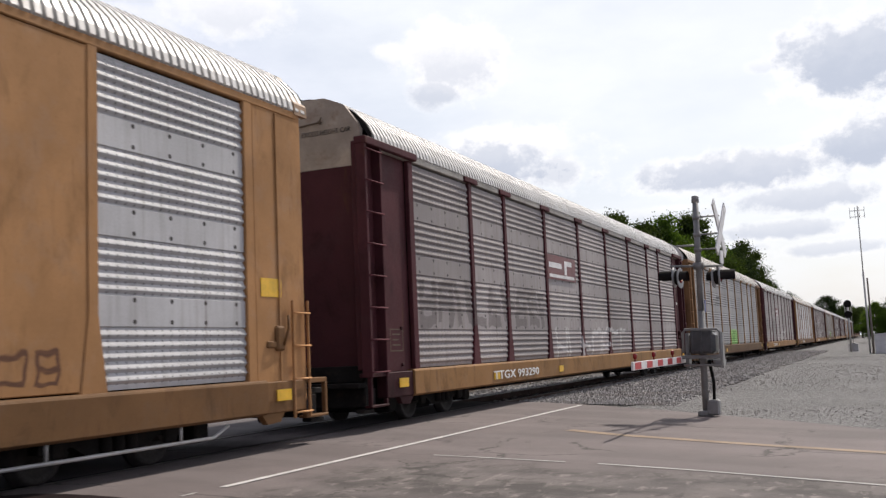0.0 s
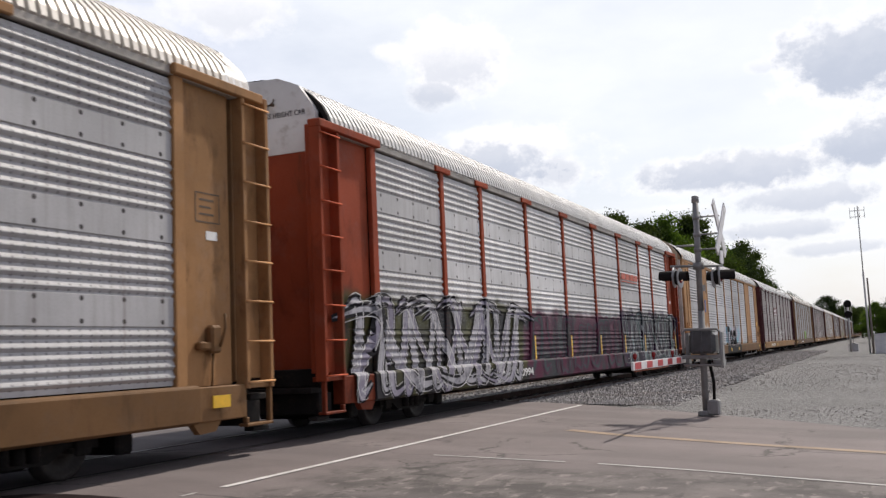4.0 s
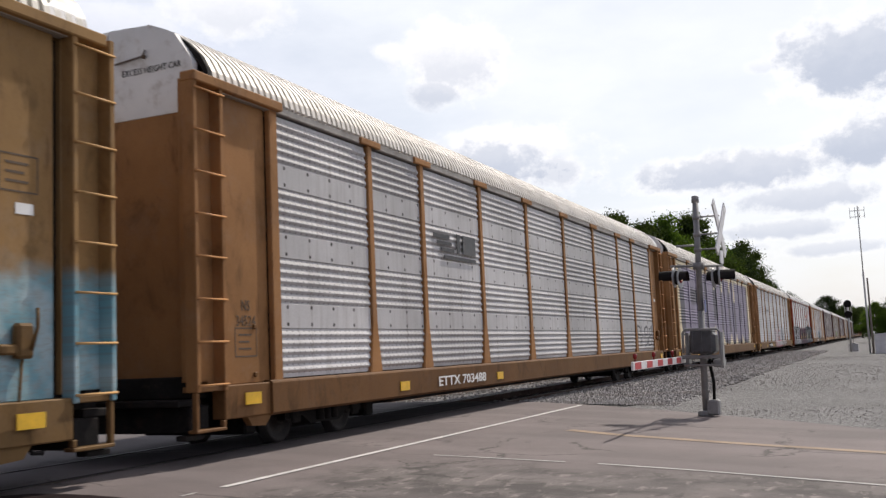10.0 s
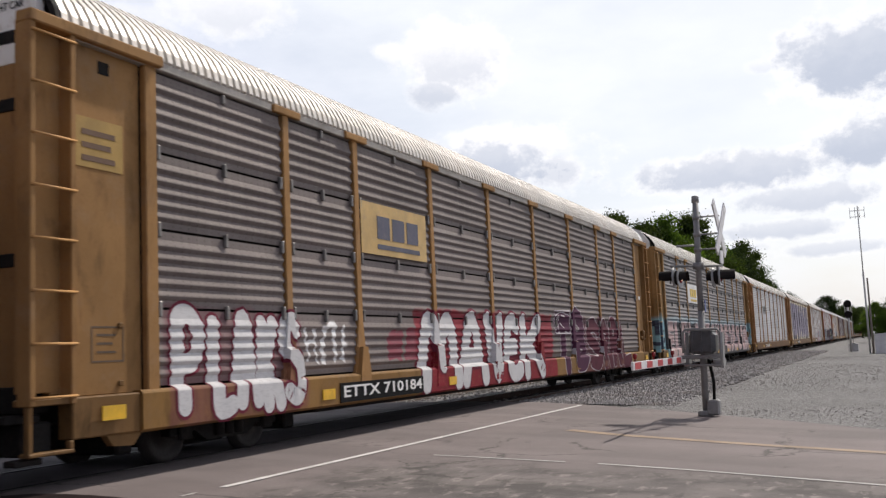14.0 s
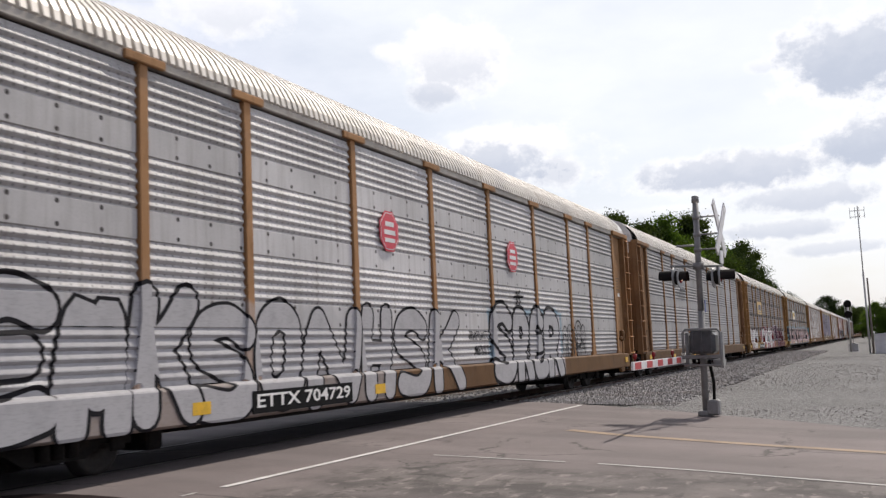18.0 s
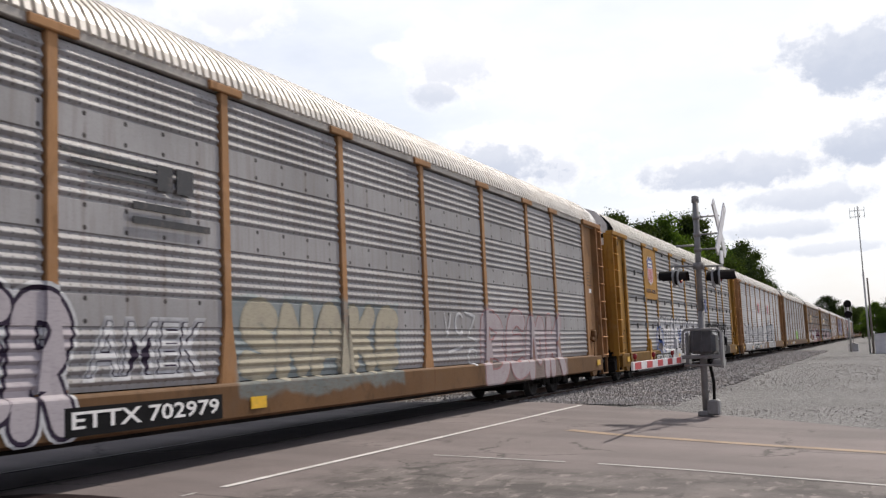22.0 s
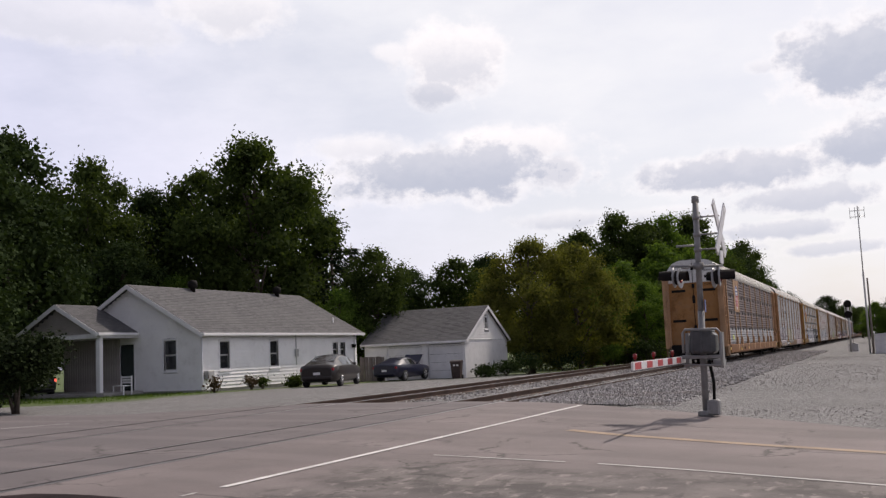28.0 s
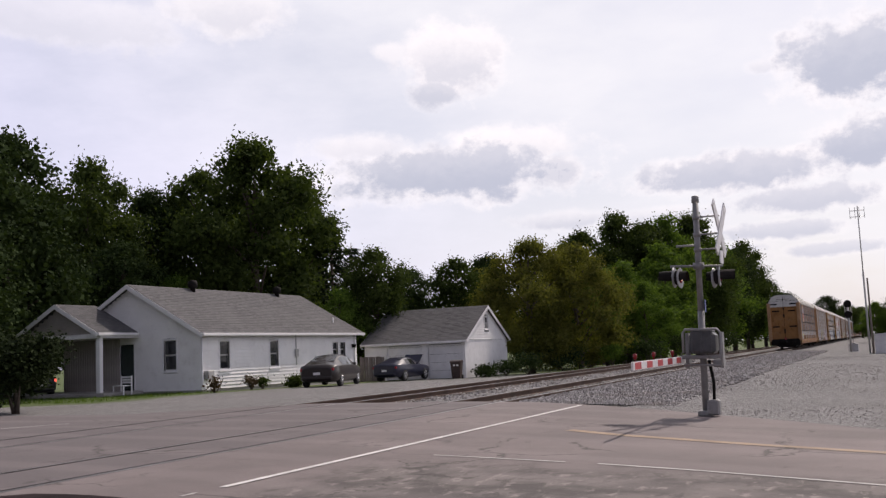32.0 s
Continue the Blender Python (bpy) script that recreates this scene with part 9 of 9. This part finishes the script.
# direction, depth, height, turn, width
for row in (
    ("b", -0.99, 50, 13.5, 10, 0.95), ("b", -0.93, 56, 6.5, 130, 1.3), ("b", -1.10, 44, 12.0, 70, 1.0), ("a", -0.80, 66, 15.6, 0, 0.75), ("b", -0.90, 74, 15.0, 30, 0.9), ("b", -0.66, 72, 14.4, 200, 0.85),
    ("c", -0.42, 68, 17.0, 40, 0.90), ("a", -0.53, 74, 16.2, 120, 0.9), ("c", -0.33, 76, 15.8, 250, 0.8), ("s", -0.245, 74, 13.0, 0, 1.05), ("s", -0.20, 82, 11.5, 90, 1.0),
    ("b", -0.72, 60, 9.0, 300, 1.1), ("f", -0.60, 62, 7.0, 20, 1.1), ("a", -0.15, 66, 8.8, 60, 0.9), ("f", -0.23, 64, 6.0, 150, 1.0), ("b", -0.07, 90, 9.6, 10, 1.0),
    ("a", 0.04, 92, 10.6, 80, 1.0), ("b", 0.11, 100, 11.5, 300, 1.0), ("w", 0.20, 70, 9.4, 0, 0.95), ("w", 0.31, 72, 9.2, 100, 0.95), ("f", 0.37, 78, 8.0, 40, 1.0), ("a", 0.33, 90, 12.4, 100, 0.95), ("b", 0.215, 96, 10.6, 40, 1.0), ("b", 0.26, 90, 9.5, 140, 1.1),
    ("c", 0.41, 92, 14.2, 10, 0.75), ("a", 0.47, 92, 13.2, 190, 0.9), ("f", 0.52, 92, 13.6, 290, 0.85), ("c", 0.575, 96, 13.8, 130, 0.8), ("f", 0.42, 82, 8.8, 30, 1.1), ("f", 0.50, 86, 10.2, 180, 1.1), ("f", 0.46, 78, 6.4, 250, 1.1),
    ("f", 0.62, 110, 13.0, 220, 0.9), ("b", 0.66, 118, 12.2, 20, 1.0), ("a", 0.69, 128, 14.0, 320, 0.75), ("a", 0.605, 100, 9.0, 70, 1.2), ("f", 0.70, 130, 8.5, 110, 1.1), ("b", 0.73, 150, 10.5, 40, 1.1),
    ("b", 0.78, 190, 10.0, 15, 1.3), ("a", 0.80, 210, 9.6, 0, 1.0), ("b", 0.875, 260, 11.5, 200, 1.2), ("a", 0.92, 300, 10.5, 60, 1.3), ("f", 0.985, 150, 6.2, 30, 1.3), ("b", 1.03, 150, 7.2, 110, 1.3), ("a", 0.95, 320, 10.0, 10, 1.4), ("b", 1.0, 330, 10.0, 150, 1.4),
):
    plant(*row)


def shrub(px, depth, h, w, mat, label, seed, leaves=1400, leaf=0.10, trunk=False):
    rng = random.Random(seed)
    x, y, z = ground_at(px, depth)
    s = thing("shrub", label, "shrub", pose(x, y, z))
    lobes = []
    for i in range(9):
        a = i * 2.4
        r = w * 0.5 * rng.uniform(0.2, 0.75)
        lobes.append((r * math.cos(a), r * math.sin(a), h * (rng.uniform(0.3, 0.8) if not trunk else rng.uniform(0.42, 0.82)), w * 0.27, w * 0.27, h * 0.2))
    st = MB()
    for i in range(5 if not trunk else 3):
        a = i * 1.3
        l = lobes[i]
        st.tube([(0.05 * math.cos(a), 0.05 * math.sin(a), -0.1), (l[0] * 0.4, l[1] * 0.4, l[2] * 0.5), (l[0], l[1], l[2])], [0.035 if not trunk else 0.09, 0.02, 0.006], 6)
    part("stems", st, BARK, s)
    v, f = leaf_cloud(rng, lobes, leaves, leaf)
    part("foliage", None, None, s, data=cloud_mesh("foliage", v, f, mat))


LEAF_RED = leaf_material("leaf_reddish", (0.05, 0.025, 0.02), (0.11, 0.08, 0.05), 0.2)
shrub(-0.965, 30.5, 2.4, 2.7, LEAF_SHRUB, "dark round-headed shrub on the lawn", 3, 13000, 0.12, True)
shrub(-1.02, 31.5, 2.5, 3.0, LEAF_SHRUB, "dark round-headed shrub on the lawn", 9, 9000, 0.11, True)
shrub(-0.97, 41.0, 2.6, 3.6, LEAF_SHRUB, "dark shrub beyond the porch", 31, 5000, 0.14)
shrub(-1.06, 40.0, 3.0, 3.6, LEAF_SHRUB, "dark shrub beyond the porch", 32, 5000, 0.14)
shrub(-0.518, 43.5, 0.6, 0.42, LEAF_RED, "small reddish shrub by the house wall", 4, 500, 0.08)
shrub(-0.435, 46.5, 0.6, 0.5, LEAF_RED, "small reddish shrub by the house wall", 5, 500, 0.08)
shrub(-0.41, 47.0, 0.5, 0.5, LEAF, "small flowering shrub by the house wall", 6, 500, 0.08)
shrub(-0.34, 49.5, 0.45, 0.8, LEAF, "low green shrub by the house wall", 7)
shrub(0.09, 60, 0.6, 1.5, LEAF_DARK, "weedy shrub beside the garage", 8, 1600)
shrub(0.14, 62, 0.9, 2.0, LEAF_DARK, "weedy shrub beside the garage", 12, 1600)
shrub(0.19, 64, 1.6, 2.6, LEAF_DARK, "dark shrub at the wood's edge", 13, 1800)
shrub(0.38, 70, 1.7, 1.9, LEAF_FRESH, "bright green shrub by the fence", 14, 1800)
shrub(0.27, 68, 1.8, 3.0, LEAF_DARK, "dark shrub at the wood's edge", 15, 1800)
shrub(0.46, 74, 1.8, 3.0, LEAF_DARK, "dark shrub at the wood's edge", 16, 1800)
shrub(0.54, 80, 2.0, 3.4, LEAF_DARK, "dark shrub at the wood's edge", 17, 1800)
shrub(0.64, 95, 2.2, 3.8, LEAF_DARK, "dark shrub at the wood's edge", 18, 1800)


def undergrowth():
    """Weeds along the tracks' far edge and tufts on the lawn."""
    rng = random.Random(8)
    v, f = [], []
    for i in range(15000):
        if i < 9000:
            y = rng.uniform(27, 95)
            x = -8.0 - abs(rng.gauss(0, 1.3)) - 0.03 * (y - 27)
            h = rng.uniform(0.05, 0.26)
            if y < 62:
                continue
        else:
            y = rng.uniform(28.8, 37)
            x = rng.uniform(-34, -18.5)
            h = rng.uniform(0.04, 0.10)
            if y < 28.5 + 0.45 * (x + 17) + 0.4 and x > -30:
                continue
        z = ground_height(x, y) - 0.05
        a = rng.uniform(0, 6.28)
        w = 0.02 + 0.03 * rng.random()
        n = len(v)
        w *= 0.45
        v += [(x - w * math.cos(a), y - w * math.sin(a), z), (x + w * math.cos(a), y + w * math.sin(a), z), (x + rng.gauss(0, h * 0.4), y + rng.gauss(0, h * 0.4), z + h)]
        f.append((n, n + 1, n + 2))
    me = cloud_mesh("weeds", v, f, LEAF_FRESH)
    tagged(new("weeds", me), "tufts of weeds and grass along the verge", "weeds", kind="stuff")


undergrowth()


def far_woods():
    """A belt of far trees on both sides that closes the horizon."""
    rng = random.Random(21)
    lobes = []
    for i in range(150):
        x = -420 + i * 5.4 + rng.uniform(-3, 3)
        y = 380 + rng.uniform(-30, 30) + 0.1 * x
        if -30 < x < 26:
            y += 160
        h = rng.uniform(7, 13)
        lobes.append((x, y, h * 0.5, 6.0, 5.0, h * 0.5))
    for i in range(40):
        y = 70 + i * 8.0
        lobes.append((-46 - 0.05 * y + rng.uniform(-5, 5), y, rng.uniform(3.5, 5.5), 6, 6, rng.uniform(4, 6)))
    v, f = leaf_cloud(rng, lobes, 34000, 0.9)
    tagged(new("far_woods", cloud_mesh("far_woods", v, f, LEAF_DARK)), "dark green belt of far trees", "woods", kind="stuff")


far_woods()

motions()
